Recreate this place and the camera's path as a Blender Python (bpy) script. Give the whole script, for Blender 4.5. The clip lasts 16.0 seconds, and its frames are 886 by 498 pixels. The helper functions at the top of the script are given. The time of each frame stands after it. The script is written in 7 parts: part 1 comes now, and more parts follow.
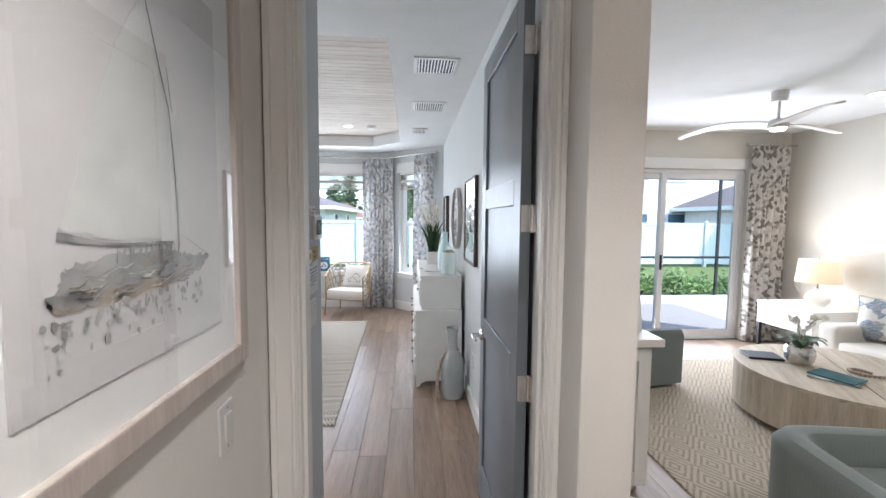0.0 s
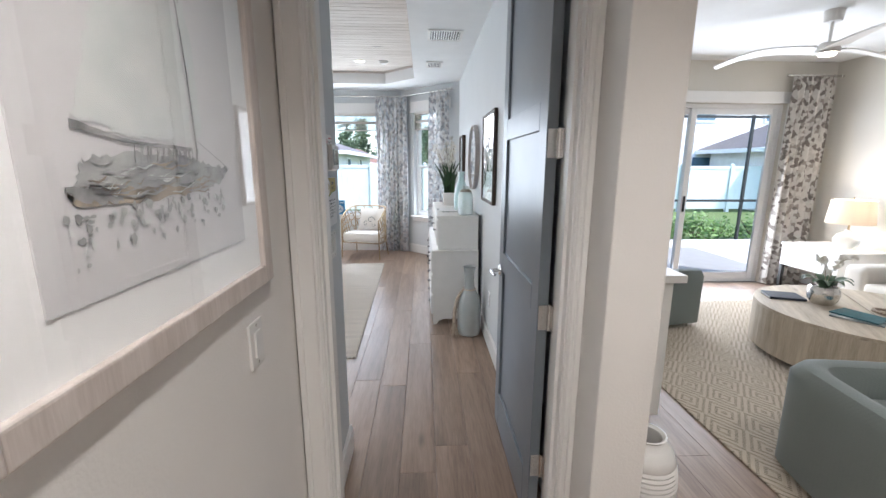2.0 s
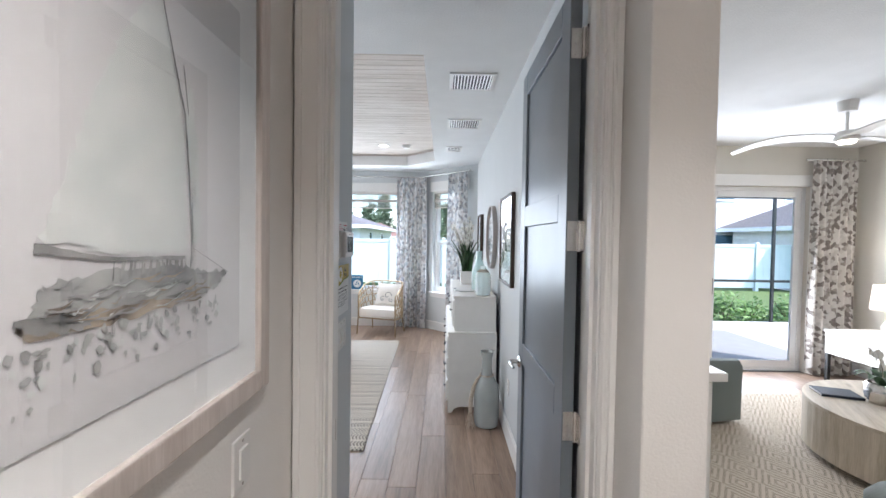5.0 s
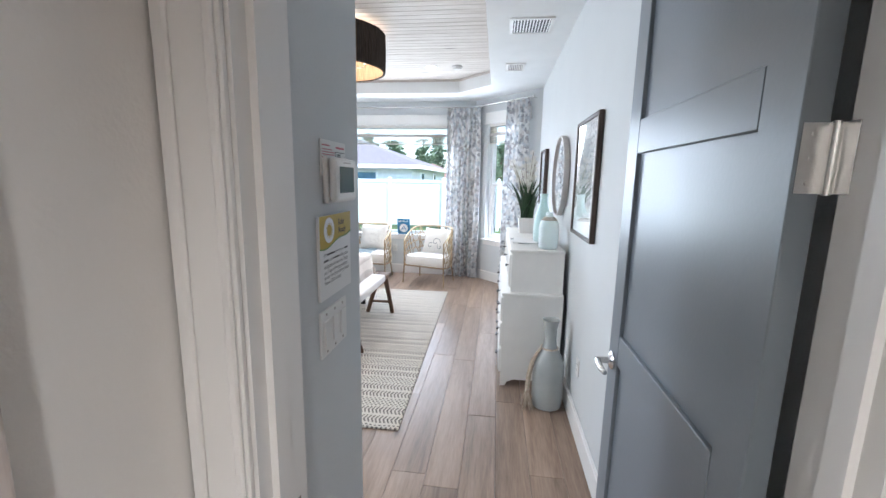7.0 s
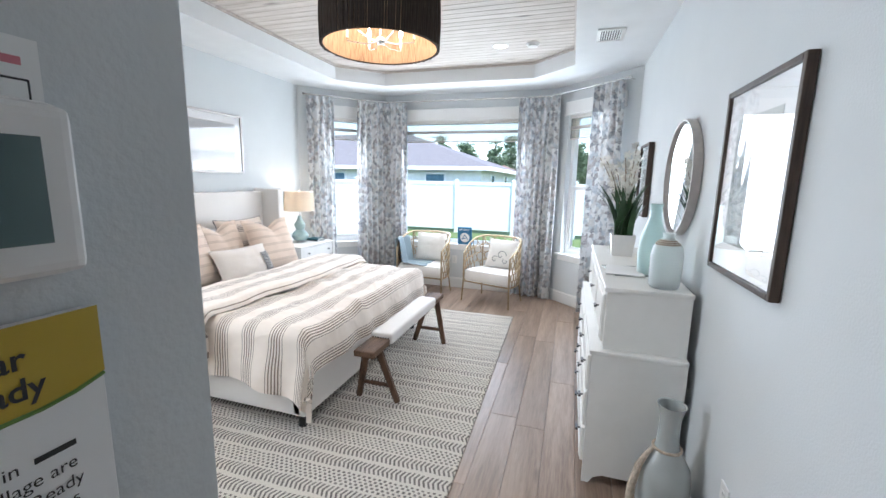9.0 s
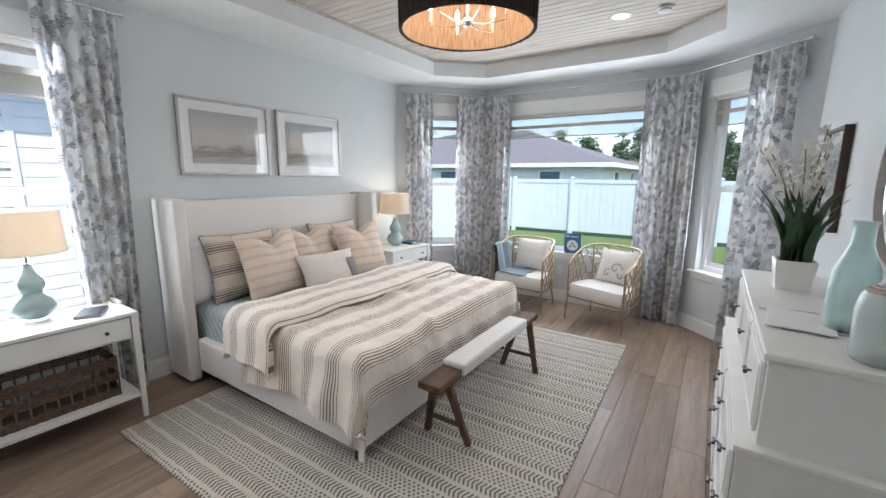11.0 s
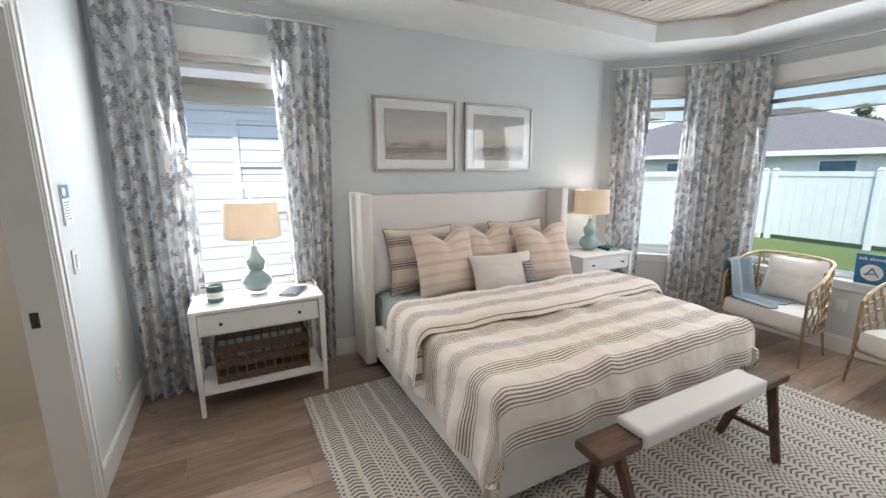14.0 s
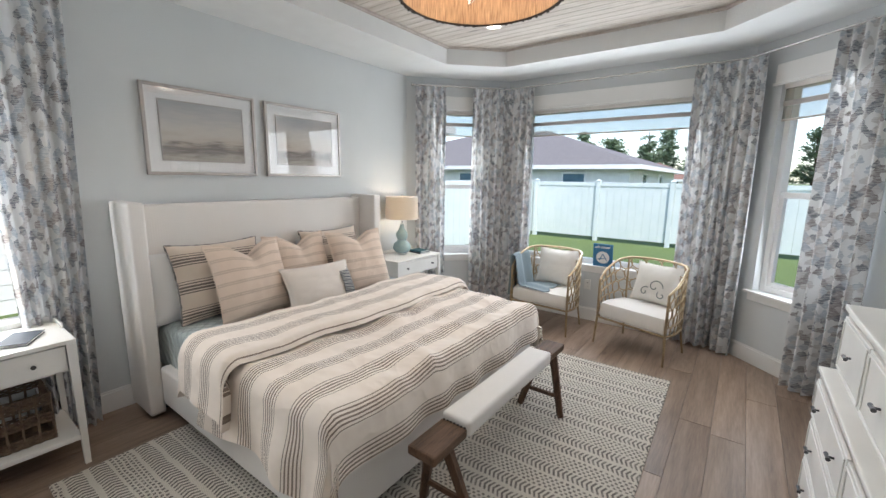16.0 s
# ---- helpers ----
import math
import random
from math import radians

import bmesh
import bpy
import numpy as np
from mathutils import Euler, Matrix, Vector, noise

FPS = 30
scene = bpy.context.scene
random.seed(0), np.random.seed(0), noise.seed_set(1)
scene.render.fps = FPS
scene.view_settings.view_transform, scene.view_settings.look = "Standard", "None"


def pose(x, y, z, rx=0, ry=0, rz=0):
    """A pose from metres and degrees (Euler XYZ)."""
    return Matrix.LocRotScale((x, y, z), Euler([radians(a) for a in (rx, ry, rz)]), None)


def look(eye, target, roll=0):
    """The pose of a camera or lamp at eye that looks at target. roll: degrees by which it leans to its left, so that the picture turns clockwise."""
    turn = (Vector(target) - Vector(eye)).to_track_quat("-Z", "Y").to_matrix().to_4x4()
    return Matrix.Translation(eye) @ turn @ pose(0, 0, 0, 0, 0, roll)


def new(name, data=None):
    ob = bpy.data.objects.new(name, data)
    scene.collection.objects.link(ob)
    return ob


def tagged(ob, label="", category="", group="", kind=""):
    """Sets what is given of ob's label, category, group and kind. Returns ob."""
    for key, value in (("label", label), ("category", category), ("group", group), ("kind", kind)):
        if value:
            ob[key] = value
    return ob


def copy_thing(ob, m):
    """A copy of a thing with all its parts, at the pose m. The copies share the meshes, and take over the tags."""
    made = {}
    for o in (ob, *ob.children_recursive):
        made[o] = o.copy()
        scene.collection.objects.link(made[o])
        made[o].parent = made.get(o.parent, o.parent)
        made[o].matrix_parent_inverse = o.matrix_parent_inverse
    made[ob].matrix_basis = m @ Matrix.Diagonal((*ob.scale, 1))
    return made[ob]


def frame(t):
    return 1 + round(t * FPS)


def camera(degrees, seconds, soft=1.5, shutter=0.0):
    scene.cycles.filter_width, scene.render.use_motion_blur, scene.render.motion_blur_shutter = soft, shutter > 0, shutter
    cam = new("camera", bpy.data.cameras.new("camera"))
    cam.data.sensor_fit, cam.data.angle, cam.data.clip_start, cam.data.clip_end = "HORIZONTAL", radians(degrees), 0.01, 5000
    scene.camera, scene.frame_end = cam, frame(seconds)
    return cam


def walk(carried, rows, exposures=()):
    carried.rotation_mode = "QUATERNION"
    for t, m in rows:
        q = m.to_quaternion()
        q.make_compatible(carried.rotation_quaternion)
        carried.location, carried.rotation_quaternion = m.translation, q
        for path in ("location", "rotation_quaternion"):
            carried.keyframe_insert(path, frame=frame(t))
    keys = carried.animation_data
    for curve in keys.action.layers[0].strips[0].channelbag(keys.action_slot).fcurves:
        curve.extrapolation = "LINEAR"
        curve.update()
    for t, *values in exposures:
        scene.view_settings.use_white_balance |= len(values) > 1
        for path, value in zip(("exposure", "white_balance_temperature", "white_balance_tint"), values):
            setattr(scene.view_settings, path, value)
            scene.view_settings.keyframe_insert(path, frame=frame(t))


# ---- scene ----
cam = camera(95.0, 16.0)
PATH = [
    (0, (-0.031, 0.549, 1.597), (0.132, 2.537, 1.453), 0.5),
    (0.5, (-0.042, 0.576, 1.54), (0.085, 2.543, 1.202), 0.4),
    (1, (-0.051, 0.589, 1.502), (0.052, 2.528, 1.021), 0.3),
    (1.5, (-0.063, 0.591, 1.49), (0.033, 2.524, 0.985), 0.2),
    (2, (-0.057, 0.578, 1.526), (0.038, 2.535, 1.124), 0.2),
    (2.5, (-0.042, 0.568, 1.571), (0.057, 2.552, 1.336), -0.0),
    (3, (-0.037, 0.55, 1.592), (0.06, 2.547, 1.541), -0.1),
    (3.2, (-0.042, 0.55, 1.6), (0.057, 2.548, 1.609), -0.1),
    (5.3, (-0.037, 0.726, 1.588), (-0.074, 2.724, 1.502), 0.9),
    (5.5, (-0.024, 0.789, 1.589), (-0.092, 2.783, 1.452), 0.8),
    (6, (0.021, 0.921, 1.577), (-0.115, 2.902, 1.335), 1.0),
    (6.5, (0.019, 1.107, 1.548), (-0.18, 3.072, 1.235), 1.1),
    (7, (-0.049, 1.366, 1.564), (-0.302, 3.321, 1.228), 1.1),
    (7.5, (-0.077, 1.587, 1.556), (-0.402, 3.528, 1.204), 1.0),
    (8, (-0.045, 1.841, 1.559), (-0.451, 3.768, 1.207), 1.1),
    (8.5, (-0.05, 2.031, 1.547), (-0.54, 3.939, 1.203), 1.3),
    (9, (-0.122, 2.252, 1.57), (-0.709, 4.136, 1.238), 1.2),
    (11.3, (-0.116, 2.854, 1.61), (-1.282, 4.44, 1.254), 0.3),
    (11.5, (-0.151, 2.907, 1.602), (-1.366, 4.455, 1.244), 0.2),
    (12, (-0.252, 2.974, 1.599), (-1.587, 4.418, 1.234), 0.1),
    (12.5, (-0.313, 3.018, 1.593), (-1.792, 4.311, 1.215), -0.0),
    (13, (-0.305, 3.118, 1.608), (-1.926, 4.224, 1.223), -0.1),
    (13.5, (-0.293, 3.192, 1.612), (-2.006, 4.15, 1.227), -0.2),
    (14, (-0.28, 3.266, 1.611), (-2.026, 4.163, 1.23), -0.2),
    (14.5, (-0.276, 3.33, 1.612), (-1.963, 4.335, 1.231), -0.1),
    (15, (-0.315, 3.319, 1.617), (-1.867, 4.522, 1.242), 0.2),
    (15.5, (-0.346, 3.296, 1.608), (-1.718, 4.707, 1.25), 0.5),
    (16, (-0.359, 3.293, 1.609), (-1.528, 4.879, 1.265), 0.8),
]
walk(cam, [(t, look(eye, target, roll)) for t, eye, target, roll in PATH],
     exposures=((0, 1.84, 5950, 11), (5.5, 1.94, 5850, 11), (7, 2.20, 5750, 10), (8, 2.28, 5750, 9), (9, 1.98, 5800, 9), (11.5, 1.34, 6150, 10), (16, 1.30, 6350, 10)))
# ---- light ----
world = bpy.data.worlds.new("world")
scene.world = world
world.use_nodes = True
wn = world.node_tree.nodes
sky = wn.new("ShaderNodeTexSky")
sky.sky_type, sky.sun_disc = "NISHITA", False
sky.sun_elevation, sky.sun_rotation = radians(52), radians(125.5)
world.node_tree.links.new(sky.outputs[0], wn["Background"].inputs[0])
wn["Background"].inputs[1].default_value = 0.15
sun = new("sun", bpy.data.lights.new("sun", "SUN"))
sun.data.energy, sun.data.angle, sun.data.color = 2.0, radians(0.5), (1, 0.95, 0.88)
sun.matrix_world = look((0, 0, 20), (-7.0, 5.0, 20 - 11))


def area(name, eye, target, w, h, power, color=(1, 1, 1)):
    d = bpy.data.lights.new(name, "AREA")
    d.shape, d.size, d.size_y, d.energy, d.color = "RECTANGLE", w, h, power, color
    ob = new(name, d)
    ob.matrix_world = look(eye, target)
    return ob


def bulb(name, p, power, color=(1, 0.86, 0.70), r=0.03):
    d = bpy.data.lights.new(name, "POINT")
    d.energy, d.color, d.shadow_soft_size = power, color, r
    ob = new(name, d)
    ob.location = p
    return ob


# ---- materials ----
def mat(name, c1, c2=None, scale=6.0, rough=0.6, bump=0.0, bscale=None, metal=0.0, stretch=(1, 1, 1), mix=(0.35, 0.65), rvar=0.08, detail=5.0, rnd=0.0, spec=0.5):
    """Noise-mottled surface: two colours, two scales of relief."""
    m = bpy.data.materials.new(name)
    m.use_nodes = True
    nt = m.node_tree
    n, l = nt.nodes, nt.links
    b = n["Principled BSDF"]
    b.inputs["Metallic"].default_value = metal
    b.inputs["Specular IOR Level"].default_value = spec
    tc, mp, nz = n.new("ShaderNodeTexCoord"), n.new("ShaderNodeMapping"), n.new("ShaderNodeTexNoise")
    mp.inputs["Scale"].default_value = stretch
    nz.inputs["Scale"].default_value, nz.inputs["Detail"].default_value = scale, detail
    l.new(tc.outputs["Object"], mp.inputs[0])
    l.new(mp.outputs[0], nz.inputs[0])
    ramp = n.new("ShaderNodeValToRGB")
    c2 = c2 or tuple(c * 0.9 for c in c1)
    ramp.color_ramp.elements[0].position, ramp.color_ramp.elements[1].position = mix
    ramp.color_ramp.elements[0].color, ramp.color_ramp.elements[1].color = (*c2, 1), (*c1, 1)
    l.new(nz.outputs[0], ramp.inputs[0])
    col = ramp.outputs[0]
    if rnd:
        oi, hsv, mr = n.new("ShaderNodeObjectInfo"), n.new("ShaderNodeHueSaturation"), n.new("ShaderNodeMapRange")
        mr.inputs[3].default_value, mr.inputs[4].default_value = 1 - rnd, 1 + rnd
        l.new(oi.outputs["Random"], mr.inputs[0])
        l.new(mr.outputs[0], hsv.inputs["Value"])
        l.new(col, hsv.inputs["Color"])
        col = hsv.outputs[0]
    l.new(col, b.inputs["Base Color"])
    rr = n.new("ShaderNodeMapRange")
    rr.inputs[3].default_value, rr.inputs[4].default_value = max(0.02, rough - rvar), min(1, rough + rvar)
    l.new(nz.outputs[0], rr.inputs[0])
    l.new(rr.outputs[0], b.inputs["Roughness"])
    if bump:
        n2, bp = n.new("ShaderNodeTexNoise"), n.new("ShaderNodeBump")
        n2.inputs["Scale"].default_value, n2.inputs["Detail"].default_value = bscale or scale * 8, 3
        l.new(mp.outputs[0], n2.inputs[0])
        l.new(n2.outputs[0], bp.inputs["Height"])
        bp.inputs["Strength"].default_value, bp.inputs["Distance"].default_value = min(1, bump), 0.004
        l.new(bp.outputs[0], b.inputs["Normal"])
    return m


def glowing(name, color, strength):
    m = bpy.data.materials.new(name)
    m.use_nodes = True
    b = m.node_tree.nodes["Principled BSDF"]
    b.inputs["Base Color"].default_value = (*color, 1)
    b.inputs["Emission Color"].default_value, b.inputs["Emission Strength"].default_value = (*color, 1), strength
    return m


def glassy(name, color=(1, 1, 1), rough=0.0, ior=1.45):
    m = bpy.data.materials.new(name)
    m.use_nodes = True
    b = m.node_tree.nodes["Principled BSDF"]
    b.inputs["Base Color"].default_value = (*color, 1)
    b.inputs["Transmission Weight"].default_value, b.inputs["Roughness"].default_value, b.inputs["IOR"].default_value = 1, rough, ior
    return m


WALL = mat("wall_paint_pale_blue", (0.625, 0.645, 0.65), (0.605, 0.625, 0.63), 3, 0.75, 0.25, 140)
HALLW = mat("wall_paint_warm_white", (0.79, 0.77, 0.74), (0.77, 0.75, 0.72), 3, 0.75, 0.25, 140)
LIVW = mat("wall_paint_greige", (0.66, 0.63, 0.57), (0.64, 0.61, 0.55), 3, 0.75, 0.25, 140)
CEIL = mat("ceiling_texture", (0.78, 0.79, 0.79), (0.75, 0.76, 0.76), 5, 0.9, 0.6, 90)
TRIM = mat("trim_white_gloss", (0.80, 0.79, 0.77), (0.78, 0.77, 0.75), 4, 0.38, 0.05, 60)
WHITE = mat("painted_white_wood", (0.80, 0.79, 0.76), (0.76, 0.75, 0.72), 7, 0.42, 0.06, 60)
GREYDOOR = mat("door_paint_slate", (0.175, 0.20, 0.225), (0.165, 0.19, 0.215), 5, 0.33, 0.06, 90)
CHROME = mat("satin_nickel", (0.75, 0.74, 0.72), (0.68, 0.67, 0.66), 30, 0.22, metal=1)
BLACK = mat("dark_bronze_metal", (0.035, 0.034, 0.035), (0.05, 0.05, 0.05), 20, 0.45, metal=0.6)


# ---- building helpers ----
def bx(bm, x0, x1, y0, y1, z0, z1, bev=0.0, seg=2):
    vs = [bm.verts.new((x, y, z)) for z in (z0, z1) for y in (y0, y1) for x in (x0, x1)]
    fs = [bm.faces.new([vs[i] for i in f]) for f in ((0, 2, 3, 1), (4, 5, 7, 6), (0, 1, 5, 4), (2, 6, 7, 3), (0, 4, 6, 2), (1, 3, 7, 5))]
    if bev:
        es = list({e for f in fs for e in f.edges})
        bmesh.ops.bevel(bm, geom=es, offset=bev, segments=seg, profile=0.6, affect="EDGES", clamp_overlap=True)
    return bm


def box(*a, **k):
    return bx(bmesh.new(), *a, **k)


def tube(bm, pts, r, seg=8, closed=False):
    """A round bar along points; r: a radius or one for each point."""
    pts = [Vector(p) for p in pts]
    rs = r if isinstance(r, (list, tuple)) else [r] * len(pts)
    rings, n, up = [], len(pts), None
    for i, p in enumerate(pts):
        a, b = pts[i - 1 if (i or closed) else 0], pts[(i + 1) % n if (i < n - 1 or closed) else i]
        d = (b - a).normalized()
        if up is None:
            up = d.orthogonal().normalized()
        up = (up - d * up.dot(d))
        up = up.normalized() if up.length > 1e-5 else d.orthogonal().normalized()
        w = d.cross(up)
        rings.append([bm.verts.new(p + rs[i] * (math.cos(2 * math.pi * k / seg) * up + math.sin(2 * math.pi * k / seg) * w)) for k in range(seg)])
    m = n if closed else n - 1
    for i in range(m):
        A, B = rings[i], rings[(i + 1) % n]
        for k in range(seg):
            bm.faces.new((A[k], A[(k + 1) % seg], B[(k + 1) % seg], B[k]))
    if not closed:
        bm.faces.new(rings[0][::-1]), bm.faces.new(rings[-1])
    return bm


def lathe(bm, prof, seg=24, cx=0.0, cy=0.0):
    """A turned body from (radius, height) steps."""
    rings = []
    for r, z in prof:
        rings.append([bm.verts.new((cx + r * math.cos(2 * math.pi * k / seg), cy + r * math.sin(2 * math.pi * k / seg), z)) for k in range(seg)] if r > 1e-5 else [bm.verts.new((cx, cy, z))])
    for A, B in zip(rings, rings[1:]):
        for k in range(seg):
            a0, a1, b0, b1 = A[k % len(A)], A[(k + 1) % len(A)], B[k % len(B)], B[(k + 1) % len(B)]
            f = [v for i, v in enumerate((a0, a1, b1, b0)) if v not in (a0, a1, b1, b0)[:i]]
            if len(f) > 2:
                bm.faces.new(f)
    return bm


def mesh_of(bm, name, material, smooth=False):
    bmesh.ops.recalc_face_normals(bm, faces=bm.faces)
    me = bpy.data.meshes.new(name)
    bm.to_mesh(me)
    bm.free()
    me.materials.append(material)
    if smooth:
        for p in me.polygons:
            p.use_smooth = True
        me.set_sharp_from_angle(angle=radians(40))
    return me


def part(name, bm, material, parent, label="", smooth=False):
    ob = new(name, mesh_of(bm, name, material, smooth))
    ob.parent = parent
    return tagged(ob, label)


def solid(name, bm, material, label="", category="", group="", kind="", smooth=False, m=None):
    ob = new(name, mesh_of(bm, name, material, smooth))
    if m:
        ob.matrix_world = m
    return tagged(ob, label, category, group, kind)


def thing(name, m, label, category, group=""):
    ob = new(name)
    ob.empty_display_size = 0.05
    ob.matrix_world = m
    return tagged(ob, label, category, group)


def run_frame(p0, p1):
    """Local frame of a wall: x along it, y outward (to the right of p0 to p1)."""
    d = (Vector(p1) - Vector(p0)).normalized()
    return Matrix(((d.x, d.y, 0, p0[0]), (d.y, -d.x, 0, p0[1]), (0, 0, 1, 0), (0, 0, 0, 1))), (Vector(p1) - Vector(p0)).length


def wall(name, p0, p1, thick, z1, openings, material, label, lap=0.0):
    """A wall with openings (u0, u1, z0, z1); its inner face runs from p0 to p1."""
    m, L = run_frame(p0, p1)
    bm = bmesh.new()
    u = -lap
    for a, b, c, d in sorted(openings):
        bx(bm, u, a, 0, thick, 0, z1)
        if c > 0:
            bx(bm, a, b, 0, thick, 0, c)
        if d < z1:
            bx(bm, a, b, 0, thick, d, z1)
        u = b
    bx(bm, u, L + lap, 0, thick, 0, z1)
    bm.transform(m)
    return solid(name, bm, material, label, "wall", kind="structure")


def strip(bm, p0, p1, depth, z0, z1, a=0.0, b=None, out=0.0):
    """A board on a wall's inner face, from a to b along it."""
    m, L = run_frame(p0, p1)
    t = bx(bmesh.new(), a, L if b is None else b, -depth - out, -out, z0, z1, 0.003, 1)
    t.transform(m)
    me = bpy.data.meshes.new("x")
    t.to_mesh(me)
    t.free()
    bm.from_mesh(me)
    bpy.data.meshes.remove(me)


def graph(name, rough=0.85, spec=0.3):
    """A material with its node tree ready for wiring."""
    m = bpy.data.materials.new(name)
    m.use_nodes = True
    b = m.node_tree.nodes["Principled BSDF"]
    b.inputs["Roughness"].default_value, b.inputs["Specular IOR Level"].default_value = rough, spec
    return m, m.node_tree, b


def calc(nt, op, a, b=None, c=None):
    n = nt.nodes.new("ShaderNodeMath")
    n.operation = op
    for i, v in enumerate((a, b, c)):
        if v is None:
            continue
        if isinstance(v, (int, float)):
            n.inputs[i].default_value = v
        else:
            nt.links.new(v, n.inputs[i])
    return n.outputs[0]


def blend(nt, f, a, b):
    n = nt.nodes.new("ShaderNodeMix")
    n.data_type = "RGBA"
    for i, v in ((0, f), (6, a), (7, b)):
        if isinstance(v, tuple):
            n.inputs[i].default_value = (*v, 1)
        elif isinstance(v, (int, float)):
            n.inputs[i].default_value = v
        else:
            nt.links.new(v, n.inputs[i])
    return n.outputs[2]


def noise_of(nt, vec, scale, detail=4.0, rough=0.55):
    n = nt.nodes.new("ShaderNodeTexNoise")
    n.inputs["Scale"].default_value, n.inputs["Detail"].default_value, n.inputs["Roughness"].default_value = scale, detail, rough
    nt.links.new(vec, n.inputs[0])
    return n.outputs[0]


def relief(nt, b, height, strength=0.5, dist=0.004):
    bp = nt.nodes.new("ShaderNodeBump")
    bp.inputs["Strength"].default_value, bp.inputs["Distance"].default_value = strength, dist
    nt.links.new(height, bp.inputs["Height"])
    nt.links.new(bp.outputs[0], b.inputs["Normal"])


def coords(nt, kind="Object", scale=(1, 1, 1), shift=None):
    tc, mp = nt.nodes.new("ShaderNodeTexCoord"), nt.nodes.new("ShaderNodeMapping")
    mp.inputs["Scale"].default_value = scale
    nt.links.new(tc.outputs[kind], mp.inputs[0])
    if shift is not None:
        nt.links.new(shift, mp.inputs["Location"])
    return mp.outputs[0]


def split(nt, vec):
    n = nt.nodes.new("ShaderNodeSeparateXYZ")
    nt.links.new(vec, n.inputs[0])
    return n.outputs


def wood(name, dark, light, along="y", rough=0.45, knots=True, vary=0.16, fine=1.0, bump=0.25):
    """Sawn boards: streaky grain along one axis, each board shifted by its own random number."""
    m, nt, b = graph(name, rough, 0.4)
    oi = nt.nodes.new("ShaderNodeObjectInfo")
    sh = nt.nodes.new("ShaderNodeCombineXYZ")
    for i, k in enumerate((17.0, 31.0, 7.0)):
        nt.links.new(calc(nt, "MULTIPLY", oi.outputs["Random"], k), sh.inputs[i])
    sc = {"x": (0.7, 9, 9), "y": (9, 0.7, 9), "z": (9, 9, 0.7)}[along]
    v = coords(nt, "Object", tuple(c * fine for c in sc), sh.outputs[0])
    v2 = coords(nt, "Object", tuple(c * fine * 5 for c in sc), sh.outputs[0])
    g1, g2 = noise_of(nt, v, 1.2, 6, 0.65), noise_of(nt, v2, 2.2, 4, 0.6)
    f = calc(nt, "ADD", calc(nt, "MULTIPLY", g1, 0.7), calc(nt, "MULTIPLY", g2, 0.3))
    mr = nt.nodes.new("ShaderNodeMapRange")
    mr.inputs[1].default_value, mr.inputs[2].default_value = 0.36, 0.62
    nt.links.new(f, mr.inputs[0])
    col = blend(nt, mr.outputs[0], dark, light)
    hs = nt.nodes.new("ShaderNodeHueSaturation")
    nt.links.new(calc(nt, "ADD", calc(nt, "MULTIPLY", oi.outputs["Random"], 2 * vary), 1 - vary), hs.inputs["Value"])
    nt.links.new(col, hs.inputs["Color"])
    col = hs.outputs[0]
    if knots:
        vo = nt.nodes.new("ShaderNodeTexVoronoi")
        kc = {"x": (1.4, 5, 5), "y": (5, 1.4, 5), "z": (5, 5, 1.4)}[along]
        nt.links.new(coords(nt, "Object", kc, sh.outputs[0]), vo.inputs["Vector"])
        vo.inputs["Scale"].default_value = 0.9
        kn = nt.nodes.new("ShaderNodeMapRange")
        kn.inputs[1].default_value, kn.inputs[2].default_value, kn.inputs[3].default_value, kn.inputs[4].default_value = 0.03, 0.12, 0.75, 0.0
        nt.links.new(vo.outputs["Distance"], kn.inputs[0])
        col = blend(nt, kn.outputs[0], col, tuple(c * 0.45 for c in dark))
    nt.links.new(col, b.inputs["Base Color"])
    rr = nt.nodes.new("ShaderNodeMapRange")
    rr.inputs[3].default_value, rr.inputs[4].default_value = rough - 0.08, rough + 0.12
    nt.links.new(f, rr.inputs[0])
    nt.links.new(rr.outputs[0], b.inputs["Roughness"])
    relief(nt, b, g2, bump, 0.003)
    return m


def cloth(name, c1, c2, weave=420.0, rough=0.95, bump=0.35, mottled=5.0):
    """Plain woven upholstery."""
    m, nt, b = graph(name, rough, 0.15)
    v = coords(nt)
    x, y, z = split(nt, v)
    w = calc(nt, "MULTIPLY", calc(nt, "SINE", calc(nt, "MULTIPLY", calc(nt, "ADD", x, z), weave)), calc(nt, "SINE", calc(nt, "MULTIPLY", calc(nt, "ADD", y, z), weave)))
    n1, n2 = noise_of(nt, v, mottled, 4), noise_of(nt, v, 160, 2)
    col = blend(nt, calc(nt, "ADD", calc(nt, "MULTIPLY", n1, 0.6), calc(nt, "MULTIPLY", n2, 0.4)), c2, c1)
    nt.links.new(col, b.inputs["Base Color"])
    b.inputs["Sheen Weight"].default_value = 0.25
    relief(nt, b, calc(nt, "ADD", calc(nt, "MULTIPLY", w, 0.25), n2), bump, 0.002)
    return m


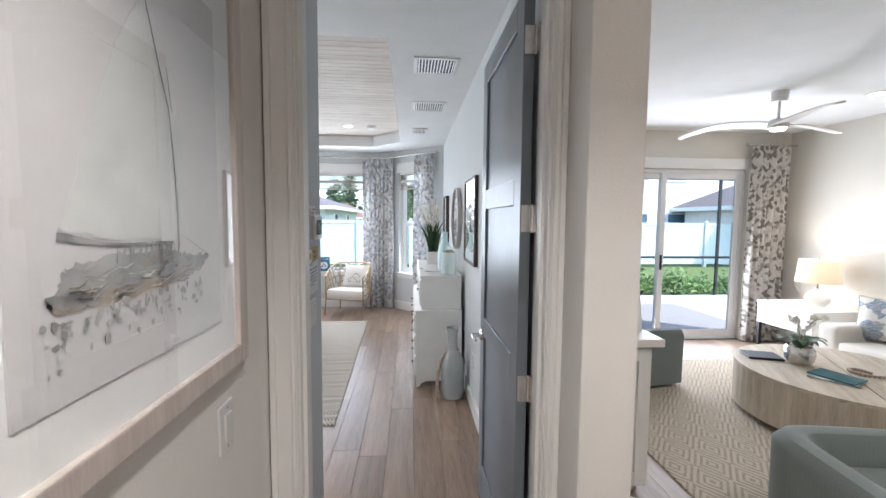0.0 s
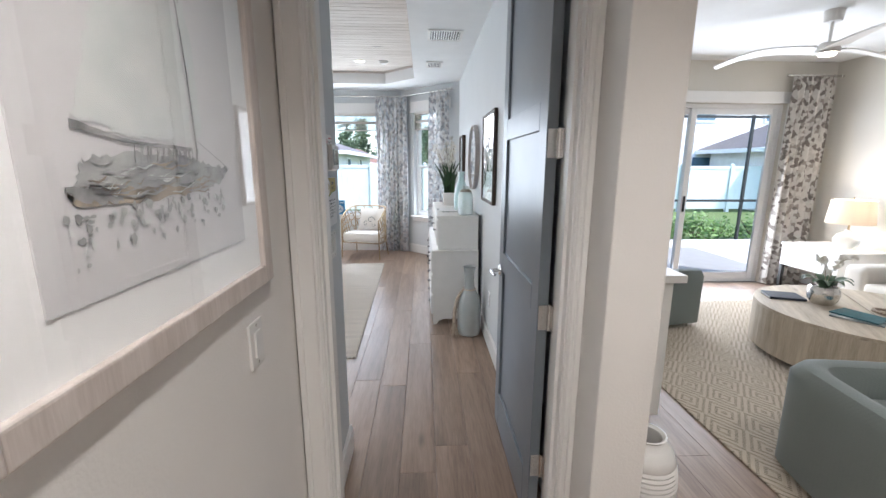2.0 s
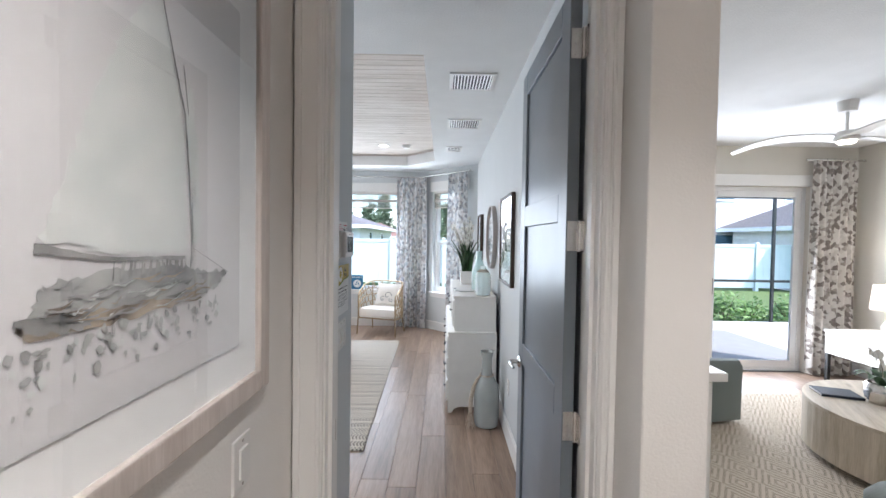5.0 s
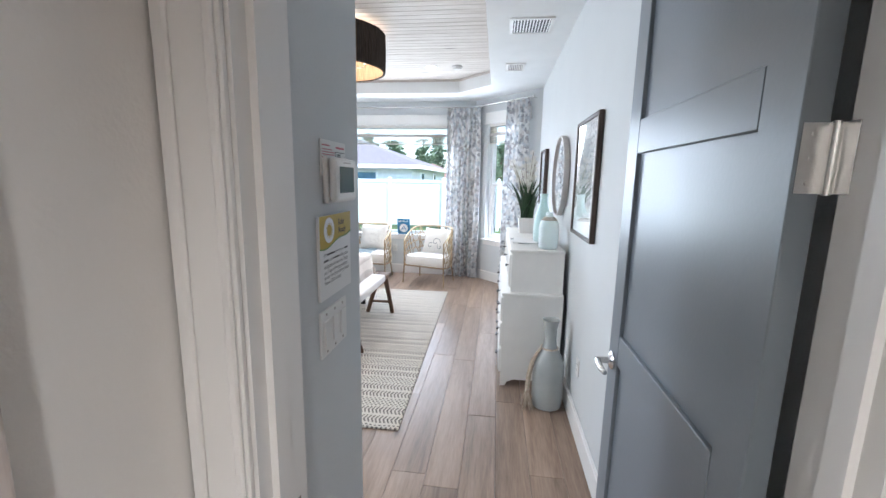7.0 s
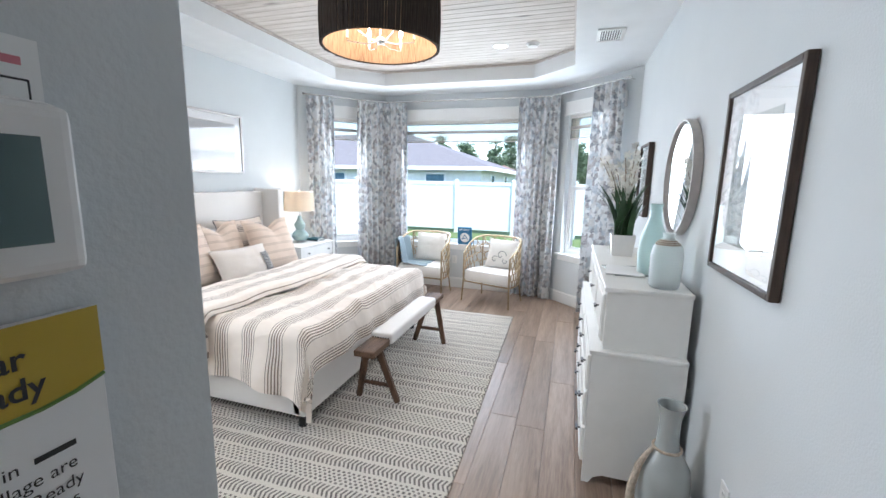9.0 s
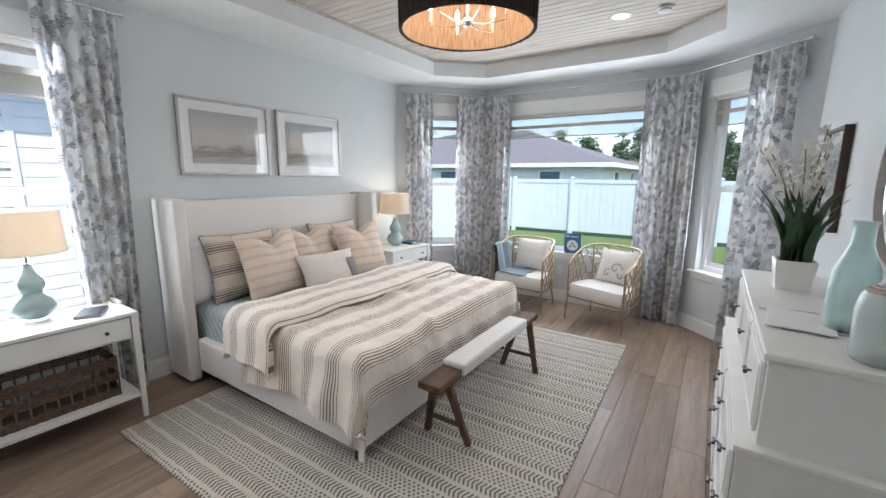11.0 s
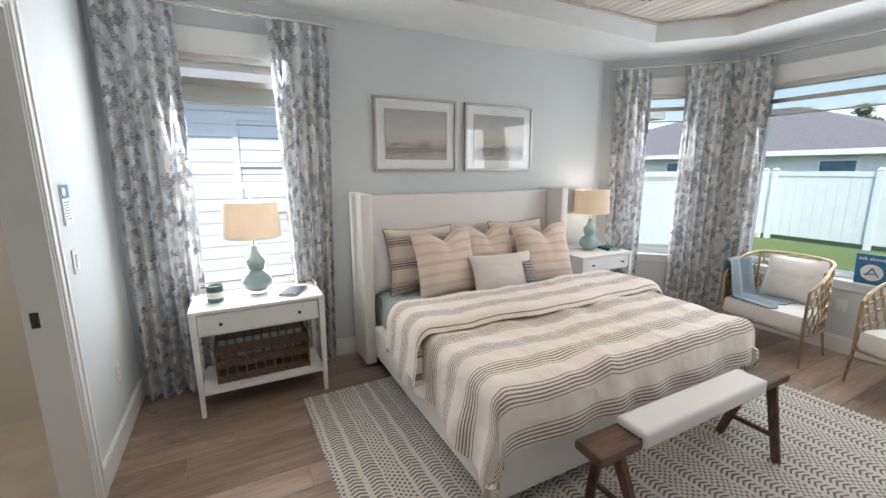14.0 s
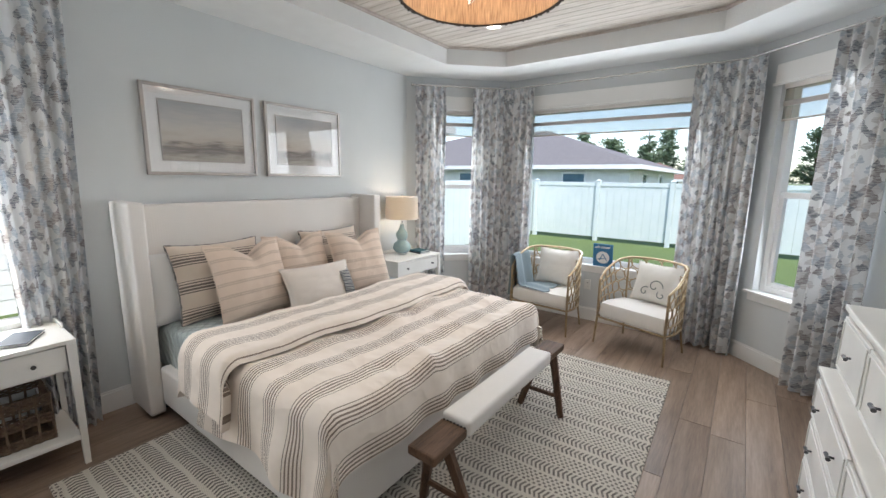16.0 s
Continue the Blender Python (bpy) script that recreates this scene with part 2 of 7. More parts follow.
def bands_material(name, base, line, period, groups, wash=None, bump=0.3, crumple=0.12):
    """Cloth with groups of thin woven lines; u of the UV map is metres across the lines."""
    m, nt, b = graph(name, 0.95, 0.12)
    uv = coords(nt, "UV")
    x, y, z = split(nt, uv)
    n = noise_of(nt, coords(nt, "UV", (30, 4, 1)), 3, 3)
    u = calc(nt, "ADD", x, calc(nt, "MULTIPLY", calc(nt, "SUBTRACT", n, 0.5), 0.002))
    ph = calc(nt, "FRACT", calc(nt, "DIVIDE", u, period))
    mask = None
    for c, w in groups:
        k = calc(nt, "LESS_THAN", calc(nt, "ABSOLUTE", calc(nt, "SUBTRACT", ph, c)), w)
        mask = k if mask is None else calc(nt, "MAXIMUM", mask, k)
    thread = noise_of(nt, coords(nt, "UV", (900, 60, 1)), 1.0, 2)
    mask = calc(nt, "MULTIPLY", mask, calc(nt, "ADD", 0.72, calc(nt, "MULTIPLY", thread, 0.5)))
    soft = noise_of(nt, coords(nt, "UV", (3, 3, 1)), 2.0, 4)
    body = blend(nt, soft, tuple(c * 0.9 for c in base), base) if wash is None else blend(nt, soft, wash, base)
    nt.links.new(blend(nt, mask, body, line), b.inputs["Base Color"])
    b.inputs["Sheen Weight"].default_value = 0.2
    big = noise_of(nt, coords(nt, "Object", (1, 1, 1)), 3.2, 3, 0.45)
    rid = calc(nt, "SUBTRACT", 1.0, calc(nt, "ABSOLUTE", calc(nt, "SUBTRACT", calc(nt, "MULTIPLY", big, 2.0), 1.0)))
    b2 = nt.nodes.new("ShaderNodeBump")
    b2.inputs["Strength"].default_value, b2.inputs["Distance"].default_value = crumple, 0.05
    nt.links.new(calc(nt, "POWER", rid, 1.6), b2.inputs["Height"])
    bp = nt.nodes.new("ShaderNodeBump")
    bp.inputs["Strength"].default_value, bp.inputs["Distance"].default_value = bump, 0.002
    nt.links.new(calc(nt, "ADD", thread, calc(nt, "MULTIPLY", mask, 0.5)), bp.inputs["Height"])
    nt.links.new(b2.outputs[0], bp.inputs["Normal"])
    nt.links.new(bp.outputs[0], b.inputs["Normal"])
    return m


def quilt_material(name, c1, c2):
    m, nt, b = graph(name, 0.85, 0.2)
    x, y, z = split(nt, coords(nt))
    k = 2 * math.pi / 0.075
    p, q = calc(nt, "ADD", calc(nt, "ADD", x, y), z), calc(nt, "SUBTRACT", calc(nt, "ADD", x, z), y)
    d = calc(nt, "MULTIPLY", calc(nt, "ABSOLUTE", calc(nt, "SINE", calc(nt, "MULTIPLY", p, k / 2))), calc(nt, "ABSOLUTE", calc(nt, "SINE", calc(nt, "MULTIPLY", q, k / 2))))
    f = calc(nt, "POWER", d, 0.4)
    # c2 darkens the stitched grooves: crease shade coloured in along with the relief.
    nt.links.new(blend(nt, f, c2, c1), b.inputs["Base Color"])
    b.inputs["Sheen Weight"].default_value = 0.5
    relief(nt, b, f, 0.7, 0.008)
    return m


def rug_material(name, cream, dark, tan, row=0.105):
    """Flat-woven rug: rows of arrow marks, dashes and plain cord."""
    m, nt, b = graph(name, 1.0, 0.1)
    v = coords(nt)
    x, y, z = split(nt, v)
    wob = calc(nt, "MULTIPLY", calc(nt, "SUBTRACT", noise_of(nt, v, 11, 3), 0.5), 0.03)
    yy = calc(nt, "ADD", y, wob)
    ry = calc(nt, "FRACT", calc(nt, "DIVIDE", yy, row))
    idx = calc(nt, "FLOOR", calc(nt, "DIVIDE", yy, row))
    kind = calc(nt, "MODULO", calc(nt, "ABSOLUTE", idx), 3)
    tri = calc(nt, "ABSOLUTE", calc(nt, "SUBTRACT", ry, 0.5))
    cell = 0.026
    chev = calc(nt, "FRACT", calc(nt, "SUBTRACT", calc(nt, "DIVIDE", x, cell), calc(nt, "MULTIPLY", tri, 1.7)))
    chev = calc(nt, "MULTIPLY", calc(nt, "LESS_THAN", chev, 0.46), calc(nt, "LESS_THAN", tri, 0.37))
    brick = calc(nt, "FRACT", calc(nt, "ADD", calc(nt, "DIVIDE", x, 0.03), calc(nt, "MULTIPLY", calc(nt, "FLOOR", calc(nt, "MULTIPLY", ry, 5)), 0.5)))
    dash = calc(nt, "MULTIPLY", calc(nt, "LESS_THAN", brick, 0.5), calc(nt, "LESS_THAN", calc(nt, "FRACT", calc(nt, "MULTIPLY", ry, 5)), 0.62))
    k1 = calc(nt, "COMPARE", kind, 1.0, 0.4)
    mask = calc(nt, "ADD", calc(nt, "MULTIPLY", dash, k1), calc(nt, "MULTIPLY", chev, calc(nt, "SUBTRACT", 1.0, k1)))
    fuzz = noise_of(nt, v, 150, 3, 0.75)
    worn = noise_of(nt, v, 14, 3, 0.6)
    mask = calc(nt, "MULTIPLY", mask, calc(nt, "MINIMUM", calc(nt, "MAXIMUM", calc(nt, "ADD", -1.15, calc(nt, "ADD", calc(nt, "MULTIPLY", fuzz, 2.9), calc(nt, "MULTIPLY", worn, 1.5))), 0.05), 1.0))
    ink = blend(nt, noise_of(nt, v, 1.1, 3), dark, tan)
    body = blend(nt, fuzz, tuple(c * 0.68 for c in cream), tuple(min(0.84, c * 1.12) for c in cream))
    nt.links.new(blend(nt, mask, body, ink), b.inputs["Base Color"])
    cord = calc(nt, "MULTIPLY", calc(nt, "SINE", calc(nt, "MULTIPLY", y, 2 * math.pi / 0.011)), calc(nt, "SINE", calc(nt, "MULTIPLY", x, 2 * math.pi / 0.016)))
    relief(nt, b, calc(nt, "ADD", calc(nt, "ADD", fuzz, calc(nt, "MULTIPLY", cord, 0.5)), calc(nt, "MULTIPLY", mask, -0.6)), 0.8, 0.006)
    return m


def diamond_rug_material(name, cream, dark):
    """Jute-look rug with nested diamond outlines."""
    m, nt, b = graph(name, 1.0, 0.1)
    v = coords(nt)
    x, y, z = split(nt, v)
    a = calc(nt, "ABSOLUTE", calc(nt, "SUBTRACT", calc(nt, "FRACT", calc(nt, "DIVIDE", x, 0.26)), 0.5))
    c = calc(nt, "ABSOLUTE", calc(nt, "SUBTRACT", calc(nt, "FRACT", calc(nt, "DIVIDE", y, 0.34)), 0.5))
    fuzz = noise_of(nt, v, 220, 3, 0.7)
    d = calc(nt, "FRACT", calc(nt, "MULTIPLY", calc(nt, "ADD", a, c), 6.0))
    br = calc(nt, "LESS_THAN", calc(nt, "FRACT", calc(nt, "DIVIDE", calc(nt, "ADD", x, y), 0.022)), 0.62)
    mask = calc(nt, "MULTIPLY", calc(nt, "MULTIPLY", calc(nt, "LESS_THAN", d, 0.45), br), calc(nt, "ADD", 0.35, fuzz))
    body = blend(nt, fuzz, tuple(k * 0.7 for k in cream), cream)
    nt.links.new(blend(nt, mask, body, dark), b.inputs["Base Color"])
    relief(nt, b, calc(nt, "SUBTRACT", fuzz, calc(nt, "MULTIPLY", mask, 0.5)), 0.8, 0.006)
    return m


def print_cloth(name, tones, cell=(11.0, 8.0), lines=True, through_light=0.3):
    """Curtain cloth printed with broken lozenges of brushed lines; UV in metres."""
    m, nt, b = graph(name, 0.95, 0.1)
    uv = coords(nt, "UV")
    nz = nt.nodes.new("ShaderNodeTexNoise")
    nz.inputs["Scale"].default_value = 26
    nt.links.new(uv, nz.inputs[0])
    vm = nt.nodes.new("ShaderNodeVectorMath")
    vm.operation = "MULTIPLY_ADD"
    vm.inputs[1].default_value = (0.02, 0.02, 0)
    nt.links.new(nz.outputs["Color"], vm.inputs[0])
    nt.links.new(uv, vm.inputs[2])
    mp = nt.nodes.new("ShaderNodeMapping")
    mp.inputs["Scale"].default_value, mp.inputs["Rotation"].default_value = (cell[0], cell[1], 1), (0, 0, radians(45))
    nt.links.new(vm.outputs[0], mp.inputs[0])
    vo = nt.nodes.new("ShaderNodeTexVoronoi")
    vo.distance, vo.voronoi_dimensions = "MANHATTAN", "2D"
    vo.inputs["Scale"].default_value, vo.inputs["Randomness"].default_value = 1.0, 0.45
    nt.links.new(mp.outputs[0], vo.inputs["Vector"])
    pick = nt.nodes.new("ShaderNodeValToRGB")
    pick.color_ramp.interpolation = "CONSTANT"
    el = pick.color_ramp.elements
    while len(el) < len(tones):
        el.new(0.5)
    for e, (p, c) in zip(el, tones):
        e.position, e.color = p, (*c, 1)
    sx = split(nt, vo.outputs["Color"])
    nt.links.new(sx[0], pick.inputs[0])
    col = pick.outputs[0]
    x, y, z = split(nt, vm.outputs[0])
    st = noise_of(nt, coords(nt, "UV", (22, 150, 1)), 1.0, 2)
    ln = nt.nodes.new("ShaderNodeMapRange")
    ln.inputs[1].default_value, ln.inputs[2].default_value = 0.42, 0.6
    nt.links.new(st, ln.inputs[0])
    col = blend(nt, calc(nt, "MULTIPLY", ln.outputs[0], 0.62 if lines else 0.15), col, tones[0][1])
    nt.links.new(col, b.inputs["Base Color"])
    th = noise_of(nt, coords(nt, "UV", (700, 700, 1)), 1.0, 2)
    relief(nt, b, th, 0.3, 0.001)
    tr, mx = nt.nodes.new("ShaderNodeBsdfTranslucent"), nt.nodes.new("ShaderNodeMixShader")
    nt.links.new(col, tr.inputs[0])
    mx.inputs[0].default_value = through_light
    nt.links.new(b.outputs[0], mx.inputs[1])
    nt.links.new(tr.outputs[0], mx.inputs[2])
    nt.links.new(mx.outputs[0], nt.nodes["Material Output"].inputs[0])
    return m


def sheer(name, color, amount, rough=0.9, holes=0.0):
    """Thin cloth or paper that lets light through."""
    m, nt, b = graph(name, rough, 0.2)
    v = coords(nt)
    n = noise_of(nt, v, 120, 3)
    col = blend(nt, n, tuple(c * 0.85 for c in color), color)
    nt.links.new(col, b.inputs["Base Color"])
    tr, mx = nt.nodes.new("ShaderNodeBsdfTranslucent"), nt.nodes.new("ShaderNodeMixShader")
    nt.links.new(col, tr.inputs[0])
    mx.inputs[0].default_value = amount
    nt.links.new(b.outputs[0], mx.inputs[1])
    nt.links.new(tr.outputs[0], mx.inputs[2])
    nt.links.new(mx.outputs[0], nt.nodes["Material Output"].inputs[0])
    if holes:
        cl, m2 = nt.nodes.new("ShaderNodeBsdfTransparent"), nt.nodes.new("ShaderNodeMixShader")
        m2.inputs[0].default_value = holes
        nt.links.new(mx.outputs[0], m2.inputs[1])
        nt.links.new(cl.outputs[0], m2.inputs[2])
        nt.links.new(m2.outputs[0], nt.nodes["Material Output"].inputs[0])
    return m


PLANK = wood("floor_plank_grey_brown", (0.165, 0.112, 0.082), (0.345, 0.252, 0.190), "y", 0.34)
TBOARD = wood("whitewashed_pine", (0.50, 0.44, 0.39), (0.70, 0.65, 0.60), "x", 0.6, vary=0.1)
OLDWOOD = wood("rough_brown_oak", (0.05, 0.027, 0.016), (0.16, 0.09, 0.055), "z", 0.7, vary=0.05, fine=2.5, bump=0.7)
OLDTOP = wood("rough_brown_oak_top", (0.05, 0.028, 0.017), (0.18, 0.105, 0.065), "y", 0.7, vary=0.05, fine=2.5, bump=0.8)
PALEOAK = wood("pale_limed_oak", (0.36, 0.30, 0.22), (0.58, 0.51, 0.41), "z", 0.6, vary=0.04, fine=1.4)
PALETOP = wood("pale_limed_oak_top", (0.38, 0.32, 0.24), (0.60, 0.53, 0.43), "x", 0.6, vary=0.04, fine=1.4)
FRAMEWOOD = wood("washed_frame_wood", (0.50, 0.44, 0.40), (0.66, 0.60, 0.56), "z", 0.5, False, 0.04, 2.0)
DARKFRAME = wood("walnut_frame", (0.035, 0.022, 0.016), (0.085, 0.055, 0.04), "z", 0.45, False, 0.04, 2.0)
SILVERFR = mat("champagne_frame", (0.46, 0.42, 0.39), (0.38, 0.35, 0.33), 14, 0.38, 0.2, 90, metal=0.55)
MATBOARD = mat("mat_board", (0.80, 0.79, 0.78), (0.78, 0.77, 0.76), 12, 0.9, 0.1, 300)
LINEN = cloth("white_linen_upholstery", (0.80, 0.77, 0.74), (0.72, 0.69, 0.66))
CUSHION = cloth("cream_cushion", (0.76, 0.73, 0.69), (0.68, 0.65, 0.61))
SAGE = cloth("grey_green_upholstery", (0.21, 0.235, 0.225), (0.16, 0.185, 0.18), 300)
SOFA = cloth("ivory_sofa", (0.74, 0.70, 0.64), (0.66, 0.62, 0.56), 300)
THROW = cloth("blue_grey_knit", (0.27, 0.33, 0.36), (0.17, 0.22, 0.25), 260, bump=0.9)
SHEET = cloth("white_cotton", (0.82, 0.82, 0.82), (0.78, 0.78, 0.78), 600, bump=0.2)
QUILT = quilt_material("sage_blue_quilt", (0.40, 0.46, 0.46), (0.23, 0.29, 0.30))
STRIPE = bands_material("cream_striped_comforter", (0.84, 0.755, 0.67), (0.23, 0.18, 0.145), 0.205,
                        [(0.06, 0.012), (0.15, 0.019), (0.24, 0.021), (0.33, 0.021), (0.42, 0.019), (0.51, 0.012)], (0.80, 0.71, 0.63), 0.3, 0.34)
PSTRIPE = bands_material("tan_striped_pillow", (0.74, 0.63, 0.53), (0.17, 0.145, 0.13), 0.19,
                         [(0.12, 0.02), (0.22, 0.035), (0.33, 0.035), (0.44, 0.02), (0.53, 0.012)], (0.62, 0.53, 0.46))
PTUFT = bands_material("tan_tufted_pillow", (0.78, 0.64, 0.53), (0.60, 0.48, 0.39), 0.085, [(0.2, 0.06), (0.36, 0.06)], (0.70, 0.57, 0.475), 1.0)
PLUMB = cloth("oatmeal_lumbar", (0.74, 0.68, 0.62), (0.66, 0.60, 0.55))
PBAND = bands_material("grey_embroidered_band", (0.50, 0.48, 0.46), (0.07, 0.075, 0.085), 0.03, [(0.3, 0.22), (0.8, 0.12)])
RUG = rug_material("woven_rug", (0.76, 0.70, 0.62), (0.15, 0.142, 0.14), (0.22, 0.19, 0.165))
LRUG = diamond_rug_material("jute_diamond_rug", (0.60, 0.52, 0.42), (0.22, 0.19, 0.15))
CURTAIN = print_cloth("lozenge_print_linen", [(0.0, (0.80, 0.80, 0.80)), (0.34, (0.50, 0.54, 0.58)), (0.54, (0.25, 0.26, 0.29)), (0.68, (0.60, 0.58, 0.57)), (0.86, (0.34, 0.31, 0.31))], (22.0, 22.0))
LCURT = print_cloth("basket_print_linen", [(0.0, (0.70, 0.67, 0.63)), (0.42, (0.22, 0.19, 0.17)), (0.68, (0.60, 0.57, 0.53)), (0.86, (0.36, 0.32, 0.29))], (24.0, 24.0), False, 0.2)
SHADE = sheer("woven_roman_shade", (0.62, 0.56, 0.46), 0.55, 0.9, 0.62)
LAMPSHADE = sheer("linen_lampshade", (0.76, 0.69, 0.60), 0.42)
CELADON = mat("celadon_glaze", (0.33, 0.43, 0.42), (0.25, 0.36, 0.37), 9, 0.15, 0.05, 40)
GREYGLAZE = mat("grey_ceramic_glaze", (0.42, 0.44, 0.43), (0.36, 0.39, 0.38), 6, 0.16, 0.05, 30)
WHITEGLAZE = mat("white_ceramic_glaze", (0.78, 0.76, 0.73), (0.70, 0.69, 0.67), 6, 0.2, 0.08, 30)
ROPE = mat("natural_cord", (0.55, 0.47, 0.38), (0.40, 0.33, 0.26), 60, 0.95, 0.9, 300)
WICKER = mat("brown_wicker", (0.20, 0.135, 0.09), (0.10, 0.065, 0.045), 40, 0.75, 0.9, 220)
BRONZE = mat("antique_brass_rod", (0.42, 0.32, 0.20), (0.30, 0.22, 0.13), 22, 0.35, 0.15, 120, metal=0.75)
DARKKNOB = mat("gunmetal_knob", (0.10, 0.10, 0.105), (0.07, 0.07, 0.075), 40, 0.3, metal=0.85)
RAFFIA = mat("brown_black_raffia", (0.055, 0.038, 0.028), (0.02, 0.014, 0.011), 30, 0.9, 0.9, 200, stretch=(6, 6, 0.4))
RAFFIAIN = mat("raffia_lining", (0.55, 0.36, 0.22), (0.28, 0.17, 0.10), 26, 0.8, 0.8, 160, stretch=(6, 6, 0.4))
LEAF = mat("dark_leaf", (0.035, 0.085, 0.03), (0.02, 0.05, 0.018), 14, 0.4, 0.2, 60)
PETAL = mat("white_petal", (0.80, 0.78, 0.74), (0.72, 0.70, 0.62), 20, 0.6)
TWIG = mat("pale_twig", (0.40, 0.34, 0.26), (0.26, 0.21, 0.15), 40, 0.8)
GLASS = glassy("window_glass", (1, 1, 1), 0.0, 1.02)
AQUA = glassy("frosted_aqua_glass", (0.80, 0.93, 0.91), 0.35)
MILKY = glassy("frosted_clear_glass", (0.96, 0.98, 0.97), 0.42)
MIRROR = mat("mirror_silver", (0.86, 0.87, 0.87), (0.85, 0.86, 0.86), 3, 0.02, metal=1, rvar=0.0)
PAPER = mat("white_card", (0.82, 0.82, 0.81), (0.80, 0.80, 0.79), 8, 0.7)
INK = mat("black_ink", (0.03, 0.03, 0.03), (0.04, 0.04, 0.04), 8, 0.7)
PINKINK = mat("pink_ink", (0.60, 0.20, 0.24), (0.58, 0.22, 0.26), 8, 0.7)
OCHRE = mat("ochre_print", (0.48, 0.34, 0.03), (0.45, 0.32, 0.03), 8, 0.5)
GREENINK = mat("green_print", (0.16, 0.28, 0.06), (0.15, 0.26, 0.06), 8, 0.5)
BLUEINK = mat("blue_print", (0.03, 0.17, 0.33), (0.03, 0.15, 0.30), 8, 0.5)
SCREEN = mat("lcd_grey_green", (0.10, 0.15, 0.15), (0.09, 0.14, 0.14), 3, 0.12)
PLASTIC = mat("white_plastic", (0.74, 0.73, 0.71), (0.72, 0.71, 0.69), 6, 0.35)
VINYL = mat("white_vinyl", (0.80, 0.80, 0.80), (0.76, 0.76, 0.76), 4, 0.4)
TILE = mat("travertine_tile", (0.58, 0.51, 0.42), (0.50, 0.43, 0.35), 5, 0.3, 0.2, 60)


# ---- structure ----
H, TOP = 2.778, 2.95
R0, R1, L1, L0 = (0.50, 7.08), (-0.42, 7.97), (-2.83, 7.97), (-3.70, 7.06)
WZ0, WZ1 = 0.66, 2.42
SIDEWIN = (0.22, 1.00)
FARWIN = (0.24, 2.17)
BEDWIN = (3.28, 4.24)
wall("wall_east", (0.50, 2.005), R0, 0.135, H, [], WALL, "pale blue-grey painted bedroom wall")
wall("wall_bay_right", R0, R1, 0.16, H, [(*SIDEWIN, WZ0, WZ1)], WALL, "angled bay wall with a narrow window")
wall("wall_bay_far", R1, L1, 0.16, H, [(*FARWIN, WZ0, WZ1)], WALL, "bay wall with a wide picture window")
wall("wall_bay_left", L1, L0, 0.16, H, [(*SIDEWIN, WZ0, WZ1)], WALL, "angled bay wall with a narrow window")
wall("wall_west", L0, (-3.70, 2.44), 0.16, H, [(*BEDWIN, WZ0, WZ1)], WALL, "pale blue-grey wall behind the bed")
wall("wall_south", (-3.70, 2.55), (-0.462, 2.55), 0.12, H, [(1.14, 1.96, 0, 2.24)], WALL, "blue-grey wall with a doorway to the bath")
solid("wall_entry", box(-0.582, -0.462, 2.005, 2.43, 0, H), WALL, "short blue-grey wall beside the bedroom door", "wall", kind="structure")
bm = bmesh.new()
bx(bm, -0.60, -0.403, 1.865, 2.005, 0, H)
bx(bm, 0.44, 0.50, 1.865, 2.005, 0, H)
bx(bm, -0.403, 0.44, 1.865, 2.005, 2.462, H)
solid("wall_door", bm, HALLW, "warm white wall round the bedroom door", "wall", kind="structure")
solid("wall_partition", box(0.478, 0.65, 1.69, 1.864, 0, H, 0.006), HALLW, "warm white wall end beside the door", "wall", kind="structure")
solid("wall_hall", box(-0.60, -0.48, -2.5, 1.865, 0, H), HALLW, "warm white hall wall with a framed print", "wall", kind="structure")
solid("wall_living_west", box(0.636, 0.655, 1.865, 5.65, 0, H), LIVW, "greige living room wall", "wall", kind="structure")
wall("wall_living_far", (5.03, 5.65), (0.655, 5.65), 0.16, H, [(0.58, 2.70, 0, 2.29)], LIVW, "greige wall with a sliding glass door", 0.0)
solid("wall_living_east", box(5.03, 5.19, -2.5, 5.81, 0, H), LIVW, "greige living room wall", "wall", kind="structure")
solid("wall_back", box(-0.60, 5.19, -2.62, -2.5, 0, H), HALLW, "warm white wall closing the hall", "wall", kind="structure")
bm = bmesh.new()
bx(bm, -3.7, -0.56, 0.4, 0.5, 0, H)
bx(bm, -3.8, -3.7, 0.4, 2.44, 0, H)
solid("wall_bath", bm, LIVW, "plain beige bath walls", "wall", kind="structure")
solid("subfloor", box(-3.9, 5.19, -2.62, 8.13, -0.2, -0.02), mat("concrete_slab", (0.3, 0.29, 0.28)), "concrete slab under the floor", "floor", kind="structure")
solid("bath_floor", box(-3.70, -0.6, 0.5, 2.55, -0.02, 0.0), TILE, "beige stone tile floor", "floor", kind="structure")

# ceiling with a raised tray, boarded in whitewashed pine
TRAY = [(-0.18, 3.32), (-0.18, 6.90), (-0.64, 7.36), (-2.56, 7.36), (-3.02, 6.92), (-3.02, 3.32)]
bm = bmesh.new()
outer = [bm.verts.new((x, y, H)) for x, y in ((-3.9, 2.4), (0.655, 2.4), (0.655, 8.15), (-3.9, 8.15))]
inner = [bm.verts.new((x, y, H)) for x, y in TRAY]
edges = [bm.edges.new((a[i], a[(i + 1) % len(a)])) for a in (outer, inner) for i in range(len(a))]
bmesh.ops.triangle_fill(bm, edges=edges, use_beauty=True)
ext = bmesh.ops.extrude_face_region(bm, geom=bm.faces[:])
bmesh.ops.translate(bm, verts=[v for v in ext["geom"] if isinstance(v, bmesh.types.BMVert)], vec=(0, 0, TOP + 0.05 - H))
solid("ceiling", bm, CEIL, "white textured ceiling with a raised tray", "ceiling", kind="structure")
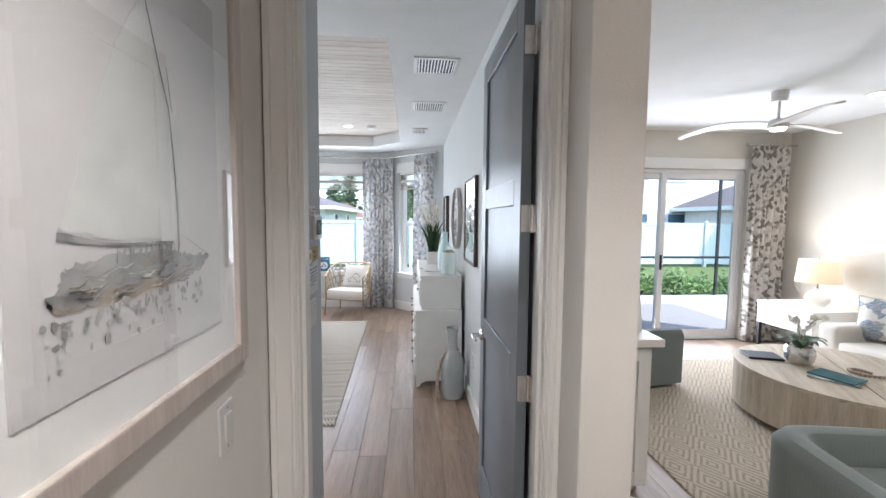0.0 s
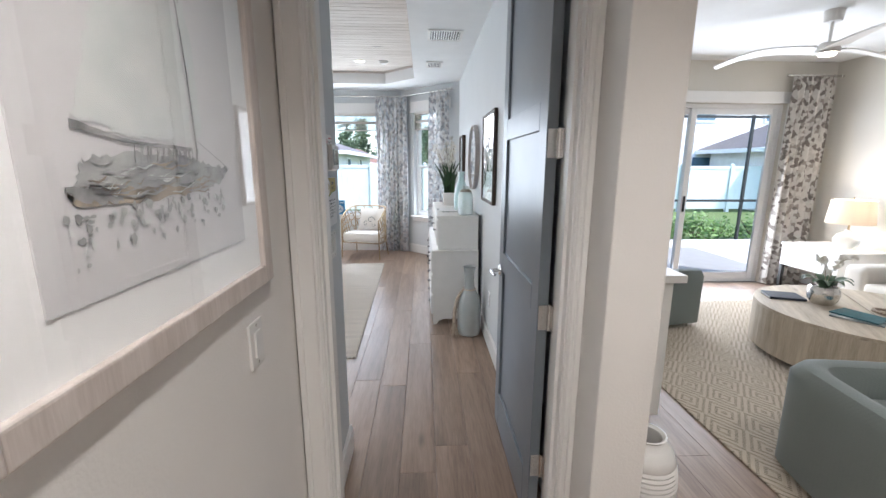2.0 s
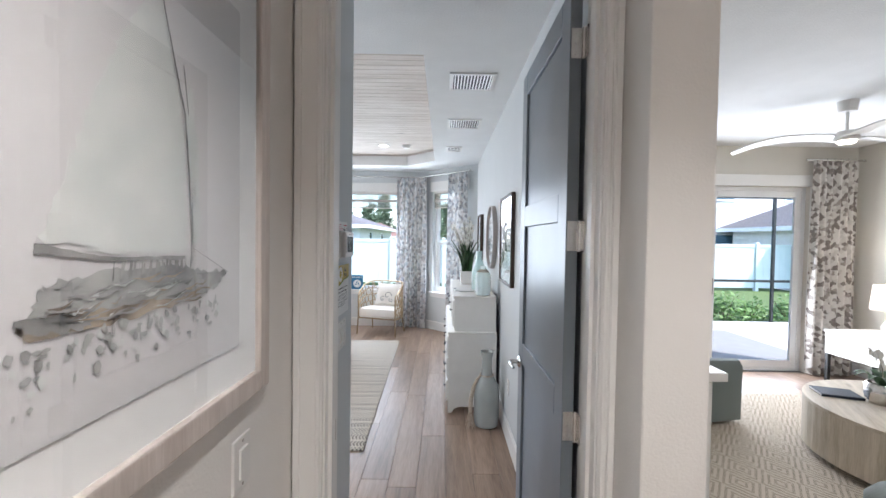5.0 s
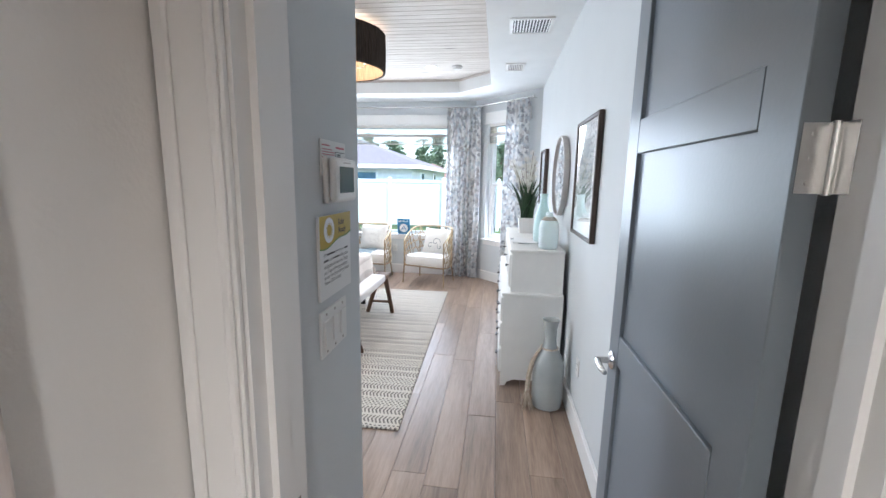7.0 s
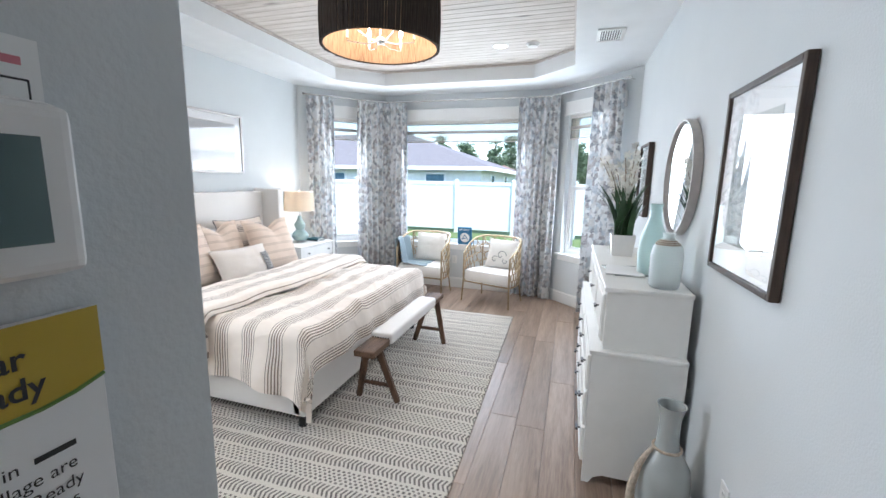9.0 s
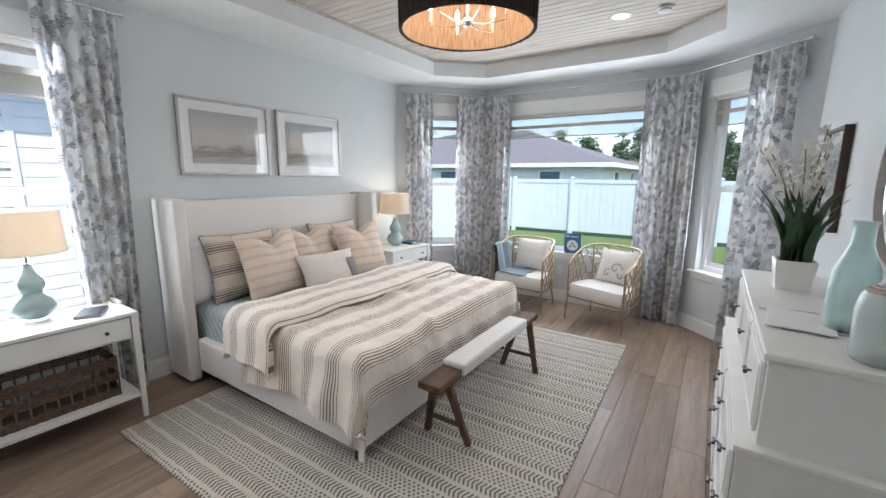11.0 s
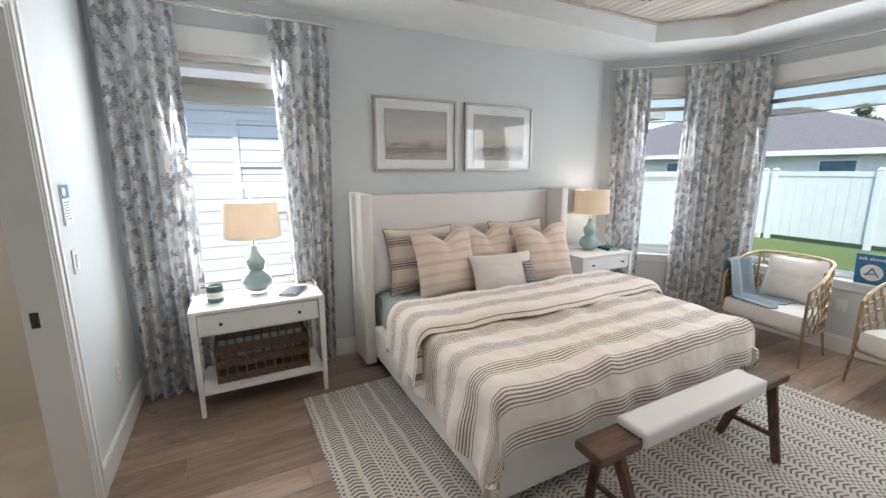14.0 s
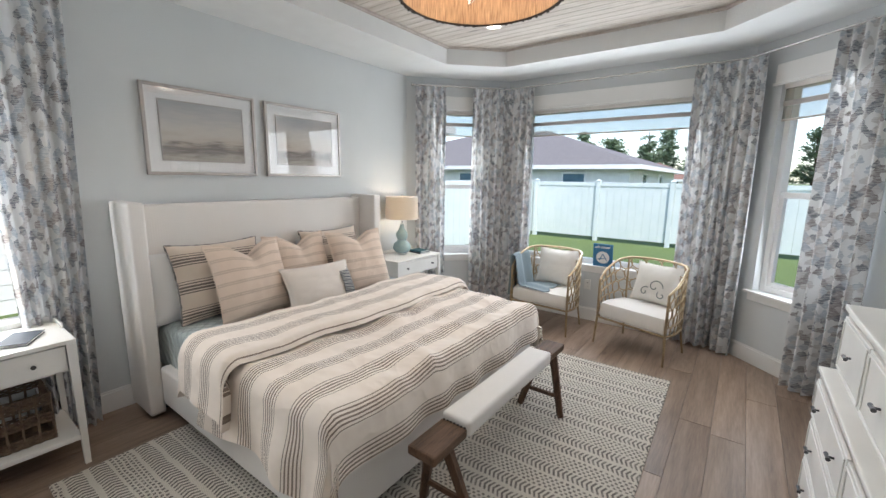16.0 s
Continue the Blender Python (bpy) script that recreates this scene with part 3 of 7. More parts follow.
solid("ceiling_hall", box(-0.6, 5.19, -2.62, 2.4, H, H + 0.1), CEIL, "white textured ceiling", "ceiling", kind="structure")
solid("ceiling_living", box(0.655, 5.19, 2.4, 5.81, H, H + 0.1), CEIL, "white textured ceiling", "ceiling", kind="structure")
solid("ceiling_bath", box(-3.9, -0.6, 0.4, 2.4, H, H + 0.1), CEIL, "white ceiling", "ceiling", kind="structure")
bm = bmesh.new()
y = 3.27
while y < 7.4:
    ins = max(0.0, (y + 0.09 - 6.92)) if y > 6.82 else 0.0
    bx(bm, -3.08 + ins * 0.8, -0.12 - ins * 0.9, y, y + 0.086, TOP, TOP + 0.02, 0.004, 1)
    y += 0.09
solid("ceiling_boards", bm, TBOARD, "whitewashed pine boards in the ceiling tray", "ceiling", kind="structure")
solid("ceiling_tray_backing", box(-3.08, -0.12, 3.27, 7.43, TOP + 0.012, TOP + 0.045), OLDTOP, "dark backing behind the boards", "ceiling", kind="structure")
bm = bmesh.new()
for (ax, ay), (bx_, by) in zip(TRAY, TRAY[1:] + TRAY[:1]):
    strip(bm, (ax, ay), (bx_, by), 0.022, TOP - 0.022, TOP - 0.001)
solid("trim_tray", bm, FRAMEWOOD, "thin wood trim round the tray", "trim", kind="structure")

# baseboards
bm = bmesh.new()
BASES = [((0.50, 2.85), R0), (R0, R1), (R1, L1), (L1, L0), (L0, (-3.70, 2.55)), ((-3.70, 2.55), (-2.65, 2.55)), ((-1.65, 2.55), (-0.479, 2.55)), ((-0.462, 2.566), (-0.462, 2.02)),
         ((-0.48, 1.84), (-0.48, -2.5)), ((0.478, 1.69), (0.65, 1.69)), ((5.03, -2.5), (5.03, 5.65)), ((5.03, 5.65), (4.54, 5.65)), ((2.31, 5.65), (0.68, 5.65)), ((0.655, 5.65), (0.655, 1.88))]
for p, q in BASES:
    strip(bm, p, q, 0.016, 0.0, 0.135)
    strip(bm, p, q, 0.010, 0.1355, 0.15)
solid("baseboard", bm, TRIM, "white painted baseboard", "baseboard", kind="structure")


def casing(name, p0, p1, a, b, z1, w=0.085, z0=0.0, w2=None):
    """Moulded trim round an opening on a wall's inner face."""
    t = bmesh.new()
    w2 = w2 or w
    for u0, u1, za, zb in ((a - w, a, z0, z1 + w), (b, b + w2, z0, z1 + w), (a + 0.0005, b - 0.0005, z1, z1 + w)):
        strip(t, p0, p1, 0.014, za, zb, u0, u1)
    for u0, u1, za, zb in ((a - w + 0.001, a - w + 0.022, z0, z1 + w), (b + w2 - 0.022, b + w2 - 0.001, z0, z1 + w), (a - 0.018, a - 0.004, z0, z1 + 0.018), (b + 0.004, b + 0.018, z0, z1 + 0.018)):
        strip(t, p0, p1, 0.009, za + 0.001, zb - 0.001, u0, u1, 0.013)
    return solid(name, t, TRIM, "white moulded door casing", "trim", kind="structure")


casing("trim_hall_door", (0.50, 1.865), (-0.48, 1.865), 0.070, 0.889, 2.450, 0.048, 0.0, 0.087)
casing("trim_bath_door", (-3.70, 2.55), (-0.462, 2.55), 1.14, 1.96, 2.24)
bm = bmesh.new()
bx(bm, -0.404, -0.384, 1.8655, 2.012, 0, 2.463)
bx(bm, 0.425, 0.441, 1.8655, 2.007, 0, 2.463)
bx(bm, -0.384, 0.425, 1.8655, 2.012, 2.443, 2.463)
bx(bm, -0.384, -0.372, 1.90, 1.94, 0, 2.443)
bx(bm, 0.413, 0.425, 1.90, 1.94, 0, 2.443)
solid("door_jamb", bm, TRIM, "white door jamb with a stop", "trim", kind="structure")
bm = bmesh.new()
bx(bm, -2.562, -2.545, 2.425, 2.555, 0, 2.24)
bx(bm, -1.755, -1.738, 2.425, 2.555, 0, 2.24)
bx(bm, -2.545, -1.755, 2.425, 2.555, 2.223, 2.24)
solid("bath_door_jamb", bm, TRIM, "white door jamb of the bath doorway", "trim", kind="structure")
solid("strike_plate", box(-0.3845, -0.3825, 1.955, 1.985, 0.92, 0.99, 0.0005, 1), CHROME, "small nickel strike plate on the door jamb", "strike plate")
solid("bath_strike_plate", box(-2.5455, -2.543, 2.45, 2.48, 0.95, 1.02, 0.0005, 1), DARKKNOB, "small dark strike plate on the bath jamb", "strike plate")


# ---- windows ----
def window(name, p0, p1, a, b, z0, z1, hung, label, shade_drop, head=True):
    """A vinyl window with frame, sashes, panes, sill, head board and woven shade."""
    m, L = run_frame(p0, p1)
    ob = thing(name, m, label, "window")
    ob["kind"] = "structure"
    t = bmesh.new()
    for u0, u1, za, zb in ((a, a + 0.05, z0, z1), (b - 0.05, b, z0, z1), (a + 0.05, b - 0.05, z0, z0 + 0.05), (a + 0.05, b - 0.05, z1 - 0.05, z1)):
        bx(t, u0, u1, 0.07, 0.15, za, zb, 0.004, 1)
    part("window_frame", t, VINYL, ob)
    if hung:
        mid = z0 + (z1 - z0) * 0.48
        t = bmesh.new()
        bx(t, a + 0.05, b - 0.05, 0.08, 0.13, mid - 0.025, mid + 0.025, 0.004, 1)
        for u in (a + 0.05, b - 0.085):
            bx(t, u, u + 0.035, 0.085, 0.125, z0 + 0.05, mid - 0.025, 0.003, 1)
        bx(t, a + 0.085, b - 0.085, 0.085, 0.125, z0 + 0.05, z0 + 0.09, 0.003, 1)
        part("sash", t, VINYL, ob)
        g = [part("pane", box(a + 0.085, b - 0.085, 0.10, 0.106, z0 + 0.09, mid - 0.025), GLASS, ob), part("pane", box(a + 0.05, b - 0.05, 0.11, 0.116, mid + 0.025, z1 - 0.05), GLASS, ob)]
    else:
        g = [part("pane", box(a + 0.05, b - 0.05, 0.10, 0.106, z0 + 0.05, z1 - 0.05), GLASS, ob)]
    for q in g:
        q.visible_shadow = False
    part("window_sill", box(a - 0.06, b + 0.06, -0.045, 0.07, z0 - 0.025, z0 - 0.001, 0.006), TRIM, ob)
    part("apron", box(a - 0.03, b + 0.03, -0.016, -0.0005, z0 - 0.09, z0 - 0.026, 0.003, 1), TRIM, ob)
    if head:
        part("head_board", box(a - 0.05, b + 0.05, -0.02, -0.0005, z1 + 0.003, z1 + 0.15, 0.003, 1), TRIM, ob)
        part("head_cap", box(a - 0.06, b + 0.06, -0.034, -0.0005, z1 - 0.018, z1 + 0.002, 0.003, 1), TRIM, ob)
    if shade_drop:
        rs = thing("roman_shade", m, "raised woven roman shade in a window", "window shade", "woven shades in the bedroom")
        part("shade_cloth", box(a + 0.01, b - 0.01, 0.030, 0.033, z1 - shade_drop, z1 - 0.03), SHADE, rs)
        part("head_rail", box(a + 0.008, b - 0.008, 0.012, 0.05, z1 - 0.05, z1 - 0.002, 0.003, 1), LINEN, rs)
        t = bmesh.new()
        tube(t, [(a + 0.012, 0.03, z1 - shade_drop), (b - 0.012, 0.03, z1 - shade_drop)], 0.008, 6)
        part("bottom_bar", t, FRAMEWOOD, rs)
        part("fold_band", box(a + 0.01, b - 0.01, 0.022, 0.029, z1 - shade_drop * 0.56 - 0.02, z1 - shade_drop * 0.56 + 0.02), SILVERFR, rs)
    return ob


window("window_1", R1, L1, *FARWIN, WZ0, WZ1, False, "wide white picture window in the bay", 0.30)
window("window_2", R0, R1, *SIDEWIN, WZ0, WZ1, True, "narrow white single-hung bay window", 0.30)
window("window_3", L1, L0, *SIDEWIN, WZ0, WZ1, True, "narrow white single-hung bay window", 0.30)
window("window_4", L0, (-3.70, 2.44), *BEDWIN, WZ0, WZ1, True, "white single-hung window behind the nightstand", 0.34)


# ---- curtains ----
def curtain(path, z0, z1, material, label, group, pleat=0.085, depth=0.04, pinch=0.0, name="curtain"):
    """A pleated panel hung along a path; pinch pulls its foot together."""
    pts = [Vector((*p, 0)) for p in path]
    lens = [0.0]
    for a, b in zip(pts, pts[1:]):
        lens.append(lens[-1] + (b - a).length)
    L = lens[-1]
    n, rows = max(24, int(L / pleat * 12)), 14
    rnd = random.Random(int(L * 1000) + int(path[0][1] * 100))
    ph = [rnd.uniform(-0.7, 0.7) for _ in range(int(L / pleat) + 3)]
    t = bmesh.new()
    uvl = t.loops.layers.uv.new("UVMap")
    grid, arc = [], 0.0
    us = []
    for i in range(n + 1):
        s = L * i / n
        us.append(arc)
        arc += math.hypot(L / n, depth * 1.6 * abs(math.cos(2 * math.pi * s / pleat)) * 2 * math.pi / pleat * L / n * 0.5)
    for side in (0, 1):
        g = []
        for j in range(rows + 1):
            v = j / rows
            row = []
            for i in range(n + 1):
                s = L * i / n
                k = next(q for q in range(1, len(lens)) if s <= lens[q] + 1e-6 or q == len(lens) - 1)
                f = (s - lens[k - 1]) / (lens[k] - lens[k - 1])
                p = pts[k - 1].lerp(pts[k], f)
                d = (pts[k] - pts[k - 1]).normalized()
                nn = Vector((d.y, -d.x, 0))
                w = ph[int(s / pleat)] * v
                a = depth * (0.45 + 0.55 * v) * math.sin(2 * math.pi * s / pleat + w) + 0.012 * math.sin(s * 23 + v * 3)
                q = p + nn * (a + side * 0.0025) + d * (pinch * v * (L / 2 - s) / L * 2 * 0.5)
                row.append(t.verts.new((q.x, q.y, z1 - (z1 - z0) * v + 0.008 * math.sin(s * 40) * (j == rows))))
            g.append(row)
        grid.append(g)
        for j in range(rows):
            for i in range(n):
                f = t.faces.new((g[j][i], g[j][i + 1], g[j + 1][i + 1], g[j + 1][i]))
                for lp, (ii, jj) in zip(f.loops, ((i, j), (i + 1, j), (i + 1, j + 1), (i, j + 1))):
                    lp[uvl].uv = (us[ii], (z1 - z0) * jj / rows)
    A, B = grid
    for i in range(n):
        t.faces.new((A[0][i], A[0][i + 1], B[0][i + 1], B[0][i])), t.faces.new((A[rows][i], A[rows][i + 1], B[rows][i + 1], B[rows][i]))
    for j in range(rows):
        t.faces.new((A[j][0], A[j + 1][0], B[j + 1][0], B[j][0])), t.faces.new((A[j][n], A[j + 1][n], B[j + 1][n], B[j][n]))
    ob = thing(name, pose(0, 0, 0), label, "curtain", group)
    part("panel", t, material, ob, smooth=True)
    k = 0
    while (k + 0.5) * pleat < L:
        s = (k + 0.5) * pleat
        q = next(i for i in range(1, len(lens)) if s <= lens[i] + 1e-6)
        p = pts[q - 1].lerp(pts[q], (s - lens[q - 1]) / (lens[q] - lens[q - 1]))
        d = (pts[q] - pts[q - 1]).normalized()
        nn = Vector((d.y, -d.x, 0))
        r = bmesh.new()
        tube(r, [p + nn * (0.019 * math.cos(2 * math.pi * e / 10)) + Vector((0, 0, z1 + 0.012 + 0.019 * math.sin(2 * math.pi * e / 10))) for e in range(10)], 0.0022, 4, True)
        part("ring", r, CHROME, ob)
        k += 1
    return ob


def inset(p, q, a, off):
    """The point a metres along p to q, off metres inside the wall."""
    d = (Vector(q) - Vector(p)).normalized()
    return (p[0] + d.x * a - d.y * off, p[1] + d.y * a + d.x * off)


CZ, RODZ = 2.652, 2.677
GB = "printed curtains in the bay"
LB = "grey and white lozenge-print curtain panel on a rod"
cr = inset(R1, L1, 0.045, 0.11)
cl = inset(L1, L0, 0.045, 0.11)
curtain([inset(R0, R1, 0.12, 0.11), inset(R0, R1, 0.52, 0.11)], 0.012, CZ, CURTAIN, LB, GB)
curtain([inset(R0, R1, 1.06, 0.11), cr, inset(R1, L1, 0.44, 0.11)], 0.012, CZ, CURTAIN, LB, GB)
curtain([inset(R1, L1, 2.03, 0.11), cl, inset(L1, L0, 0.48, 0.11)], 0.012, CZ, CURTAIN, LB, GB)
curtain([inset(L1, L0, 0.80, 0.11), inset(L1, L0, 1.16, 0.11)], 0.012, CZ, CURTAIN, LB, GB)
curtain([(-3.59, 4.01), (-3.59, 3.58)], 0.012, CZ, CURTAIN, LB, "printed curtains by the bed", pinch=0.16)
curtain([(-3.59, 3.03), (-3.59, 2.60)], 0.012, CZ, CURTAIN, LB, "printed curtains by the bed")


def rod(name, pts, label, r=0.0095):
    ob = thing(name, pose(0, 0, 0), label, "curtain rod")
    part("pole", tube(bmesh.new(), pts, r, 10), CHROME, ob, smooth=True)
    for e, f in ((pts[0], pts[1]), (pts[-1], pts[-2])):
        d = (Vector(e) - Vector(f)).normalized()
        part("finial", tube(bmesh.new(), [Vector(e), Vector(e) + d * 0.008, Vector(e) + d * 0.03, Vector(e) + d * 0.034], [0.009, 0.017, 0.017, 0.004], 10), CHROME, ob, smooth=True)
    return ob


rz = RODZ - 0.012
rb = rod("bay_curtain_rod", [(*inset(R0, R1, 0.09, 0.11), rz), (*cr, rz), (*cl, rz), (*inset(L1, L0, 1.18, 0.11), rz)], "slim nickel curtain rod bent round the bay")
for p, q, a in ((R0, R1, 0.10), (R1, L1, 0.06), (R1, L1, 1.2), (R1, L1, 2.35), (L1, L0, 1.15)):
    part("bracket", tube(bmesh.new(), [(*inset(p, q, a, 0.0), rz), (*inset(p, q, a, 0.108), rz)], 0.006, 6), CHROME, rb)
rw = rod("bedside_curtain_rod", [(-3.59, 4.03, rz), (-3.59, 2.63, rz)], "slim nickel curtain rod over the bedside window", 0.012)
for y in (4.0, 2.68):
    part("bracket", tube(bmesh.new(), [(-3.70, y, rz), (-3.59, y, rz)], 0.006, 6), CHROME, rw)


# ---- hall ----
def letters(text, size, material, parent, m, name="lettering", spacing=1.0, bold=0.0):
    """Raised letters in the built-in font, turned into a mesh."""
    cu = bpy.data.curves.new("text", "FONT")
    cu.body, cu.size, cu.space_line, cu.offset = text, size, spacing, bold
    tmp = bpy.data.objects.new("text", cu)
    me = bpy.data.meshes.new_from_object(tmp)
    bpy.data.objects.remove(tmp)
    me.materials.append(material)
    ob = new(name, me)
    ob.parent = parent
    ob.matrix_local = m
    return ob


def framed(name, m, w, h, fw, fd, frame_mat, mat_w, print_mat, label, glass=True, inner=None, group=""):
    """A hung picture: local x across, z up, y out of the wall towards the viewer (negative)."""
    ob = thing(name, m, label, "picture", group)
    t = bmesh.new()
    for x0, x1, z0, z1 in ((-w / 2, -w / 2 + fw, 0, h), (w / 2 - fw, w / 2, 0, h), (-w / 2 + fw, w / 2 - fw, 0, fw), (-w / 2 + fw, w / 2 - fw, h - fw, h)):
        bx(t, x0, x1, -fd, -0.002, z0, z1, min(0.004, fw * 0.2), 2)
    part("frame", t, frame_mat, ob)
    part("mat", box(-w / 2 + fw, w / 2 - fw, -fd * 0.5, -fd * 0.5 + 0.004, fw, h - fw), MATBOARD, ob)
    x, z0, z1 = w / 2 - fw - mat_w, fw + mat_w, h - fw - mat_w
    part("print", box(-x, x, -fd * 0.5 - 0.003, -fd * 0.5 - 0.0005, z0, z1), print_mat, ob)
    if inner:
        t = bmesh.new()
        for x0, x1, a, b in ((-x - 0.008, -x, z0 - 0.008, z1 + 0.008), (x, x + 0.008, z0 - 0.008, z1 + 0.008), (-x, x, z0 - 0.008, z0), (-x, x, z1, z1 + 0.008)):
            bx(t, x0, x1, -fd * 0.5 - 0.006, -fd * 0.5, a, b)
        part("inner_fillet", t, inner, ob)
    if glass:
        g = part("glass", box(-w / 2 + fw * 0.9, w / 2 - fw * 0.9, -fd * 0.78, -fd * 0.78 + 0.002, fw * 0.9, h - fw * 0.9), PICGLASS, ob)
        g.visible_shadow = False
    return ob


PICGLASS = glassy("picture_glass", (1, 1, 1), 0.0, 1.45)


def seascape_material(name, seed, tones):
    """A washed landscape: level bands broken by noise, darker towards a horizon."""
    m, nt, b = graph(name, 0.8, 0.2)
    v = coords(nt)
    x, y, z = split(nt, v)
    n = noise_of(nt, coords(nt, "Object", (2.2, 2.2, 16)), 1.6 + seed * 0.2, 6, 0.65)
    n2 = noise_of(nt, coords(nt, "Object", (5, 5, 30)), 2.1 + seed * 0.3, 4, 0.6)
    f = calc(nt, "ADD", calc(nt, "MULTIPLY", z, 1.55), calc(nt, "MULTIPLY", calc(nt, "SUBTRACT", calc(nt, "ADD", calc(nt, "MULTIPLY", n, 0.7), calc(nt, "MULTIPLY", n2, 0.3)), 0.5), 0.55))
    r = nt.nodes.new("ShaderNodeValToRGB")
    el = r.color_ramp.elements
    while len(el) < len(tones):
        el.new(0.5)
    for e, (p, c) in zip(el, tones):
        e.position, e.color = p, (*c, 1)
    nt.links.new(f, r.inputs[0])
    nt.links.new(r.outputs[0], b.inputs["Base Color"])
    return m


GREYWASH = [(0.05, (0.52, 0.47, 0.42)), (0.2, (0.44, 0.40, 0.36)), (0.30, (0.22, 0.20, 0.185)), (0.37, (0.52, 0.46, 0.40)), (0.50, (0.58, 0.54, 0.49)), (0.68, (0.47, 0.46, 0.45)), (0.85, (0.38, 0.39, 0.40))]
SEA1, SEA2 = seascape_material("grey_seascape", 1, GREYWASH), seascape_material("grey_shore", 2, GREYWASH)
FOREST = seascape_material("grey_green_abstract", 4, [(0.1, (0.20, 0.22, 0.20)), (0.4, (0.36, 0.38, 0.36)), (0.6, (0.22, 0.25, 0.24)), (0.9, (0.48, 0.50, 0.49))])
SKYWASH = mat("warm_white_paper", (0.62, 0.60, 0.60), (0.56, 0.545, 0.55), 2.2, 0.9, mix=(0.25, 0.75))
BOATW = mat("sail_wash", (0.66, 0.66, 0.64), (0.50, 0.53, 0.52), 9, 0.9, mix=(0.3, 0.7))
BOATM = mat("pale_grey_wash", (0.46, 0.455, 0.44), (0.25, 0.25, 0.25), 14, 0.9, mix=(0.3, 0.7))
BOATG = mat("grey_wash", (0.38, 0.37, 0.36), (0.14, 0.14, 0.14), 16, 0.9, mix=(0.35, 0.6))
BOATB = mat("sepia_wash", (0.42, 0.35, 0.27), (0.15, 0.12, 0.10), 20, 0.9, mix=(0.35, 0.6))

# sailing boat print on the hall wall, facing the hall
sail = framed("framed_sailboat_print", pose(-0.479, 1.255, 1.237, 0, 0, 90), 0.742, 0.93, 0.046, 0.03, FRAMEWOOD, 0.078, SKYWASH, "large framed watercolour of a sailing boat in washed wood")


def brush(pts, material, name, off):
    """A flat patch of paint on the print, from x across and z up."""
    t = bmesh.new()
    vs = [t.verts.new((x, -off, z)) for x, z in pts]
    t.faces.new(vs)
    e = bmesh.ops.extrude_face_region(t, geom=t.faces[:])
    bmesh.ops.translate(t, verts=[v for v in e["geom"] if isinstance(v, bmesh.types.BMVert)], vec=(0, 0.0004, 0))
    return part(name, t, material, sail)


def ragged(pts, amp, seed, steps=9):
    rnd, out = random.Random(seed), []
    for (a, b), (c, d) in zip(pts, pts[1:] + pts[:1]):
        for k in range(steps):
            f = k / steps
            out.append((a + (c - a) * f + rnd.uniform(-amp, amp), b + (d - b) * f + rnd.uniform(-amp, amp)))
    return out


PO = 0.03 * 0.5 + 0.0042
brush(ragged([(-0.171, 0.345), (-0.129, 0.452), (-0.09, 0.55), (-0.062, 0.61), (-0.005, 0.70), (0.014, 0.70), (0.055, 0.57), (0.07, 0.45), (0.074, 0.325), (-0.08, 0.325)], 0.004, 1), BOATW, "sail", PO)
brush(ragged([(0.086, 0.33), (0.083, 0.45), (0.068, 0.58), (0.085, 0.60), (0.105, 0.47), (0.108, 0.34)], 0.004, 2), BOATW, "jib", PO)
brush(ragged([(-0.172, 0.290), (-0.150, 0.300), (-0.06, 0.306), (0.06, 0.300), (0.12, 0.290), (0.195, 0.282), (0.165, 0.258), (0.10, 0.246), (-0.06, 0.246), (-0.19, 0.252)], 0.004, 3), BOATM, "hull", PO + 0.0004)
brush(ragged([(-0.195, 0.256), (-0.15, 0.262), (-0.03, 0.256), (0.12, 0.252), (0.10, 0.240), (-0.05, 0.238), (-0.185, 0.242)], 0.004, 4), BOATB, "hull_band", PO + 0.0008)
brush(ragged([(-0.200, 0.262), (-0.17, 0.262), (-0.10, 0.250), (-0.12, 0.240), (-0.19, 0.246)], 0.004, 6), BOATG, "stern_shade", PO + 0.0010)
brush(ragged([(0.10, 0.288), (0.19, 0.283), (0.165, 0.262), (0.13, 0.262)], 0.004, 7), BOATG, "bow_shade", PO + 0.0010)
brush(ragged([(-0.178, 0.340), (-0.087, 0.323), (0.066, 0.317), (0.066, 0.312), (-0.087, 0.317), (-0.178, 0.330)], 0.0012, 5), BOATG, "boom", PO + 0.0012)
for i, (a, b, c, d, w) in enumerate(((0.013, 0.71, 0.045, 0.61, 0.0014), (0.045, 0.61, 0.067, 0.546, 0.0018), (0.067, 0.546, 0.077, 0.448, 0.0018), (0.077, 0.448, 0.083, 0.314, 0.0018), (0.063, 0.622, 0.075, 0.548, 0.0010), (0.086, 0.33, 0.196, 0.281, 0.0010))):
    brush([(a - w, b), (a + w, b), (c + w, d), (c - w, d)], BOATG, "mast_line", PO + 0.0012 + 0.0001 * i)
rnd = random.Random(31)
for i in range(60):
    x0, ln_ = rnd.uniform(-0.185, 0.10), rnd.uniform(0.02, 0.08)
    z0 = 0.246 + rnd.uniform(0.0, 0.05)
    w = rnd.uniform(0.0006, 0.0020)
    x1 = min(x0 + ln_, 0.17)
    brush(ragged([(x0, z0), ((x0 + x1) / 2, z0 + w * 1.4 - 0.003), (x1, z0 + 0.006), ((x0 + x1) / 2, z0 - w - 0.003)], 0.001, 40 + i, 4), (BOATM, BOATB, BOATW, BOATG)[i % 4], "hull_stroke", PO + 0.0016 + 0.00002 * i)
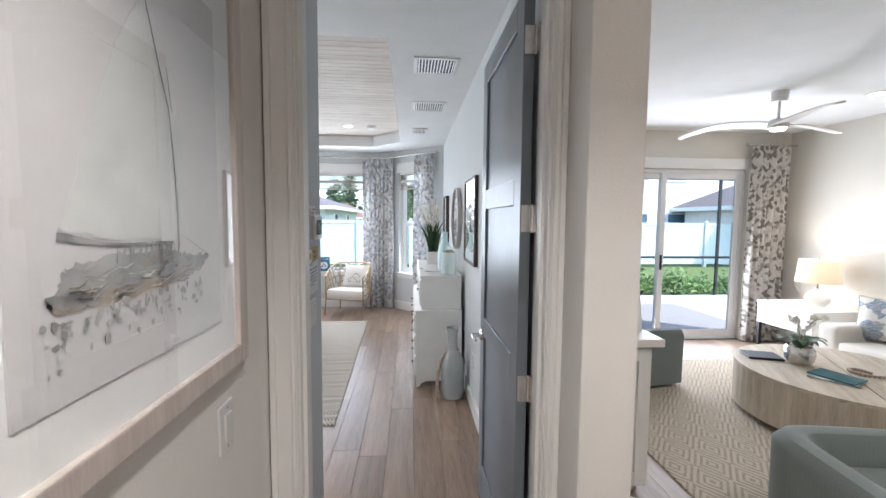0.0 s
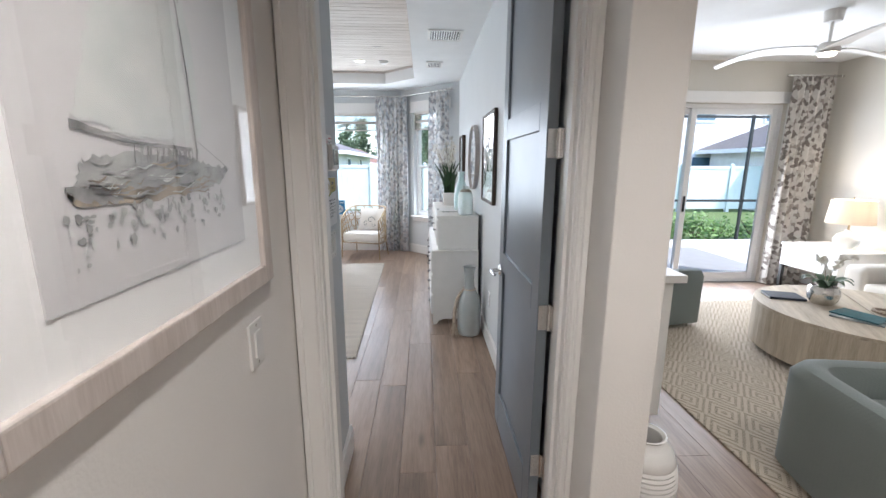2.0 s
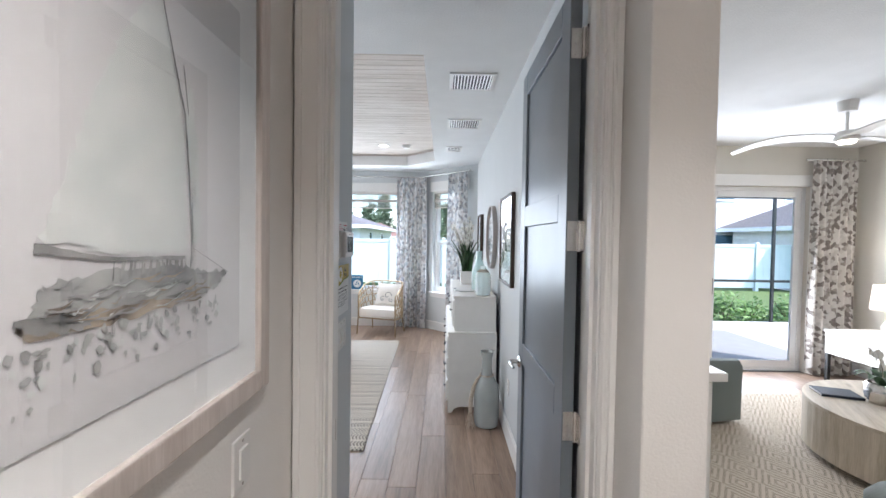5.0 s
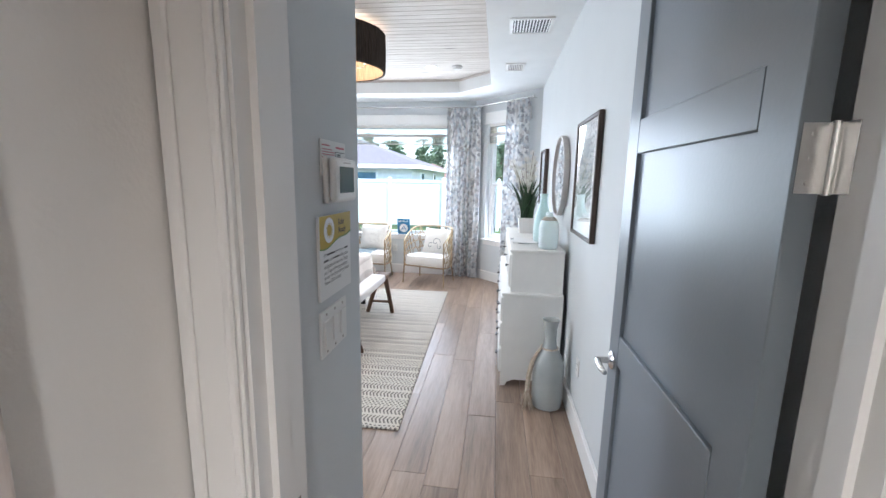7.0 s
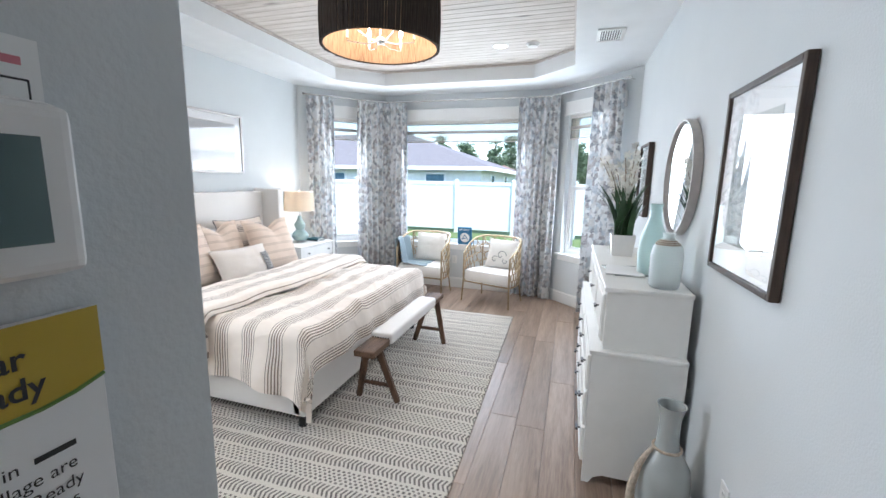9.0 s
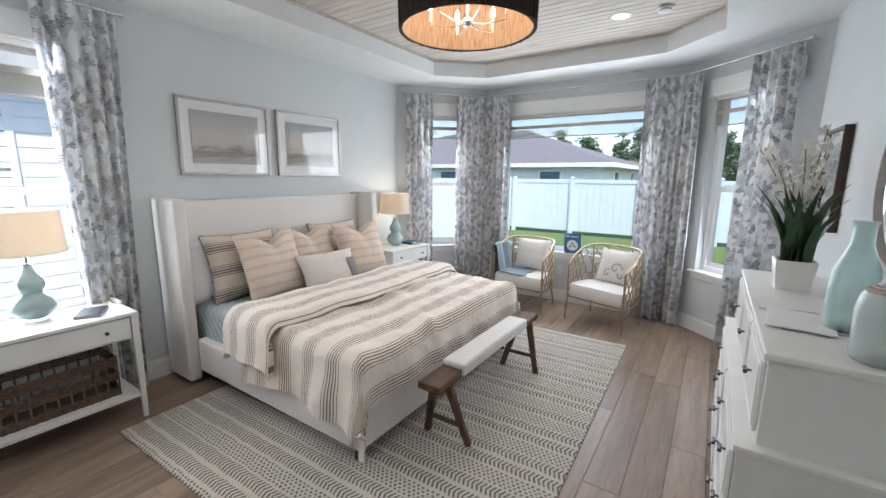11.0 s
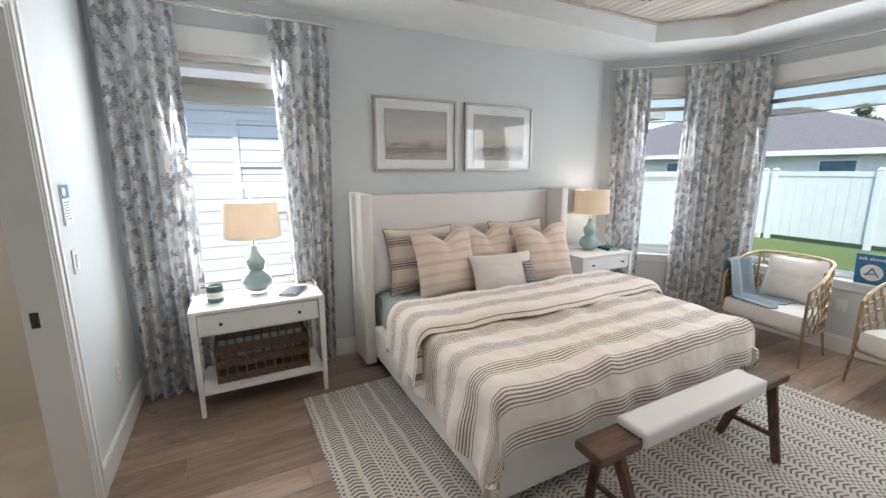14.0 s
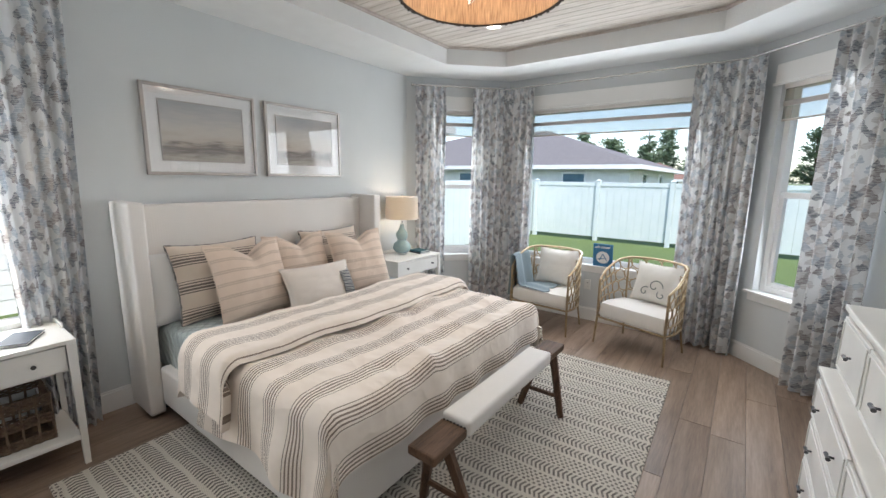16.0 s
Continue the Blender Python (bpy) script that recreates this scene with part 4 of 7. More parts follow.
for i in range(14):
    x0 = -0.08 + 0.012 * i + rnd.uniform(-0.004, 0.004)
    brush([(x0, 0.292), (x0 + 0.0025, 0.292), (x0 + 0.005 + rnd.uniform(-0.006, 0.006), 0.316), (x0 + 0.003, 0.316)], (BOATG, BOATM)[i % 2], "rigging_stroke", PO + 0.003 + 0.00003 * i)
for i in range(7):
    x0, z0 = -0.03 + 0.014 * i + rnd.uniform(-0.004, 0.004), 0.298 + rnd.uniform(-0.004, 0.004)
    brush(ragged([(x0, z0), (x0 + 0.007, z0), (x0 + 0.006, z0 + 0.014), (x0 + 0.002, z0 + 0.014)], 0.001, 90 + i, 3), BOATG, "deck_stroke", PO + 0.0035 + 0.00003 * i)
rnd = random.Random(9)
for i in range(110):
    x = rnd.uniform(-0.21, 0.175)
    z = 0.236 + 0.01 * x - abs(rnd.gauss(0, 0.024))
    rx_, rz_ = rnd.uniform(0.002, 0.007), rnd.uniform(0.003, 0.009)
    brush([(x + rx_ * rnd.uniform(0.5, 1.2) * math.cos(k), z + rz_ * rnd.uniform(0.4, 1.1) * math.sin(k)) for k in [j * 0.628 for j in range(10)]], (BOATM, BOATW, BOATM, BOATG, BOATM)[i % 5], "water_stroke", PO + 0.0003 + 0.00002 * i)


def plate(name, m, w, h, kind_, label, n=1):
    """A wall plate with paddles or sockets; local x across, z up, facing negative y."""
    ob = thing(name, m, label, "switch" if kind_ == "switch" else "outlet")
    part("plate", box(-w / 2, w / 2, -0.007, 0, -h / 2, h / 2, 0.003), PLASTIC, ob)
    for i in range(n):
        x = (i - (n - 1) / 2) * w / (n + 0.2)
        if kind_ == "switch":
            part("paddle", box(x - 0.017, x + 0.017, -0.012, -0.006, -0.033, 0.033, 0.002), PLASTIC, ob)
            for z in (-0.048, 0.048):
                part("screw", box(x - 0.003, x + 0.003, -0.0082, -0.0065, z - 0.003, z + 0.003), SILVERFR, ob)
        else:
            for z in (-0.02, 0.02):
                part("socket", box(x - 0.014, x + 0.014, -0.009, -0.006, z - 0.012, z + 0.012, 0.003), PLASTIC, ob)
                part("slot", box(x - 0.005, x - 0.003, -0.0095, -0.0085, z - 0.005, z + 0.005), INK, ob)
                part("slot", box(x + 0.003, x + 0.005, -0.0095, -0.0085, z - 0.005, z + 0.005), INK, ob)
    return ob


plate("hall_light_switch", pose(-0.48, 1.545, 1.09, 0, 0, 90), 0.075, 0.115, "switch", "white light switch on the hall wall")


# ---- bedroom door ----
def panel_door(name, m, L, z1, label):
    """A slate-painted three-panel door; local x along it from the hinges, y through it, z up."""
    ob = thing(name, m, label, "door")
    ob["kind"] = "structure"
    t = bmesh.new()
    rails = ((0.008, 0.22), (0.955, 1.06), (1.655, 1.757), (2.32, z1))
    for x0, x1 in ((0, 0.098), (L - 0.098, L)):
        bx(t, x0, x1, 0, 0.04, 0.008, z1, 0.002, 1)
    for a, b in rails:
        bx(t, 0.0985, L - 0.0985, 0, 0.04, a, b, 0.002, 1)
    part("door_frame", t, GREYDOOR, ob)
    for (_, a), (b, _) in zip(rails, rails[1:]):
        part("panel", box(0.096, L - 0.096, 0.012, 0.028, a - 0.002, b + 0.002), GREYDOOR, ob)
    for side in (-1, 1):
        y = -0.001 if side < 0 else 0.041
        h = part("handle", lathe(bmesh.new(), [(0, 0), (0.031, 0), (0.031, 0.006), (0.024, 0.012), (0.012, 0.016), (0.011, 0.045), (0, 0.045)], 20), CHROME, ob, "satin nickel lever handle", True)
        h.matrix_local = pose(L - 0.055, y, 0.955, 90 if side < 0 else -90)
        lv = tube(bmesh.new(), [(0.0, 0, 0.040), (0.0, 0, 0.052), (-0.03, 0, 0.056), (-0.07, 0.0, 0.056), (-0.105, 0.0, 0.052)], [0.010, 0.010, 0.011, 0.010, 0.007], 10)
        part("lever", lv, CHROME, h, smooth=True)
    for z in (0.31, 0.957, 1.604, 2.245):
        q = part("hinge", box(-0.002, 0.0005, 0.004, 0.041, z - 0.05, z + 0.05), CHROME, ob, "satin nickel hinge")
        part("knuckle", tube(bmesh.new(), [(-0.004, 0.046, z - 0.052), (-0.004, 0.046, z + 0.052)], 0.0065, 10), CHROME, q, smooth=True)
        part("leaf", box(-0.038, -0.006, 0.0485, 0.0508, z - 0.05, z + 0.05, 0.0008, 1), CHROME, q)
        for dz in (-0.035, 0.0, 0.035):
            part("screw", tube(bmesh.new(), [(-0.0019, 0.02, z + dz), (-0.0032, 0.02, z + dz)], 0.0035, 8), CHROME, q)
    return ob


panel_door("door_1", Matrix(((0.0, 1, 0, 0.375), (1, 0.0, 0, 2.028), (0, 0, 1, 0), (0, 0, 0, 1))), 0.79, 2.43, "open slate grey three-panel door with nickel lever")

# ---- entry wall: thermostat, cards, switches (facing east) ----
th = thing("thermostat", pose(-0.462, 2.368, 1.503, 0, 0, 90), "white wall thermostat with a grey-green screen", "thermostat")
part("base", box(-0.073, 0.073, -0.016, -0.001, -0.001, 0.112, 0.006), PLASTIC, th)
part("face", box(-0.070, 0.070, -0.034, -0.0165, 0.003, 0.108, 0.008, 3), PLASTIC, th)
part("screen", box(-0.045, 0.050, -0.0352, -0.033, 0.024, 0.088), SCREEN, th)
part("marking", box(-0.02, 0.03, -0.0346, -0.0338, 0.096, 0.099), SILVERFR, th)
ic = thing("instruction_card", pose(-0.462, 2.360, 1.568, 0, 0, 90), "white printed card tucked behind the thermostat", "card")
part("card", box(-0.075, 0.08, -0.004, -0.0015, 0.0, 0.085), PAPER, ic)
for i, (x, z, w, h_) in enumerate(((-0.068, 0.071, 0.045, 0.003), (-0.068, 0.062, 0.06, 0.002), (-0.068, 0.056, 0.075, 0.002), (-0.068, 0.05, 0.07, 0.002), (-0.068, 0.043, 0.075, 0.002), (0.015, 0.068, 0.055, 0.005))):
    part("text_line", box(x, x + w, -0.0045, -0.0039, z, z + h_), PINKINK, ic)
part("label_box", box(0.010, 0.073, -0.0046, -0.0039, 0.036, 0.060), INK, ic)
part("label_paper", box(0.0115, 0.0715, -0.005, -0.0045, 0.0375, 0.0585), PAPER, ic)
for i, z in enumerate((0.052, 0.047, 0.042)):
    part("text_line", box(0.018, 0.042, -0.0055, -0.0049, z, z + 0.003), INK, ic)

so = thing("solar_sign", pose(-0.462, 2.352, 1.269, 0, 0, 90), "solar-ready sign in ochre and white on the wall", "sign")
part("board", box(-0.1, 0.1, -0.009, -0.001, 0, 0.205, 0.001, 1), PAPER, so)
t = bmesh.new()
vs = [t.verts.new(p) for p in [(-0.1, -0.0096, 0.205), (-0.1, -0.0096, 0.128)] + [(-0.1 + 0.2 * k / 10, -0.0096, 0.128 + 0.004 * math.sin(k * 0.9 + 3) + 0.028 * (k / 10) ** 1.5) for k in range(1, 11)] + [(0.1, -0.0096, 0.205)]]
t.faces.new(vs)
part("ochre_field", t, OCHRE, so)
t = bmesh.new()
tube(t, [(-0.099 + 0.198 * k / 10, -0.0098, 0.1265 + 0.004 * math.sin(k * 0.9 + 3) + 0.028 * (k / 10) ** 1.5) for k in range(0, 11)], 0.0016, 6)
part("green_line", t, GREENINK, so)
part("sun_disc", lathe(bmesh.new(), [(0, 0.0), (0.031, 0.0), (0.031, 0.0006), (0, 0.0006)], 28), PAPER, so).matrix_local = pose(-0.045, -0.0098, 0.168, 90)
part("sun_core", lathe(bmesh.new(), [(0, 0.0), (0.0145, 0.0), (0.0145, 0.0005), (0, 0.0005)], 24), OCHRE, so).matrix_local = pose(-0.045, -0.0105, 0.168, 90)
for k in range(16):
    a = 2 * math.pi * k / 16
    t = bmesh.new()
    t.faces.new([t.verts.new((-0.045 + r * math.cos(a + d), -0.0108, 0.168 + r * math.sin(a + d))) for r, d in ((0.0165, -0.13), (0.0165, 0.13), (0.021, 0))])
    part("sun_ray", t, OCHRE, so)
letters("Solar\nReady", 0.021, INK, so, pose(0.012, -0.0102, 0.176, 90), bold=0.0004)
for word, x in (("All", -0.08), ("Homes in", -0.006)):
    letters(word, 0.0128, INK, so, pose(x, -0.0098, 0.106, 90))
part("text_line", box(-0.061, -0.011, -0.0098, -0.0088, 0.1075, 0.1115), INK, so)
part("text_line", box(0.052, 0.076, -0.0098, -0.0088, 0.1075, 0.1115), INK, so)
for word, x in (("and", -0.048), ("Village are", 0.022)):
    letters(word, 0.0128, INK, so, pose(x, -0.0098, 0.0915, 90))
part("text_line", box(-0.079, -0.052, -0.0098, -0.0088, 0.093, 0.097), INK, so)
part("text_line", box(-0.022, 0.018, -0.0098, -0.0088, 0.093, 0.097), INK, so)
letters("designed and built Solar Ready\nper Dept of Energy guidelines\nto earn the Zero Energy Ready\nHome (ZERH) label.", 0.0128, INK, so, pose(-0.08, -0.0098, 0.077, 90), spacing=1.05)
plate("entry_light_switch", pose(-0.462, 2.335, 1.182, 0, 0, 90), 0.165, 0.118, "switch", "triple white light switch under the sign", 3)

# south wall: blue card and switch
bc = thing("blue_card", pose(-2.83, 2.55, 1.36, 0, 0, 180), "small blue and white sign on the wall", "sign")
part("board", box(-0.05, 0.05, -0.008, -0.001, 0, 0.19, 0.001, 1), PAPER, bc)
part("blue_field", box(-0.05, 0.05, -0.0086, -0.0079, 0.125, 0.19), BLUEINK, bc)
part("emblem", lathe(bmesh.new(), [(0, 0), (0.02, 0), (0.02, 0.0006), (0, 0.0006)], 20), PAPER, bc).matrix_local = pose(-0.015, -0.0087, 0.157, 90)
for i in range(7):
    part("text_line", box(-0.04, 0.035 - 0.01 * (i % 3), -0.0088, -0.0079, 0.105 - i * 0.013, 0.110 - i * 0.013), BLUEINK, bc)
plate("bath_light_switch", pose(-2.83, 2.55, 1.18, 0, 0, 180), 0.075, 0.118, "switch", "white light switch beside the bath doorway")
plate("south_outlet", pose(-3.2, 2.55, 0.42, 0, 0, 180), 0.072, 0.115, "outlet", "white wall outlet near the floor")
plate("bay_outlet", pose(-1.72, 7.97, 0.42, 0, 0, 0), 0.072, 0.115, "outlet", "white wall outlet under the picture window")
plate("east_outlet", pose(0.50, 3.85, 0.42, 0, 0, -90), 0.072, 0.115, "outlet", "white wall outlet beside the dresser")


# ---- ceiling fittings ----
def vent(x, y, w, d, n, name="ceiling_vent"):
    ob = thing(name, pose(x, y, H), "white louvred ceiling air vent", "vent", "ceiling vents")
    t = bmesh.new()
    for a, b, c, e in ((-w / 2, w / 2, -d / 2, -d / 2 + 0.028), (-w / 2, w / 2, d / 2 - 0.028, d / 2), (-w / 2, -w / 2 + 0.028, -d / 2 + 0.028, d / 2 - 0.028), (w / 2 - 0.028, w / 2, -d / 2 + 0.028, d / 2 - 0.028)):
        bx(t, a, b, c, e, -0.012, -0.001, 0.003, 1)
    part("frame", t, PLASTIC, ob)
    # Black sheet in place of the duct's shade, so the slots read dark.
    part("backing", box(-w / 2 + 0.02, w / 2 - 0.02, -d / 2 + 0.02, d / 2 - 0.02, -0.003, -0.0012), BLACK, ob)
    for k in range(n):
        s = part("slat", box(-0.0045, 0.0045, -d / 2 + 0.028, d / 2 - 0.028, -0.001, 0.001), PLASTIC, ob)
        s.matrix_local = pose(-w / 2 + 0.04 + (w - 0.08) * k / (n - 1), 0, -0.010, 0, 38, 0)
    return ob


vent(0.165, 3.76, 0.34, 0.34, 12)
vent(0.165, 4.88, 0.34, 0.34, 12)
vent(0.09, 6.06, 0.21, 0.30, 8)
vent(3.05, 2.55, 0.36, 0.36, 12)
WARM = glowing("warm_lamp_glow", (1.0, 0.86, 0.70), 3)
BULB = glowing("bulb_glow", (1.0, 0.78, 0.52), 9)


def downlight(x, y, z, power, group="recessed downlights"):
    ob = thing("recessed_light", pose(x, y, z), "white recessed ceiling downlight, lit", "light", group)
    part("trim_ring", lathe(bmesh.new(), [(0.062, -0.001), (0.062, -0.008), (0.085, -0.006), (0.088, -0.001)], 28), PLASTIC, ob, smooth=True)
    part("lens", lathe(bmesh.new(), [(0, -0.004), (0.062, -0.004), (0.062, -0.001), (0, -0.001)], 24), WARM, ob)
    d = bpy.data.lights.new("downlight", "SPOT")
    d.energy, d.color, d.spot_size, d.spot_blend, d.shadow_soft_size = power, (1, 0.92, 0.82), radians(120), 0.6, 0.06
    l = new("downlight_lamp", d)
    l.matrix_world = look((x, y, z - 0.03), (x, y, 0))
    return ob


for x in (-0.93, -2.33):
    for y in (4.10, 6.68):
        downlight(x, y, TOP, 7)
sd = thing("smoke_detector", pose(-0.60, 6.675, TOP), "round white smoke detector on the boards", "smoke detector")
part("base", lathe(bmesh.new(), [(0, -0.001), (0.066, -0.001), (0.066, -0.016), (0.060, -0.018), (0, -0.018)], 24), PLASTIC, sd, smooth=True)
part("dome", lathe(bmesh.new(), [(0.052, -0.0185), (0.050, -0.034), (0.03, -0.040), (0, -0.041)], 24), PLASTIC, sd, smooth=True)

# drum chandelier of dark raffia
CX, CY, CZB, CZT, CR = -1.61, 5.30, 2.57, 2.905, 0.445
ch = thing("drum_chandelier", pose(CX, CY, CZB), "drum chandelier wrapped in dark raffia with candle bulbs", "chandelier")
hgt = CZT - CZB
t = bmesh.new()
n = 150
rnd = random.Random(4)
for k in range(n):
    a, r, w = 2 * math.pi * k / n, CR + rnd.uniform(-0.004, 0.006), rnd.uniform(0.008, 0.012)
    tube(t, [(r * math.cos(a), r * math.sin(a), rnd.uniform(-0.006, 0.004)), ((r + 0.004) * math.cos(a + 0.01), (r + 0.004) * math.sin(a + 0.01), hgt / 2), (r * math.cos(a), r * math.sin(a), hgt)], w, 5)
tagged(part("raffia_shade", t, RAFFIA, ch), kind="stuff")
part("lining", lathe(bmesh.new(), [(CR - 0.014, 0.004), (CR - 0.010, 0.004), (CR - 0.010, hgt - 0.004), (CR - 0.014, hgt - 0.004), (CR - 0.014, 0.004)], 60), RAFFIAIN, ch)
for z in (0.0, hgt):
    part("hoop", tube(bmesh.new(), [((CR - 0.006) * math.cos(2 * math.pi * k / 48), (CR - 0.006) * math.sin(2 * math.pi * k / 48), z) for k in range(48)], 0.006, 6, True), RAFFIA, ch)
part("stem", tube(bmesh.new(), [(0, 0, 0.05), (0, 0, TOP - CZB - 0.02)], 0.01, 10), CHROME, ch)
part("hub", lathe(bmesh.new(), [(0, 0.02), (0.03, 0.03), (0.04, 0.05), (0.025, 0.075), (0, 0.08)], 16), CHROME, ch, smooth=True)
part("canopy", lathe(bmesh.new(), [(0, TOP - CZB - 0.03), (0.06, TOP - CZB - 0.025), (0.065, TOP - CZB - 0.001), (0, TOP - CZB - 0.001)], 20), CHROME, ch)
for k in range(6):
    a = 2 * math.pi * k / 6 + 0.3
    c, s_ = math.cos(a), math.sin(a)
    arm = part("arm", tube(bmesh.new(), [(0, 0, 0.05), (0.12 * c, 0.12 * s_, 0.03), (0.26 * c, 0.26 * s_, 0.05), (0.26 * c, 0.26 * s_, 0.075)], 0.005, 6), CHROME, ch)
    part("candle_sleeve", tube(bmesh.new(), [(0.26 * c, 0.26 * s_, 0.075), (0.26 * c, 0.26 * s_, 0.15)], 0.011, 10), PLASTIC, arm)
    part("bulb", lathe(bmesh.new(), [(0, 0.15), (0.012, 0.155), (0.017, 0.175), (0.012, 0.20), (0.004, 0.22), (0, 0.222)], 12, 0.26 * c, 0.26 * s_), BULB, arm, smooth=True)
bulb("chandelier_lamp", (CX, CY, CZB + 0.17), 4.5, r=0.2)


# ---- bed ----
def sheet_grid(fn, nu, nv, thick, uvf=None):
    """A cloth of some thickness from a function of two numbers in 0..1."""
    t = bmesh.new()
    uvl = t.loops.layers.uv.new("UVMap")
    P = [[Vector(fn(i / nu, j / nv)) for j in range(nv + 1)] for i in range(nu + 1)]
    def normal(i, j):
        a = P[min(i + 1, nu)][j] - P[max(i - 1, 0)][j]
        b = P[i][min(j + 1, nv)] - P[i][max(j - 1, 0)]
        q = a.cross(b)
        return q.normalized() if q.length > 1e-9 else Vector((0, 0, 1))
    top = [[t.verts.new(P[i][j]) for j in range(nv + 1)] for i in range(nu + 1)]
    bot = [[t.verts.new(P[i][j] - normal(i, j) * thick) for j in range(nv + 1)] for i in range(nu + 1)]
    def quad(vs, ij):
        f = t.faces.new(vs)
        for lp, (i, j) in zip(f.loops, ij):
            lp[uvl].uv = uvf(i / nu, j / nv) if uvf else (i / nu, j / nv)
    for i in range(nu):
        for j in range(nv):
            ij = ((i, j), (i + 1, j), (i + 1, j + 1), (i, j + 1))
            quad([top[a][b] for a, b in ij], ij)
            quad([bot[a][b] for a, b in reversed(ij)], list(reversed(ij)))
    for i in range(nu):
        for j in (0, nv):
            quad([top[i][j], top[i + 1][j], bot[i + 1][j], bot[i][j]], ((i, j), (i + 1, j), (i + 1, j), (i, j)))
    for j in range(nv):
        for i in (0, nu):
            quad([top[i][j], top[i][j + 1], bot[i][j + 1], bot[i][j]], ((i, j), (i, j + 1), (i, j + 1), (i, j)))
    return t


bed = thing("bed", pose(-2.6, 5.2, 0), "white upholstered wingback king bed on a rug", "bed")
BED = pose(2.6, -5.2, 0)


def bedpart(name, t, material, label="", smooth=False, parent=None):
    t.transform(BED)
    return part(name, t, material, parent or bed, label, smooth)


bedpart("headboard", box(-3.67, -3.55, 4.21, 6.16, 0.10, 1.405, 0.02, 3), LINEN, "white linen headboard", True)
for y0, y1 in ((4.125, 4.215), (6.155, 6.245)):
    bedpart("wing", box(-3.68, -3.33, y0, y1, 0.03, 1.435, 0.018, 3), LINEN, smooth=True)
bedpart("side_rail", box(-3.33, -1.62, 4.20, 4.29, 0.10, 0.36, 0.02, 3), LINEN, smooth=True)
bedpart("side_rail", box(-3.33, -1.62, 6.08, 6.17, 0.10, 0.36, 0.02, 3), LINEN, smooth=True)
bedpart("foot_rail", box(-1.70, -1.60, 4.20, 6.17, 0.10, 0.36, 0.02, 3), LINEN, smooth=True)
for x, y in ((-1.66, 4.26), (-1.66, 6.11), (-3.45, 4.26), (-3.45, 6.11)):
    bedpart("foot", tube(bmesh.new(), [(x, y, 0.0125), (x, y, 0.105)], 0.028, 10), BLACK)
bedpart("mattress", box(-3.54, -1.69, 4.28, 6.09, 0.30, 0.585, 0.06, 4), SHEET, smooth=True)
# fitted quilt over the mattress, hanging inside the rails


def drape(p, q, x1, ya, yb, z, r, flare, wave):
    """Where a cloth point lies over a block: p along the bed, q across it."""
    def fall(d):
        if d <= 0:
            return 0.0, 0.0
        if d < r * math.pi / 2:
            return r * math.sin(d / r), r * (1 - math.cos(d / r))
        e = d - r * math.pi / 2
        return r + flare * e, r + e
    ox, dx = fall(p - x1)
    on, dn = fall(ya - q)
    of, df = fall(q - yb)
    down = max(dx, dn, df) + 0.5 * min(dx, max(dn, df))
    hang = min(1.0, down / 0.3)
    x = min(p, x1) + ox + wave * hang * (math.sin(q * 17 + 1.3 * math.sin(q * 5)) if dx >= max(dn, df) else 0)
    y = max(min(q, yb), ya) - on + of + wave * hang * (math.sin(p * 15 + 1.7 * math.sin(p * 4)) if max(dn, df) > dx else 0) * (-1 if dn > df else 1)
    return x, y, z - down


def quilt_fn(u, v):
    p, q = -3.50 + 1.2 * u, 4.22 + 1.95 * v + (-0.20 if v < 0.5 else 0.20) * abs(2 * v - 1)
    x, y, z = drape(p, q, 9, 4.33, 6.05, 0.605, 0.06, 0.06, 0.004)
    return x, y, max(z, 0.33) + 0.004 * noise.noise((p * 6, q * 6, 0))


bedpart("quilt", sheet_grid(quilt_fn, 40, 70, 0.012), QUILT, "sage blue diamond-stitched quilt", True)


def puff(p, q, k=0.014):
    return k * (noise.noise((p * 3.2, q * 3.2, 1.5)) + 0.6 * noise.noise((p * 8, q * 8, 4)) + 0.5 * abs(math.sin(p * 9)) * abs(math.sin(q * 7)))


COMX0, COMLEN, COMY0, COMW = -2.66, 1.32, 3.84, 2.73


def comforter_fn(u, v):
    p, q = COMX0 + COMLEN * u, COMY0 + COMW * v
    q += 0.03 * math.sin(p * 5) * (abs(2 * v - 1) > 0.7)
    x, y, z = drape(p, q, -1.66, 4.28, 6.12, 0.655, 0.095, 0.14, 0.016)
    d = max(0.0, 1 - (0.66 - z) / 0.2)
    w1 = noise.noise((p * 1.3, q * 1.3, 2.2))
    crease = 0.03 * (1 - abs(math.sin((q - 5.2) * 5.2 + p * 1.1 + 2.4 * w1))) ** 2.2 * (0.4 + noise.noise((p * 1.7, q * 1.7, 8))) * d
    crease += 0.022 * noise.noise((p * 2.2, q * 4.5, 5)) * d
    side = 0.03 * noise.noise((p * 4, q * 4, 7)) * (1 - d)
    return x, y - side * (q < 4.3) + side * (q > 6.1), max(z + puff(p, q) * d * 1.3 + crease, 0.05)


bedpart("comforter", sheet_grid(comforter_fn, 96, 120, 0.03, lambda u, v: (COMX0 + COMLEN * u, COMW * v)), STRIPE, "cream comforter with grey woven stripes, turned back", True)


